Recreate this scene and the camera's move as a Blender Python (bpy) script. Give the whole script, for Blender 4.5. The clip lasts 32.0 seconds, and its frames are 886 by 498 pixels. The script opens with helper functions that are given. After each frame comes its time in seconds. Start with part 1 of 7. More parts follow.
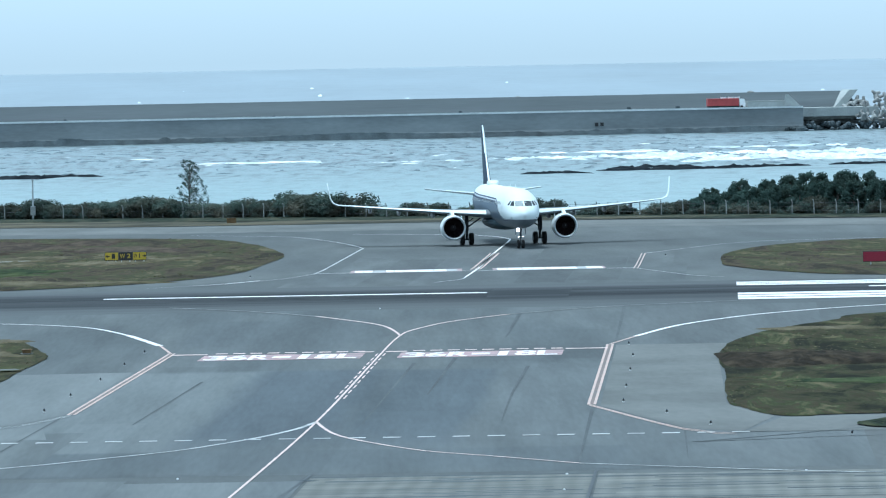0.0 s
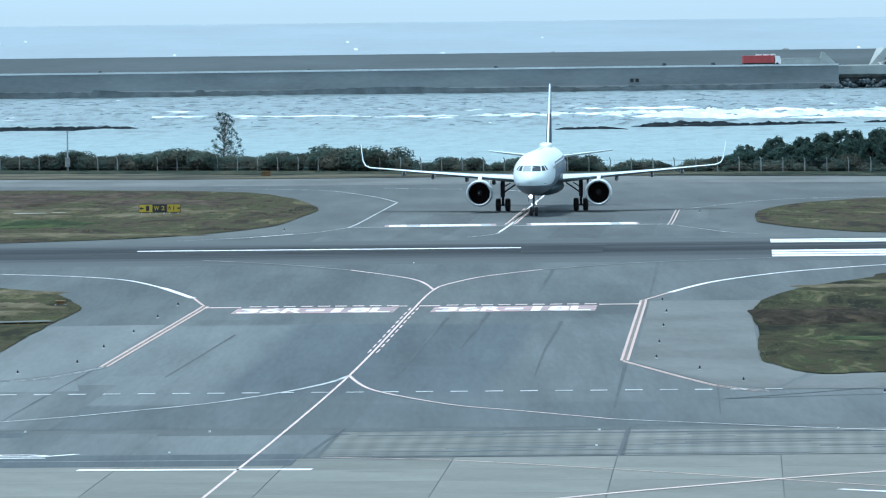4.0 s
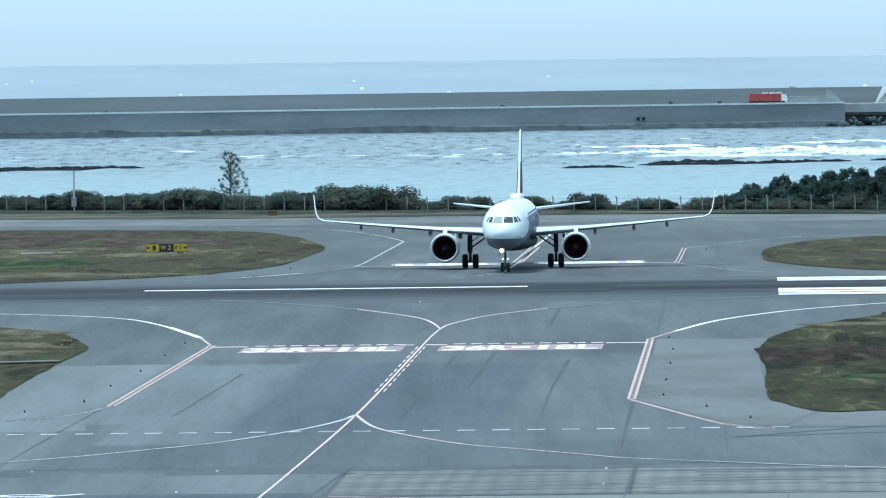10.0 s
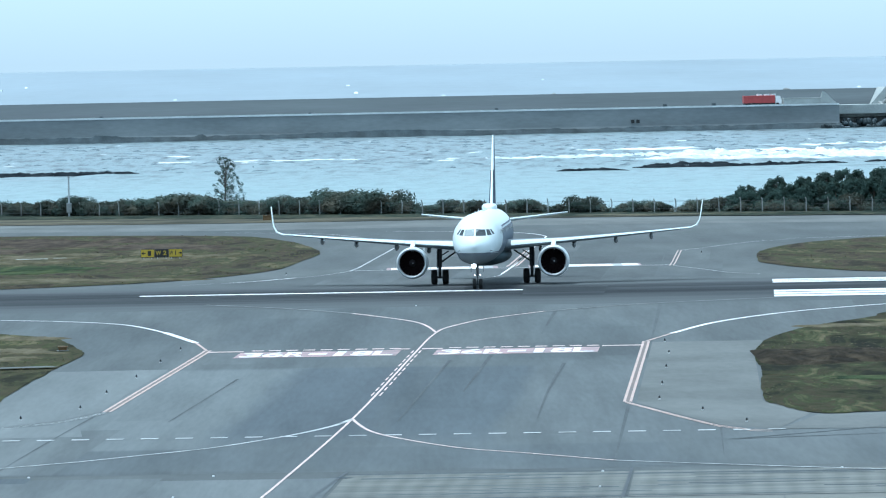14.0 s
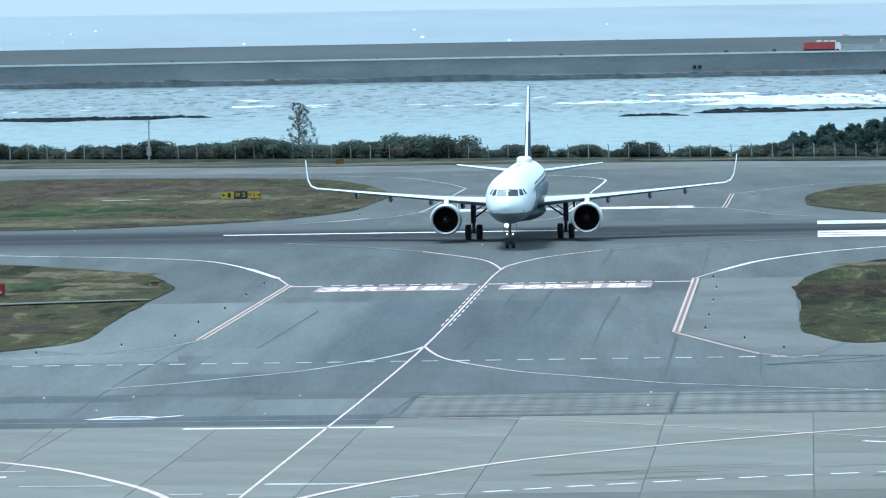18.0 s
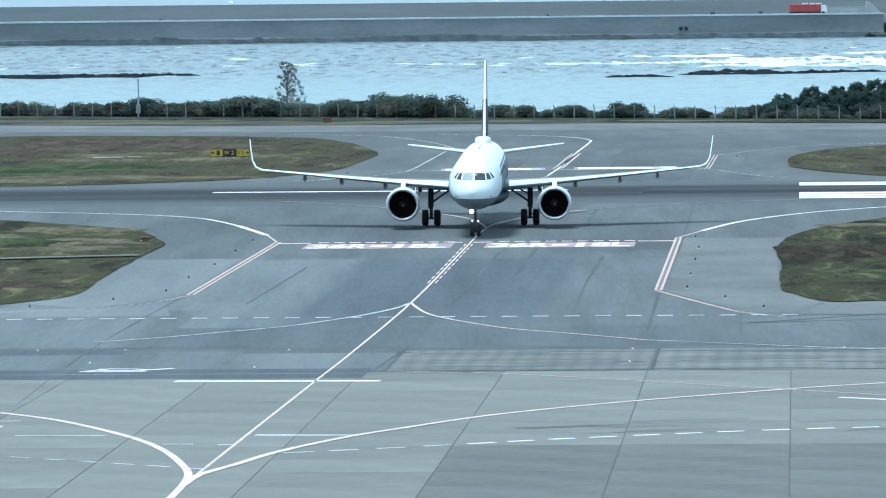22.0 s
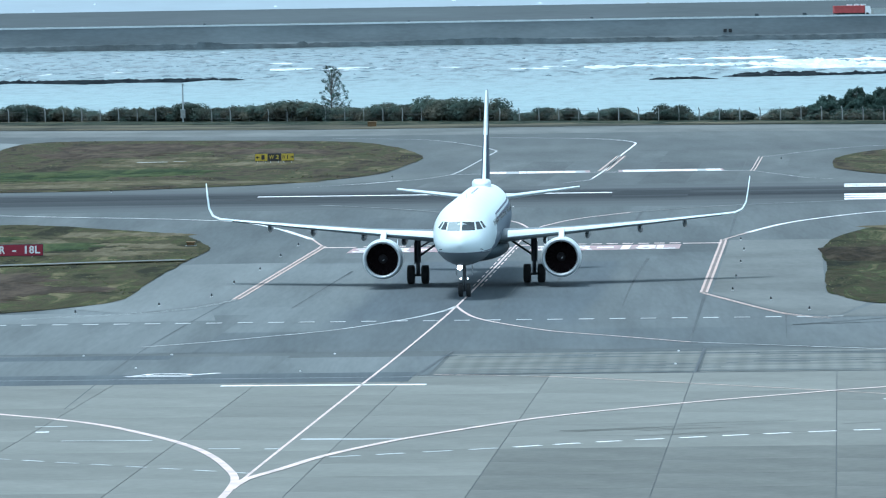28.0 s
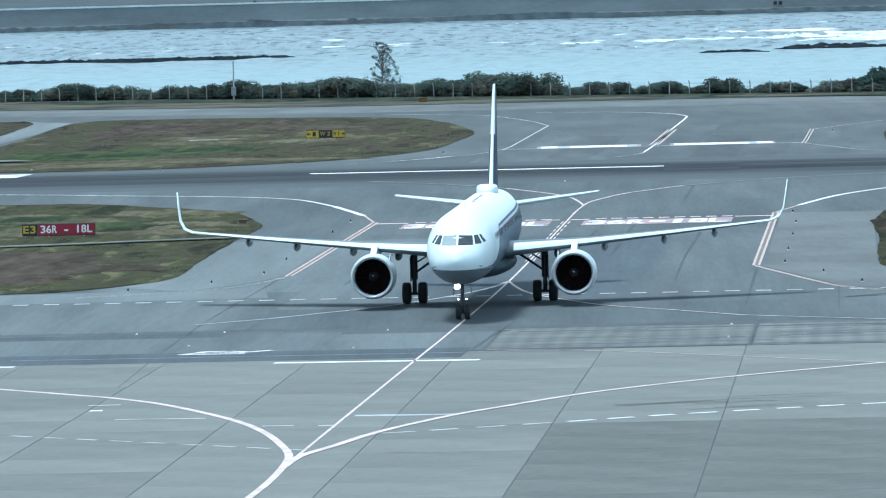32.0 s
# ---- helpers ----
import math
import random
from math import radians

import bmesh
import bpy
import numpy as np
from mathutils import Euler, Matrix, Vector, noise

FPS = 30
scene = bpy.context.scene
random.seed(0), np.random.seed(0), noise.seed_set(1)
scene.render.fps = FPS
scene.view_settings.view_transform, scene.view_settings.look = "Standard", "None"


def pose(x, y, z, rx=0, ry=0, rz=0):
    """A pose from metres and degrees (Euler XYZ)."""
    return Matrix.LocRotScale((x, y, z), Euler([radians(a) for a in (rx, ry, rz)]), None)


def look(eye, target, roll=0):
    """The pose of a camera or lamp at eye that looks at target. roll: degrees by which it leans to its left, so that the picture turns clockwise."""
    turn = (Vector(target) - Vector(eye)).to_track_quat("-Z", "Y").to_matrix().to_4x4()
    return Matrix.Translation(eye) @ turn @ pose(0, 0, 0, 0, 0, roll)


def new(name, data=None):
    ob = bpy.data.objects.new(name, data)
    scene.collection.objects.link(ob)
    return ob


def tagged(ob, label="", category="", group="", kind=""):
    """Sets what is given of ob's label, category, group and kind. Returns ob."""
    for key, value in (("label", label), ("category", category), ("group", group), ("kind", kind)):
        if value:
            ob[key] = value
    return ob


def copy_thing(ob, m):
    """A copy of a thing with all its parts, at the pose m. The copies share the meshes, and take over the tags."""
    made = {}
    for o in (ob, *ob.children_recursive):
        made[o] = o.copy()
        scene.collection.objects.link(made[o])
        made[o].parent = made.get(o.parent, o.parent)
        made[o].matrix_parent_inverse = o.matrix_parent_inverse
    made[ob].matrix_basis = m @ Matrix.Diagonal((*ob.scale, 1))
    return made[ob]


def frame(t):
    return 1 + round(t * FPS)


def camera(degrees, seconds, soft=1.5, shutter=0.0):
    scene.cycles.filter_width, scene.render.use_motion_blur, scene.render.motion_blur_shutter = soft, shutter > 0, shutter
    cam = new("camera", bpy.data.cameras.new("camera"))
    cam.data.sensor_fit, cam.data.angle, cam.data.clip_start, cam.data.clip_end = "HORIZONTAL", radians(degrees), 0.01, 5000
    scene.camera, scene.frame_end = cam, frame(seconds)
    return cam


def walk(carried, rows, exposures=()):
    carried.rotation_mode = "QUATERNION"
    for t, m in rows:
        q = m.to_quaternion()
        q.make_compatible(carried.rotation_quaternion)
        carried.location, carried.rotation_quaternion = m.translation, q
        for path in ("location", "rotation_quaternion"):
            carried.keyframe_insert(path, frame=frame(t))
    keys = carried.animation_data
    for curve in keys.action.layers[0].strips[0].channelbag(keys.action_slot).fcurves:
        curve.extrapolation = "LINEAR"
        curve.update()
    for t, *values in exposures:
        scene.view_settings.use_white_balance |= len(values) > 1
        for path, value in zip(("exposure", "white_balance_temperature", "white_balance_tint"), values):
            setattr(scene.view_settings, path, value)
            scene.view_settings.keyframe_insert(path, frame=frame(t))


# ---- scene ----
KELVIN, TINT = 5360, 0
EXPOSURES = [(0, 0.70), (2, 0.72), (3.5, 0.76), (6, 0.77), (9, 0.78), (10, 0.73), (11, 0.79), (12, 0.81), (13.5, 0.82), (15.5, 0.74), (16, 0.72), (18, 0.82), (21, 0.86), (24, 0.82), (25.5, 0.8), (28, 0.8), (30, 0.82), (32, 0.79)]
LENS = math.degrees(2 * math.atan(784 / 12400))


def aim(y, z, yaw, pitch, roll):
    """The camera's pose on the deck: metres, and degrees to the right, down and of lean."""
    a, p = radians(yaw), radians(pitch)
    way = Vector((math.sin(a) * math.cos(p), math.cos(a) * math.cos(p), -math.sin(p)))
    eye = Vector((0, y, z))
    return look(eye, eye + way * 50, roll)


cam = camera(LENS, 32.0, soft=1.15)
walk(cam, [
    (0.0, aim(19.42, 18.60, 0.316, 1.556, -1.086)),
    (0.5, aim(19.42, 18.60, 0.296, 1.589, -0.945)),
    (1.0, aim(19.42, 18.60, 0.239, 1.728, -0.877)),
    (1.5, aim(19.42, 18.60, 0.173, 1.806, -0.861)),
    (2.0, aim(19.42, 18.60, 0.113, 1.806, -0.734)),
    (2.5, aim(19.42, 18.60, 0.071, 1.817, -0.725)),
    (3.0, aim(19.42, 18.60, 0.063, 1.880, -0.675)),
    (3.5, aim(19.42, 18.60, 0.057, 1.945, -0.648)),
    (5.5, aim(19.42, 18.60, -0.134, 1.693, -0.509)),
    (6.0, aim(19.42, 18.60, -0.096, 1.633, -0.371)),
    (6.5, aim(19.42, 18.60, -0.027, 1.650, -0.381)),
    (7.0, aim(19.42, 18.60, 0.033, 1.700, -0.487)),
    (7.5, aim(19.42, 18.60, 0.055, 1.696, -0.537)),
    (8.0, aim(19.42, 18.60, 0.034, 1.661, -0.567)),
    (8.5, aim(19.42, 18.60, -0.000, 1.645, -0.618)),
    (9.0, aim(19.42, 18.60, 0.007, 1.613, -0.689)),
    (9.5, aim(19.42, 18.60, 0.003, 1.572, -0.768)),
    (10.0, aim(19.42, 18.60, -0.018, 1.604, -0.755)),
    (10.5, aim(19.42, 18.60, -0.092, 1.690, -0.804)),
    (11.0, aim(19.42, 18.60, -0.157, 1.876, -0.770)),
    (11.5, aim(19.42, 18.60, -0.175, 2.045, -0.805)),
    (12.0, aim(19.42, 18.60, -0.150, 2.060, -0.911)),
    (12.5, aim(19.42, 18.60, -0.082, 1.887, -1.020)),
    (13.0, aim(19.42, 18.60, 0.015, 1.718, -1.062)),
    (13.5, aim(19.42, 18.60, 0.065, 1.577, -1.047)),
    (15.5, aim(19.42, 18.60, -0.295, 1.569, -1.209)),
    (16.0, aim(19.42, 18.60, -0.374, 1.634, -1.115)),
    (16.5, aim(19.42, 18.60, -0.448, 1.764, -0.991)),
    (17.0, aim(19.42, 18.60, -0.485, 1.911, -0.989)),
    (17.1, aim(17.49, 18.65, -0.486, 1.914, -0.989)),
    (17.2, aim(13.63, 18.76, -0.493, 1.922, -0.988)),
    (17.3, aim(9.76, 18.86, -0.501, 1.934, -0.988)),
    (17.4, aim(5.90, 18.97, -0.508, 1.942, -0.987)),
    (17.5, aim(2.04, 19.07, -0.509, 1.944, -0.987)),
    (17.6, aim(-1.82, 19.17, -0.513, 1.949, -0.984)),
    (17.7, aim(-5.69, 19.28, -0.514, 1.973, -0.975)),
    (17.8, aim(-9.55, 19.38, -0.514, 2.002, -0.965)),
    (17.9, aim(-13.41, 19.49, -0.515, 2.027, -0.955)),
    (18.0, aim(-17.27, 19.59, -0.517, 2.032, -0.951)),
    (18.1, aim(-21.14, 19.70, -0.513, 2.059, -0.931)),
    (18.2, aim(-25.00, 19.80, -0.501, 2.127, -0.882)),
    (18.3, aim(-25.00, 19.80, -0.485, 2.210, -0.822)),
    (18.4, aim(-25.00, 19.80, -0.473, 2.280, -0.772)),
    (18.5, aim(-25.00, 19.80, -0.467, 2.308, -0.751)),
    (19.0, aim(-25.00, 19.80, -0.427, 2.595, -0.592)),
    (19.5, aim(-25.00, 19.80, -0.393, 2.594, -0.544)),
    (20.0, aim(-25.00, 19.80, -0.411, 2.383, -0.481)),
    (20.5, aim(-25.00, 19.80, -0.420, 2.280, -0.519)),
    (21.0, aim(-25.00, 19.80, -0.407, 2.365, -0.515)),
    (21.5, aim(-25.00, 19.80, -0.403, 2.414, -0.538)),
    (22.0, aim(-25.00, 19.80, -0.403, 2.366, -0.537)),
    (22.5, aim(-25.00, 19.80, -0.409, 2.366, -0.544)),
    (23.0, aim(-25.00, 19.80, -0.419, 2.423, -0.647)),
    (23.5, aim(-25.00, 19.80, -0.457, 2.451, -0.638)),
    (24.0, aim(-25.00, 19.80, -0.530, 2.421, -0.463)),
    (24.5, aim(-25.00, 19.80, -0.579, 2.381, -0.189)),
    (25.0, aim(-25.00, 19.80, -0.605, 2.406, -0.063)),
    (25.5, aim(-25.00, 19.80, -0.625, 2.458, -0.219)),
    (27.5, aim(-25.00, 19.80, -0.750, 2.427, -0.691)),
    (28.0, aim(-25.00, 19.80, -0.773, 2.334, -0.853)),
    (28.5, aim(-25.00, 19.80, -0.825, 2.294, -0.991)),
    (29.0, aim(-25.00, 19.80, -0.914, 2.290, -1.019)),
    (29.5, aim(-25.00, 19.80, -1.003, 2.279, -1.101)),
    (30.0, aim(-25.00, 19.80, -1.035, 2.285, -1.170)),
    (30.5, aim(-25.00, 19.80, -1.017, 2.323, -1.349)),
    (31.0, aim(-25.00, 19.80, -1.046, 2.383, -1.482)),
    (31.5, aim(-25.00, 19.80, -1.105, 2.444, -1.462)),
    (32.0, aim(-25.00, 19.80, -1.203, 2.527, -1.392)),
], exposures=[(t, e, KELVIN, TINT) for t, e in EXPOSURES])

# ---- light ----
world = bpy.data.worlds.new("sky")
scene.world = world
world.use_nodes = True
wn = world.node_tree
sky = wn.nodes.new("ShaderNodeTexSky")
sky.sky_type, sky.sun_disc = "NISHITA", False
SUN_EL, SUN_AZ = 76, 262     # degrees; azimuth clockwise from +Y
sky.sun_elevation, sky.sun_rotation = radians(SUN_EL), radians(SUN_AZ)
sky.air_density, sky.dust_density, sky.ozone_density = 1.0, 0.25, 1.5
# a bright veil of cloud over most of the blue, a little lighter overhead
dim = wn.nodes.new("ShaderNodeVectorMath")
dim.operation = "SCALE"
dim.inputs["Scale"].default_value = 0.05
wn.links.new(sky.outputs["Color"], dim.inputs[0])
coord = wn.nodes.new("ShaderNodeTexCoord")
axes = wn.nodes.new("ShaderNodeSeparateXYZ")
wn.links.new(coord.outputs["Generated"], axes.inputs[0])
lift = wn.nodes.new("ShaderNodeMapRange")
lift.inputs["From Max"].default_value = 0.014
lift.inputs["To Min"].default_value, lift.inputs["To Max"].default_value = 1.16, 1.42
wn.links.new(axes.outputs["Z"], lift.inputs["Value"])
cloud = wn.nodes.new("ShaderNodeVectorMath")
cloud.operation = "SCALE"
cloud.inputs[0].default_value = (0.323, 0.388, 0.436)
wn.links.new(lift.outputs["Result"], cloud.inputs["Scale"])
veil = wn.nodes.new("ShaderNodeMix")
veil.data_type = "RGBA"
veil.inputs["Factor"].default_value = 0.9
wn.links.new(dim.outputs["Vector"], veil.inputs["A"])
wn.links.new(cloud.outputs["Vector"], veil.inputs["B"])
wn.links.new(veil.outputs["Result"], wn.nodes["Background"].inputs["Color"])
sun = new("sun", bpy.data.lights.new("sun", "SUN"))
sun.data.energy, sun.data.angle, sun.data.color = 2.2, radians(15), (1.0, 0.97, 0.93)
se, sa = radians(SUN_EL), radians(SUN_AZ)
sun.matrix_world = look((0, 0, 0), (-math.sin(sa) * math.cos(se), -math.cos(sa) * math.cos(se), -math.sin(se)))
sun.location = (0, 0, 120)


# ---- materials ----
def mat(name, base, rough=0.6, metal=0.0, vary=0.12, scale=1.0, stretch=(1, 1, 1), bump=0.0, bump_scale=None, tone=0.0, spec=0.5, coat=0.0, second=None, mixat=(0.45, 0.6), mixscale=0.1, mixstretch=(1, 1, 1)):
    """A Principled material with noise at two scales; second: another colour mixed in by a broad noise; tone: change from piece to piece."""
    m = bpy.data.materials.new(name)
    m.use_nodes = True
    n, l = m.node_tree.nodes, m.node_tree.links
    b = n["Principled BSDF"]
    b.inputs["Roughness"].default_value, b.inputs["Metallic"].default_value = rough, metal
    b.inputs["Specular IOR Level"].default_value, b.inputs["Coat Weight"].default_value = spec, coat
    tc = n.new("ShaderNodeTexCoord")
    mp = n.new("ShaderNodeMapping")
    mp.inputs["Scale"].default_value = stretch
    l.new(tc.outputs["Object"], mp.inputs["Vector"])
    big = n.new("ShaderNodeTexNoise")
    big.inputs["Scale"].default_value, big.inputs["Detail"].default_value = scale, 5
    fine = n.new("ShaderNodeTexNoise")
    fine.inputs["Scale"].default_value, fine.inputs["Detail"].default_value = scale * 9, 4
    l.new(mp.outputs["Vector"], big.inputs["Vector"])
    l.new(mp.outputs["Vector"], fine.inputs["Vector"])
    add = n.new("ShaderNodeMath")
    add.operation = "MULTIPLY_ADD"
    l.new(fine.outputs["Fac"], add.inputs[0])
    add.inputs[1].default_value = 0.5
    l.new(big.outputs["Fac"], add.inputs[2])
    rng = n.new("ShaderNodeMapRange")
    rng.inputs["From Min"].default_value, rng.inputs["From Max"].default_value = 0.45, 1.05
    rng.inputs["To Min"].default_value, rng.inputs["To Max"].default_value = 1 - vary, 1 + vary
    l.new(add.outputs[0], rng.inputs["Value"])
    factor = rng.outputs["Result"]
    if tone:
        info = n.new("ShaderNodeObjectInfo")
        tr = n.new("ShaderNodeMapRange")
        tr.inputs["To Min"].default_value, tr.inputs["To Max"].default_value = 1 - tone, 1 + tone
        l.new(info.outputs["Random"], tr.inputs["Value"])
        mul = n.new("ShaderNodeMath")
        mul.operation = "MULTIPLY"
        l.new(factor, mul.inputs[0])
        l.new(tr.outputs["Result"], mul.inputs[1])
        factor = mul.outputs[0]
    colour = None
    if second:
        mp2 = n.new("ShaderNodeMapping")
        mp2.inputs["Scale"].default_value = mixstretch
        mp2.inputs["Location"].default_value = (3.1, 7.7, 1.3)
        l.new(tc.outputs["Object"], mp2.inputs["Vector"])
        wide = n.new("ShaderNodeTexNoise")
        wide.inputs["Scale"].default_value, wide.inputs["Detail"].default_value = mixscale, 6
        l.new(mp2.outputs["Vector"], wide.inputs["Vector"])
        r2 = n.new("ShaderNodeMapRange")
        r2.inputs["From Min"].default_value, r2.inputs["From Max"].default_value = mixat
        l.new(wide.outputs["Fac"], r2.inputs["Value"])
        mix = n.new("ShaderNodeMix")
        mix.data_type = "RGBA"
        mix.inputs["A"].default_value, mix.inputs["B"].default_value = (*base, 1), (*second, 1)
        l.new(r2.outputs["Result"], mix.inputs["Factor"])
        colour = mix.outputs["Result"]
    sc = n.new("ShaderNodeVectorMath")
    sc.operation = "SCALE"
    if colour:
        l.new(colour, sc.inputs[0])
    else:
        sc.inputs[0].default_value = base
    l.new(factor, sc.inputs["Scale"])
    l.new(sc.outputs["Vector"], b.inputs["Base Color"])
    if bump:
        bn = n.new("ShaderNodeBump")
        bn.inputs["Strength"].default_value, bn.inputs["Distance"].default_value = 1.0, bump
        if bump_scale:
            tx = n.new("ShaderNodeTexNoise")
            tx.inputs["Scale"].default_value, tx.inputs["Detail"].default_value = bump_scale, 6
            l.new(mp.outputs["Vector"], tx.inputs["Vector"])
            l.new(tx.outputs["Fac"], bn.inputs["Height"])
        else:
            l.new(add.outputs[0], bn.inputs["Height"])
        l.new(bn.outputs["Normal"], b.inputs["Normal"])
    return m


def glow(name, colour, strength):
    m = bpy.data.materials.new(name)
    m.use_nodes = True
    b = m.node_tree.nodes["Principled BSDF"]
    b.inputs["Base Color"].default_value = (*colour, 1)
    b.inputs["Emission Color"].default_value, b.inputs["Emission Strength"].default_value = (*colour, 1), strength
    return m


ASPHALT = mat("asphalt", (0.098, 0.106, 0.108), 0.9, vary=0.16, scale=0.35, stretch=(1, 0.12, 1), second=(0.117, 0.125, 0.125), mixscale=0.04, mixstretch=(1, 0.35, 1), bump=0.004, bump_scale=30, spec=0.06)
LANE = mat("taxiway asphalt", (0.099, 0.109, 0.113), 0.9, vary=0.2, scale=0.4, stretch=(1, 0.06, 1), tone=0.055, second=(0.119, 0.129, 0.131), mixscale=0.12, mixstretch=(1, 0.12, 1), bump=0.004, bump_scale=30, spec=0.06)
RUNWAY = mat("runway asphalt", (0.098, 0.106, 0.11), 0.9, vary=0.16, scale=0.25, stretch=(0.12, 1, 1), second=(0.098, 0.105, 0.108), mixscale=0.06, mixstretch=(0.15, 1, 1), bump=0.004, bump_scale=30, spec=0.05)
RUBBER = mat("tyre rubber film on asphalt", (0.027, 0.03, 0.033), 0.8, vary=0.35, scale=0.3, stretch=(0.06, 1, 1), second=(0.05, 0.054, 0.058), mixscale=0.12, mixstretch=(0.05, 1, 1), spec=0.1)
SHOULDER = mat("pale shoulder asphalt", (0.15, 0.157, 0.153), 0.95, vary=0.16, scale=0.25, stretch=(1, 0.2, 1), second=(0.126, 0.132, 0.129), mixscale=0.05, spec=0.06)
CONCRETE = mat("apron concrete", (0.196, 0.196, 0.177), 0.85, vary=0.16, scale=0.5, stretch=(0.5, 0.35, 1), tone=0.1, second=(0.16, 0.163, 0.15), mixscale=0.09, mixstretch=(0.6, 0.3, 1), mixat=(0.4, 0.66), bump=0.003, bump_scale=25, spec=0.12)
OLDCONCRETE = mat("stained apron concrete", (0.13, 0.131, 0.12), 0.85, vary=0.22, scale=0.5, stretch=(0.5, 0.4, 1), tone=0.06, second=(0.122, 0.125, 0.117), mixscale=0.2, mixstretch=(0.6, 0.3, 1), spec=0.12)
GROOVED = mat("grooved asphalt", (0.122, 0.128, 0.122), 0.9, vary=0.22, scale=1.2, stretch=(0.05, 1, 1), tone=0.08, second=(0.158, 0.161, 0.148), mixscale=0.9, mixstretch=(0.07, 1, 1), mixat=(0.38, 0.6), spec=0.1)
def woven(m, period):
    """Pale bars across the grooves, one every period metres, worn through in places."""
    n, l = m.node_tree.nodes, m.node_tree.links
    tc = n.new("ShaderNodeTexCoord")
    mp = n.new("ShaderNodeMapping")
    mp.inputs["Rotation"].default_value = (0, 0, radians(2.5))
    l.new(tc.outputs["Object"], mp.inputs["Vector"])
    wv = n.new("ShaderNodeTexWave")
    wv.inputs["Scale"].default_value = 0.314 / period
    wv.inputs["Distortion"].default_value, wv.inputs["Detail Scale"].default_value = 2.2, 0.4
    l.new(mp.outputs["Vector"], wv.inputs["Vector"])
    r = n.new("ShaderNodeMapRange")
    r.inputs["To Min"].default_value, r.inputs["To Max"].default_value = 0.93, 1.12
    l.new(wv.outputs["Fac"], r.inputs["Value"])
    sc = n.new("ShaderNodeVectorMath")
    sc.operation = "SCALE"
    base = n["Principled BSDF"].inputs["Base Color"]
    l.new(base.links[0].from_socket, sc.inputs[0])
    l.new(r.outputs["Result"], sc.inputs["Scale"])
    l.new(sc.outputs["Vector"], base)


woven(GROOVED, 1.07)
STAIN = mat("dark tyre stain", (0.088, 0.097, 0.102), 0.9, vary=0.25, scale=0.8, stretch=(1, 0.1, 1), second=(0.097, 0.106, 0.11), mixscale=0.3, mixstretch=(1, 0.1, 1), spec=0.06)
DARKLANE = mat("dark resurfaced asphalt", (0.088, 0.1, 0.109), 0.9, vary=0.2, scale=0.5, stretch=(1, 0.06, 1), tone=0.06, bump=0.004, bump_scale=30, spec=0.06)
PALELANE = mat("pale bleached asphalt", (0.172, 0.186, 0.187), 0.9, vary=0.16, scale=0.4, stretch=(1, 0.07, 1), tone=0.06, second=(0.15, 0.163, 0.165), mixscale=0.14, mixstretch=(1, 0.1, 1), bump=0.004, bump_scale=30, spec=0.06)
MIDLANE = mat("greying asphalt", (0.135, 0.147, 0.149), 0.9, vary=0.2, scale=0.4, stretch=(1, 0.06, 1), tone=0.08, second=(0.116, 0.127, 0.131), mixscale=0.2, mixstretch=(1, 0.08, 1), bump=0.004, bump_scale=30, spec=0.06)
JOINT = mat("joint sealant", (0.05, 0.056, 0.06), 0.7, vary=0.3, scale=1.0)
PAINT = mat("white road paint", (0.76, 0.75, 0.74), 0.6, vary=0.16, scale=1.2, second=(0.55, 0.54, 0.54), mixscale=0.8, mixat=(0.5, 0.72))
LINEPAINT = mat("pinkish white line paint", (0.64, 0.5, 0.46), 0.6, vary=0.15, scale=1.0, second=(0.5, 0.4, 0.37), mixscale=0.6)
WORN = mat("nearly worn-off paint", (0.21, 0.22, 0.22), 0.8, vary=0.3, scale=1.0, second=(0.15, 0.158, 0.158), mixscale=0.3, mixat=(0.4, 0.6))
FADED = mat("worn white road paint", (0.47, 0.48, 0.48), 0.7, vary=0.25, scale=1.0, second=(0.29, 0.3, 0.3), mixscale=0.5, mixat=(0.42, 0.62))
CREAM = mat("pinkish yellow taxi line paint", (0.5, 0.36, 0.31), 0.6, vary=0.15, scale=1.0, second=(0.42, 0.33, 0.29), mixscale=0.5)
BROWNPAINT = mat("dull brown road paint", (0.16, 0.125, 0.11), 0.8, vary=0.25, scale=0.8, second=(0.13, 0.115, 0.108), mixscale=0.4)
REDPAINT = mat("faded red road paint", (0.38, 0.25, 0.25), 0.7, vary=0.25, scale=0.8, second=(0.24, 0.19, 0.19), mixscale=0.5)
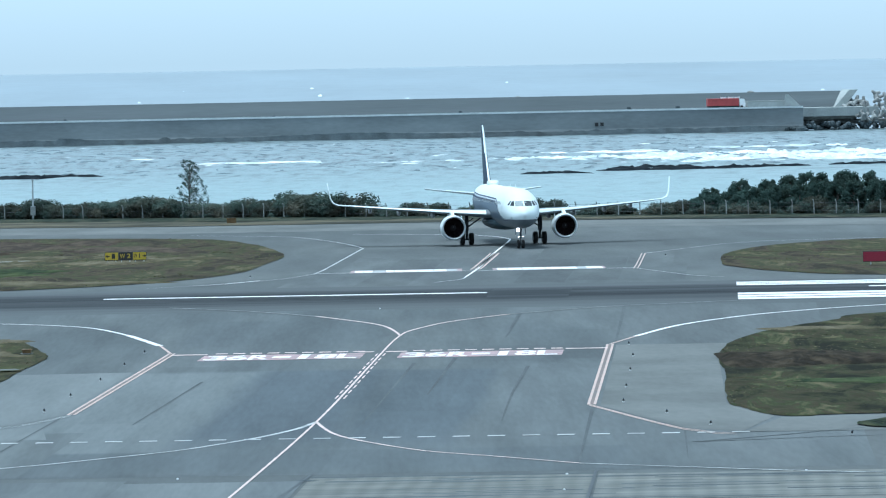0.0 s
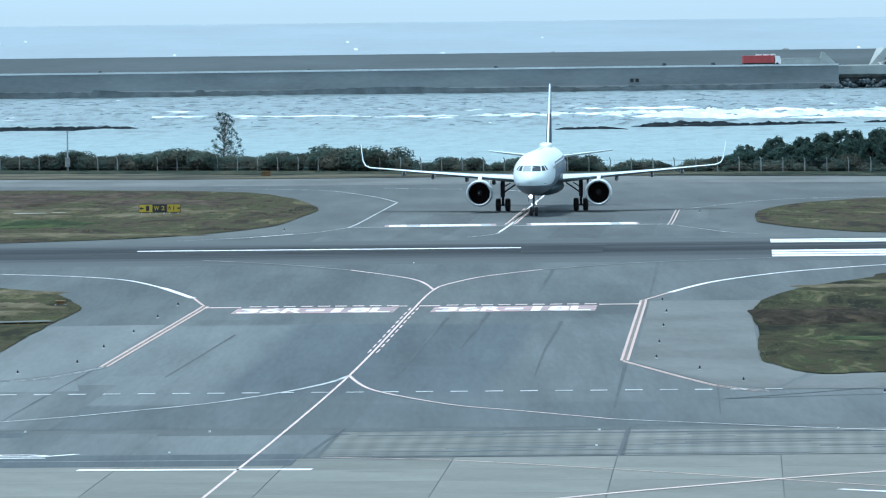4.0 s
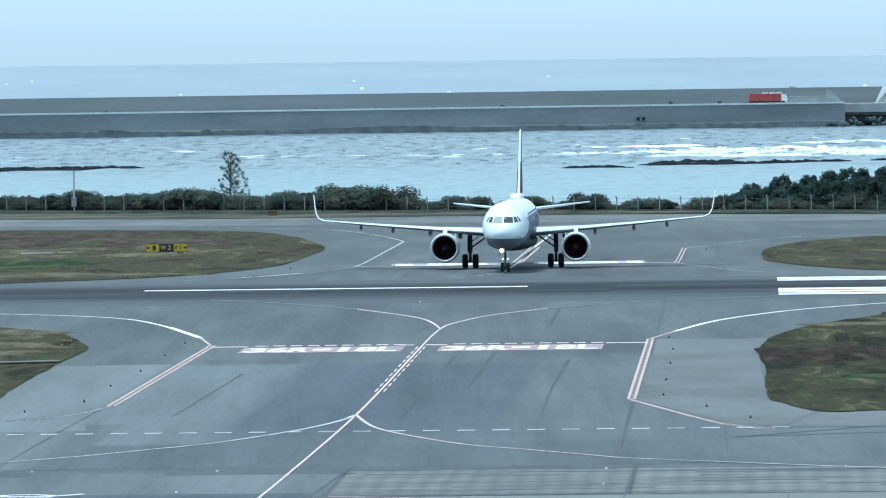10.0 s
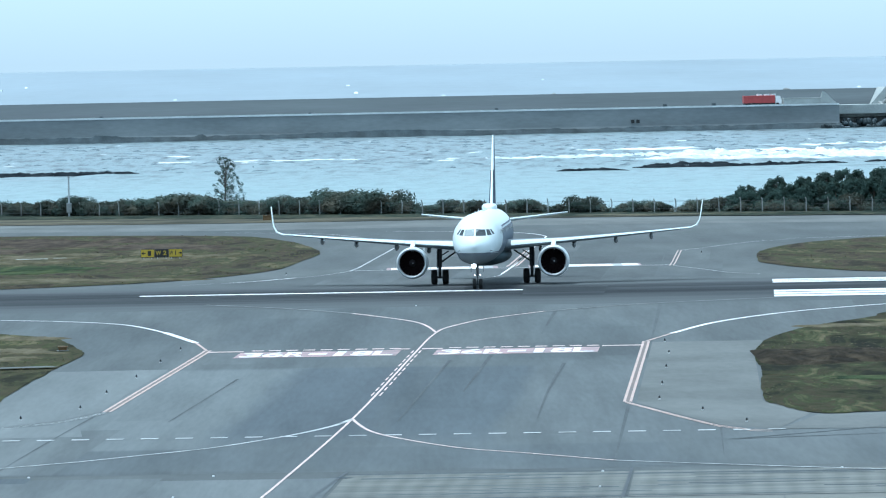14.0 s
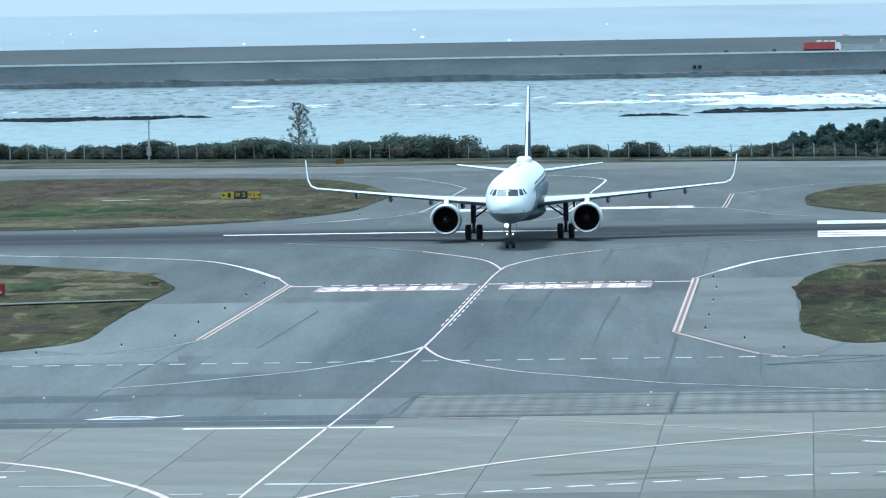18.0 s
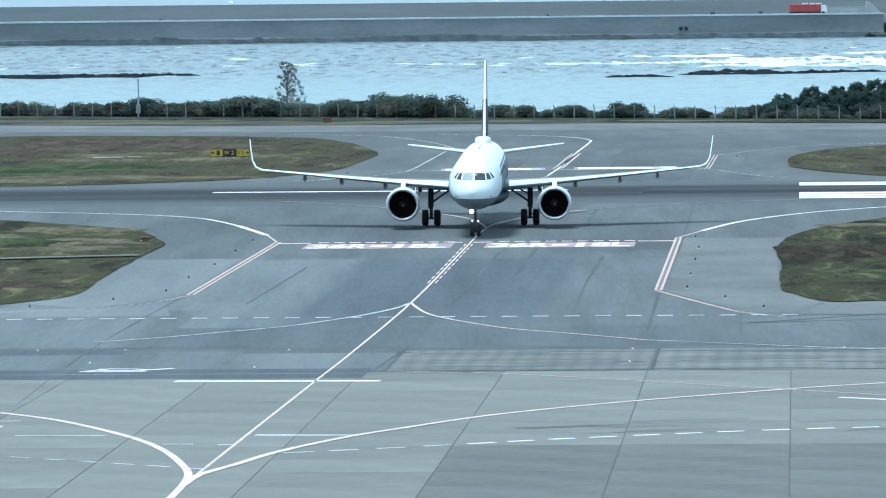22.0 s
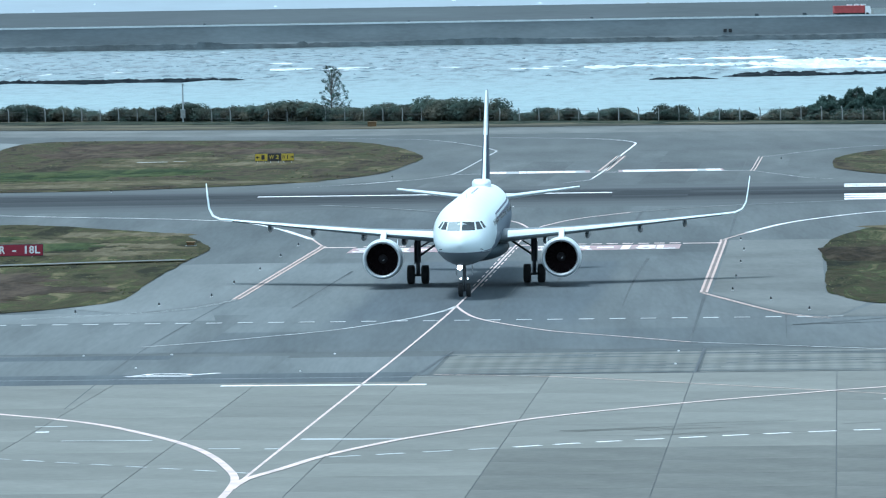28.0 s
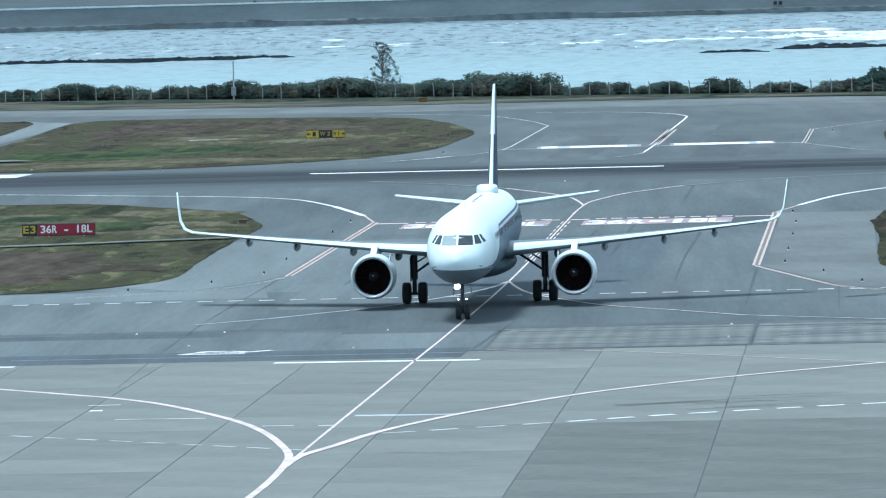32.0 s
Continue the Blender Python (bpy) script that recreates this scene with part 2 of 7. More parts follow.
def turf(name, stops, scale=0.3):
    """Patchy turf: tones from dark brown to straw, in drifts and in fine grain."""
    m = mat(name, stops[0][1], 0.95, vary=0.3, scale=1.4, stretch=(0.8, 0.2, 1), bump=0.04, bump_scale=3, spec=0.05)
    n, l = m.node_tree.nodes, m.node_tree.links
    tc = n.new("ShaderNodeTexCoord")
    mp = n.new("ShaderNodeMapping")
    mp.inputs["Scale"].default_value = (0.42, 0.085, 0.3)
    l.new(tc.outputs["Object"], mp.inputs["Vector"])
    tx = n.new("ShaderNodeTexNoise")
    tx.inputs["Scale"].default_value, tx.inputs["Detail"].default_value, tx.inputs["Roughness"].default_value = scale, 9, 0.66
    tx.inputs["Distortion"].default_value = 0.6
    l.new(mp.outputs["Vector"], tx.inputs["Vector"])
    ramp = n.new("ShaderNodeValToRGB")
    e = ramp.color_ramp.elements
    while len(e) < len(stops):
        e.new(0.5)
    for k, (p, c) in enumerate(stops):
        e[k].position = p
        e[k].color = (*c, 1)
    l.new(tx.outputs["Fac"], ramp.inputs["Fac"])
    sc = n["Principled BSDF"].inputs["Base Color"].links[0].from_node
    l.new(ramp.outputs["Color"], sc.inputs[0])
    return m


GRASS = turf("dry turf", [(0.4, (0.026, 0.024, 0.016)), (0.455, (0.06, 0.047, 0.033)), (0.5, (0.05, 0.048, 0.026)), (0.55, (0.04, 0.044, 0.022)), (0.63, (0.11, 0.094, 0.057))], 0.6)
TURF = turf("olive turf", [(0.4, (0.014, 0.014, 0.009)), (0.46, (0.031, 0.034, 0.016)), (0.505, (0.044, 0.035, 0.022)), (0.55, (0.03, 0.039, 0.016)), (0.64, (0.1, 0.087, 0.05))], 0.8)
DRYTURF = turf("dry olive turf", [(0.4, (0.02, 0.02, 0.012)), (0.455, (0.04, 0.042, 0.02)), (0.5, (0.054, 0.045, 0.028)), (0.55, (0.04, 0.047, 0.019)), (0.63, (0.115, 0.1, 0.057))], 0.8)
BLADES = mat("grass blades", (0.13, 0.112, 0.07), 0.9, vary=0.5, scale=0.3, stretch=(0.6, 0.14, 1), second=(0.095, 0.1, 0.05), mixscale=0.2, mixstretch=(0.5, 0.14, 1), mixat=(0.4, 0.6), spec=0.05)
BROWNTURF = turf("reddish brown dry turf", [(0.4, (0.036, 0.029, 0.021)), (0.5, (0.058, 0.044, 0.034)), (0.62, (0.078, 0.062, 0.045))], 0.9)
GREENTURF = turf("dull green turf", [(0.4, (0.018, 0.029, 0.014)), (0.5, (0.036, 0.05, 0.021)), (0.62, (0.064, 0.075, 0.033))], 0.9)
STRAWTURF = turf("straw turf", [(0.4, (0.064, 0.058, 0.034)), (0.5, (0.092, 0.081, 0.051)), (0.62, (0.125, 0.108, 0.072))], 0.9)
BRUSH = turf("brown dry brush", [(0.4, (0.016, 0.013, 0.009)), (0.5, (0.03, 0.024, 0.016)), (0.6, (0.05, 0.04, 0.027))], 1.6)
SCRUBTURF = turf("dull green scrub turf", [(0.4, (0.018, 0.024, 0.018)), (0.5, (0.032, 0.04, 0.029)), (0.6, (0.056, 0.058, 0.04))], 0.8)
DARKTURF = turf("dark green turf", [(0.4, (0.014, 0.02, 0.013)), (0.5, (0.024, 0.032, 0.018)), (0.6, (0.045, 0.05, 0.028))], 1.2)
FARLANE = mat("far taxiway asphalt", (0.097, 0.105, 0.108), 0.9, vary=0.18, scale=0.4, stretch=(1, 0.1, 1), tone=0.1, second=(0.117, 0.125, 0.126), mixscale=0.12, mixstretch=(1, 0.12, 1), bump=0.004, bump_scale=30, spec=0.05)
SCRUB = mat("dry scrub verge", (0.09, 0.08, 0.055), 0.95, vary=0.45, scale=0.3, stretch=(0.5, 0.5, 1), second=(0.045, 0.045, 0.034), mixscale=0.12, mixstretch=(0.5, 0.8, 1), spec=0.12)
LEAF = mat("coastal shrub leaves", (0.094, 0.132, 0.113), 0.85, vary=0.3, scale=1.2, tone=0.42, second=(0.135, 0.132, 0.103), mixscale=0.3, spec=0.05)
DARKLEAF = mat("dark tree leaves", (0.078, 0.122, 0.106), 0.85, vary=0.25, scale=1.0, tone=0.15, second=(0.06, 0.085, 0.07), mixscale=0.4, spec=0.05)
for leafy in (LEAF, DARKLEAF):       # leaves let some light through
    n, l = leafy.node_tree.nodes, leafy.node_tree.links
    b = n["Principled BSDF"]
    thru = n.new("ShaderNodeBsdfTranslucent")
    l.new(b.inputs["Base Color"].links[0].from_socket, thru.inputs["Color"])
    both = n.new("ShaderNodeMixShader")
    both.inputs["Fac"].default_value = 0.42
    l.new(b.outputs["BSDF"], both.inputs[1])
    l.new(thru.outputs["BSDF"], both.inputs[2])
    l.new(both.outputs["Shader"], n["Material Output"].inputs["Surface"])
BARK = mat("grey bark", (0.12, 0.105, 0.09), 0.9, vary=0.4, scale=4)
POSTC = mat("weathered concrete post", (0.28, 0.29, 0.28), 0.85, vary=0.25, scale=3, tone=0.2)
WIRE = mat("galvanised wire", (0.12, 0.125, 0.13), 0.6, metal=0.4)
GALV = mat("galvanised steel", (0.45, 0.47, 0.48), 0.5, metal=0.5, vary=0.15, scale=3)
WALLC = mat("seawall concrete", (0.228, 0.246, 0.254), 0.9, vary=0.2, scale=0.12, stretch=(0.4, 1, 1.5), second=(0.192, 0.209, 0.218), mixscale=0.04, mixstretch=(0.6, 1, 2), spec=0.1)
WEED = mat("weedy wet concrete", (0.082, 0.1, 0.11), 0.95, vary=0.4, scale=0.3, second=(0.075, 0.088, 0.094), mixscale=0.06, spec=0.05)
BANK = mat("upper seawall concrete", (0.09, 0.104, 0.111), 0.9, vary=0.16, scale=0.12, stretch=(0.15, 1, 1.5), mixstretch=(0.3, 1, 1), second=(0.088, 0.1, 0.108), mixscale=0.04, spec=0.1)
KERB = mat("pale kerb concrete", (0.66, 0.68, 0.68), 0.8, vary=0.2, scale=0.2)
LEDGE = mat("pale seawall ledge", (0.36, 0.38, 0.37), 0.8, vary=0.25, scale=0.2)
ROCK = mat("wet dark rock", (0.011, 0.015, 0.019), 0.95, vary=0.5, scale=0.5, second=(0.02, 0.025, 0.029), mixscale=0.3, spec=0.05)
BLOCKS = mat("pale concrete blocks", (0.27, 0.275, 0.265), 0.9, vary=0.3, scale=0.6, tone=0.3)
TRUCKRED = mat("red truck paint", (0.36, 0.055, 0.055), 0.5, vary=0.2, scale=1.0)
WHITE = mat("white gloss aircraft paint", (0.71, 0.785, 0.795), 0.3, vary=0.04, scale=0.8, coat=0.2)
GREYP = mat("light grey aircraft paint", (0.2, 0.215, 0.23), 0.4, vary=0.08, scale=1.5, coat=0.15)
# darker than the paint: shade under the wing is part of this colour
BELLYSHADE = mat("blue-grey belly paint with shade", (0.085, 0.12, 0.14), 0.5, vary=0.1, scale=1.0, spec=0.3)
BLUE = mat("dark blue aircraft paint", (0.02, 0.04, 0.075), 0.5, vary=0.1, scale=1.0, spec=0.2)
# wing grey lowered so that it carries the underside's shade
WINGSHADE = mat("wing grey paint with underside shade", (0.13, 0.155, 0.17), 0.5, vary=0.1, scale=0.8, spec=0.3)
LIP = mat("brushed inlet lip", (0.6, 0.63, 0.65), 0.4, metal=0.45, vary=0.08, scale=2)
FANDARK = mat("dark fan duct liner", (0.014, 0.011, 0.013), 0.8, vary=0.2, scale=3)
BLADE = mat("titanium fan blade", (0.014, 0.009, 0.01), 0.8, vary=0.1, scale=3, spec=0.08)
STEEL = mat("gear leg steel", (0.06, 0.066, 0.075), 0.45, metal=0.3, vary=0.2, scale=4)
TYRE = mat("black tyre rubber", (0.018, 0.018, 0.019), 0.8, vary=0.2, scale=4)
RIM = mat("grey wheel rim", (0.3, 0.31, 0.32), 0.4, metal=0.5)
GLASS = mat("cockpit glass", (0.05, 0.056, 0.06), 0.12, metal=0.4, vary=0.3, scale=1.5)
# the left centre pane's bright reflection, put into its base colour
GLAREPANE = mat("cockpit glass with pale glare", (0.3, 0.34, 0.34), 0.25, vary=0.1, scale=2)
BLACK = mat("black paint", (0.02, 0.02, 0.022), 0.6, vary=0.2, scale=4)
YELLOW = mat("yellow sign face", (0.5, 0.36, 0.03), 0.5, vary=0.08, scale=3)
SIGNRED = mat("red sign face", (0.26, 0.012, 0.035), 0.5, vary=0.08, scale=3)
SIGNWHITE = mat("white sign lettering", (0.8, 0.8, 0.8), 0.4, vary=0.04, scale=3)
ORANGE = mat("weathered orange paint", (0.15, 0.088, 0.035), 0.7, vary=0.3, scale=2)
LAMPGLOW = glow("landing light", (1.0, 0.97, 1.0), 12)


# ---- helpers for building ----
def part(name, bm, material, parent, label="", smooth=False):
    """One mesh object from a bmesh (or a mesh), under a thing or a part."""
    me = bm
    if isinstance(bm, bmesh.types.BMesh):
        me = bpy.data.meshes.new(name)
        bm.normal_update()
        bm.to_mesh(me)
        bm.free()
        for p in me.polygons:
            p.use_smooth = smooth
    if not me.materials:
        for mm in material if isinstance(material, (list, tuple)) else [material]:
            me.materials.append(mm)
    ob = new(name, me)
    if parent:
        ob.parent = parent
    if label:
        ob["label"] = label
    return ob


def empty(name, m=None):
    ob = new(name)
    ob.empty_display_size = 0.5
    if m is not None:
        ob.matrix_basis = m
    return ob


def box(bm, x0, x1, y0, y1, z0, z1, m=None):
    vs = [bm.verts.new((x, y, z)) for z in (z0, z1) for y in (y0, y1) for x in (x0, x1)]
    if m is not None:
        for v in vs:
            v.co = m @ v.co
    for a in ((0, 2, 3, 1), (4, 5, 7, 6), (0, 1, 5, 4), (1, 3, 7, 5), (3, 2, 6, 7), (2, 0, 4, 6)):
        bm.faces.new([vs[i] for i in a])
    return vs


def bevelled(bm, width, segments=2):
    bmesh.ops.bevel(bm, geom=bm.edges[:], offset=width, segments=segments, affect="EDGES", profile=0.5)


def tube(bm, a, b, ra, rb=None, n=12, cap=True):
    """A round bar from a to b."""
    rb = ra if rb is None else rb
    a, b = Vector(a), Vector(b)
    q = (b - a).to_track_quat("Z", "Y")
    rings = []
    for c, r in ((a, ra), (b, rb)):
        rings.append([bm.verts.new(c + q @ Vector((r * math.cos(2 * math.pi * i / n), r * math.sin(2 * math.pi * i / n), 0))) for i in range(n)])
    for i in range(n):
        bm.faces.new((rings[0][i], rings[0][(i + 1) % n], rings[1][(i + 1) % n], rings[1][i]))
    if cap:
        bm.faces.new(rings[0][::-1])
        bm.faces.new(rings[1])


def loft(bm, rings, closed=True, caps=True):
    vs = [[bm.verts.new(p) for p in r] for r in rings]
    n = len(vs[0])
    for r0, r1 in zip(vs, vs[1:]):
        for i in range(n if closed else n - 1):
            bm.faces.new((r0[i], r0[(i + 1) % n], r1[(i + 1) % n], r1[i]))
    if caps and closed:
        bm.faces.new(vs[0][::-1])
        bm.faces.new(vs[-1])
    return vs


def revolve(bm, profile, axis="Y", centre=(0, 0, 0), n=40):
    """Turns (radius, along) pairs round an axis."""
    cx, cy, cz = centre
    rings = []
    for r, s in profile:
        ring = []
        for i in range(n):
            a = 2 * math.pi * i / n
            if axis == "Y":
                ring.append((cx + r * math.cos(a), cy + s, cz + r * math.sin(a)))
            else:
                ring.append((cx + s, cy + r * math.cos(a), cz + r * math.sin(a)))
        rings.append(ring)
    return loft(bm, rings, caps=False)


def spline(points, step=2.0, closed=False):
    """A smooth line through points (Catmull-Rom), sampled about every step metres."""
    P = [Vector(p) for p in points]
    n, out = len(P), []
    for i in range(n if closed else n - 1):
        g = (lambda k: P[k % n]) if closed else (lambda k: P[min(max(k, 0), n - 1)])
        p0, p1, p2, p3 = g(i - 1), g(i), g(i + 1), g(i + 2)
        m = max(1, int((p2 - p1).length / step))
        for j in range(m):
            t = j / m
            out.append(0.5 * (2 * p1 + (p2 - p0) * t + (2 * p0 - 5 * p1 + 4 * p2 - p3) * t * t + (3 * p1 - p0 - 3 * p2 + p3) * t ** 3))
    if not closed:
        out.append(P[-1])
    return out


# ---- the lie of the land: a crowned runway, level ground on either side ----
ORIGIN = Vector((-23.9, 575.26))
TOWARD = Vector((-0.0436, -0.99905))    # from the runway's centre line to the terminal
ALONG = Vector((0.99905, -0.0436))


def fall(b):
    """Height at b metres from the runway's centre line."""
    if b > 0:
        return -0.010 * b if b < 90 else (-0.9 - 0.0036 * (b - 90) if b < 230 else -1.404)
    return 0.0078 * b if b > -90 else -0.702


def off(x, y):
    return (Vector((x, y)) - ORIGIN).dot(TOWARD)


def gz(x, y):
    return fall(off(x, y))


def rw(a, b, up=0.0):
    """A point of the pavement, a metres along the runway and b from its centre line."""
    p = ORIGIN + ALONG * a + TOWARD * b
    return Vector((p.x, p.y, fall(b) + up))


def sheet(name, alist, blist, material, parent=None, up=0.0, label=""):
    """A pavement sheet that follows the fall of the ground."""
    bs = sorted(set(list(blist) + [v for v in (-90, 0, 90, 230) if min(blist) < v < max(blist)]))
    bm = bmesh.new()
    rows = [[bm.verts.new(rw(a, b, up)) for a in alist] for b in bs]
    for r0, r1 in zip(rows, rows[1:]):
        for i in range(len(alist) - 1):
            bm.faces.new((r0[i], r1[i], r1[i + 1], r0[i + 1]))
    return part(name, bm, material, parent, label)


def ribbon(name, points, width, material, parent, up=0.03, smooth=True, label="", step=2.0, ends=None):
    """A painted line on the pavement."""
    P = spline(points, step) if smooth else [Vector(points[0]).lerp(Vector(points[-1]), i / 40) for i in range(41)] if len(points) == 2 else [Vector(p) for p in points]
    bm = bmesh.new()
    last = None
    for i, p in enumerate(P):
        d = (P[min(i + 1, len(P) - 1)] - P[max(i - 1, 0)]).normalized()
        w = width if ends is None else ends[0] + (ends[1] - ends[0]) * i / (len(P) - 1)
        s = Vector((-d.y, d.x)) * w / 2
        pair = [bm.verts.new((q.x, q.y, gz(q.x, q.y) + up)) for q in (p - s, p + s)]
        if last:
            bm.faces.new((last[0], pair[0], pair[1], last[1]))
        last = pair
    bmesh.ops.recalc_face_normals(bm, faces=bm.faces[:])
    for f in bm.faces:
        if f.normal.z < 0:
            f.normal_flip()
    return part(name, bm, material, parent, label)


def inside(x, y, poly):
    """Which of many points lie in a polygon."""
    x, y = np.asarray(x), np.asarray(y)
    res = np.zeros(len(x), bool)
    n = len(poly)
    for i in range(n):
        (x0, y0), (x1, y1) = poly[i], poly[(i + 1) % n]
        if y0 != y1:
            res ^= ((y0 > y) != (y1 > y)) & (x < (x1 - x0) * (y - y0) / (y1 - y0) + x0)
    return res


def plate(name, poly, material, parent, up, rough=0.0, cut=8.0, kind=None, label="", category=""):
    """A patch of ground with a free outline."""
    bm = bmesh.new()
    bm.faces.new([bm.verts.new((p[0], p[1], 0)) for p in poly])
    bmesh.ops.triangulate(bm, faces=bm.faces[:])
    bs = [off(p[0], p[1]) for p in poly]
    cuts = [v for v in (-90, 0, 90, 230)] + list(np.arange(min(bs), max(bs), cut))
    for b in cuts:
        c = ORIGIN + TOWARD * b
        bmesh.ops.bisect_plane(bm, geom=bm.verts[:] + bm.edges[:] + bm.faces[:], plane_co=(c.x, c.y, 0), plane_no=(TOWARD.x, TOWARD.y, 0))
    for v in bm.verts:
        lift = rough * (noise.noise(Vector((v.co.x * 0.12, v.co.y * 0.05, 3))) + 0.5) if rough and not v.is_boundary else 0
        v.co.z = gz(v.co.x, v.co.y) + up + lift
    for f in bm.faces:
        f.normal_update()
        if f.normal.z < 0:
            f.normal_flip()
    return part(name, bm, material, parent, label)


def raw(name, verts, faces, material, parent=None, smooth=False, label=""):
    me = bpy.data.meshes.new(name)
    me.from_pydata(verts, [], faces)
    if smooth:
        for p in me.polygons:
            p.use_smooth = True
    return part(name, me, material, parent, label)


def lettering(text, height=1.0, bold=0.012):
    """Text as a flat mesh in the XY plane, centred, of that cap height."""
    cu = bpy.data.curves.new("lettering", "FONT")
    cu.body, cu.align_x, cu.align_y = text, "CENTER", "CENTER"
    cu.space_character, cu.offset = 1.14, bold
    tmp = new("lettering", cu)
    dg = bpy.context.evaluated_depsgraph_get()
    me = bpy.data.meshes.new_from_object(tmp.evaluated_get(dg))
    bpy.data.objects.remove(tmp)
    bpy.data.curves.remove(cu)
    k = height / 0.7
    for v in me.vertices:
        v.co *= k
    me.materials.clear()
    return me

# ---- ground ----
FENCE_A, FENCE_B = Vector((-96.0, 927.0)), Vector((102.0, 822.0))


def shore(x):
    """The y of the fence line at x."""
    return FENCE_A.y + (x - FENCE_A.x) * (FENCE_B.y - FENCE_A.y) / (FENCE_B.x - FENCE_A.x)


def build_ground():
    bm = bmesh.new()
    rows = []
    alist = [-420, -200, -120] + list(range(-80, 141, 20)) + [180, 260, 460]
    for b in (720, 420, 230, 90, 0, -90, -200):
        rows.append([bm.verts.new(rw(a, b)) for a in alist])
    for push, z in ((4, -0.7), (16, -0.9), (40, -3.5), (75, -8.0)):
        row = []
        for a in alist:
            p = rw(a, -250)
            row.append(bm.verts.new((p.x, shore(p.x) + push, z)))
        rows.append(row)
    for r0, r1 in zip(rows, rows[1:]):
        for i in range(len(alist) - 1):
            bm.faces.new((r0[i], r0[i + 1], r1[i + 1], r1[i]))
    g = part("ground", bm, ASPHALT, None)
    tagged(g, "grey asphalt airfield pavement falling gently from the runway", "ground", kind="structure")
    return g


ground = build_ground()


def rubbered(m):
    """Landing rubber worked into the asphalt: thick along the centre line, thinning to the sides."""
    n, l = m.node_tree.nodes, m.node_tree.links
    tc = n.new("ShaderNodeTexCoord")
    mv = n.new("ShaderNodeVectorMath")
    mv.operation = "SUBTRACT"
    mv.inputs[1].default_value = (ORIGIN.x, ORIGIN.y, 0)
    l.new(tc.outputs["Object"], mv.inputs[0])
    dot = n.new("ShaderNodeVectorMath")
    dot.operation = "DOT_PRODUCT"
    dot.inputs[1].default_value = (TOWARD.x, TOWARD.y, 0)
    l.new(mv.outputs["Vector"], dot.inputs[0])
    last = None
    for lo, hi in ((-19, -7), (23, 9)):
        r = n.new("ShaderNodeMapRange")
        r.interpolation_type = "SMOOTHSTEP"
        r.inputs["From Min"].default_value, r.inputs["From Max"].default_value = lo, hi
        l.new(dot.outputs["Value"], r.inputs["Value"])
        if last is None:
            last = r.outputs["Result"]
        else:
            k = n.new("ShaderNodeMath")
            k.operation = "MULTIPLY"
            l.new(last, k.inputs[0])
            l.new(r.outputs["Result"], k.inputs[1])
            last = k.outputs[0]
    mp = n.new("ShaderNodeMapping")
    mp.inputs["Scale"].default_value = (0.02, 0.35, 1)
    l.new(tc.outputs["Object"], mp.inputs["Vector"])
    tx = n.new("ShaderNodeTexNoise")
    tx.inputs["Scale"].default_value, tx.inputs["Detail"].default_value = 1.0, 6
    l.new(mp.outputs["Vector"], tx.inputs["Vector"])
    st = n.new("ShaderNodeMapRange")
    st.inputs["From Min"].default_value, st.inputs["From Max"].default_value = 0.32, 0.62
    st.inputs["To Min"].default_value, st.inputs["To Max"].default_value = 0.5, 0.98
    l.new(tx.outputs["Fac"], st.inputs["Value"])
    k = n.new("ShaderNodeMath")
    k.operation = "MULTIPLY"
    l.new(last, k.inputs[0])
    l.new(st.outputs["Result"], k.inputs[1])
    mix = n.new("ShaderNodeMix")
    mix.data_type = "RGBA"
    base = n["Principled BSDF"].inputs["Base Color"]
    l.new(base.links[0].from_socket, mix.inputs["A"])
    mix.inputs["B"].default_value = (0.034, 0.037, 0.041, 1)
    l.new(k.outputs[0], mix.inputs["Factor"])
    l.new(mix.outputs["Result"], base)


rubbered(RUNWAY)


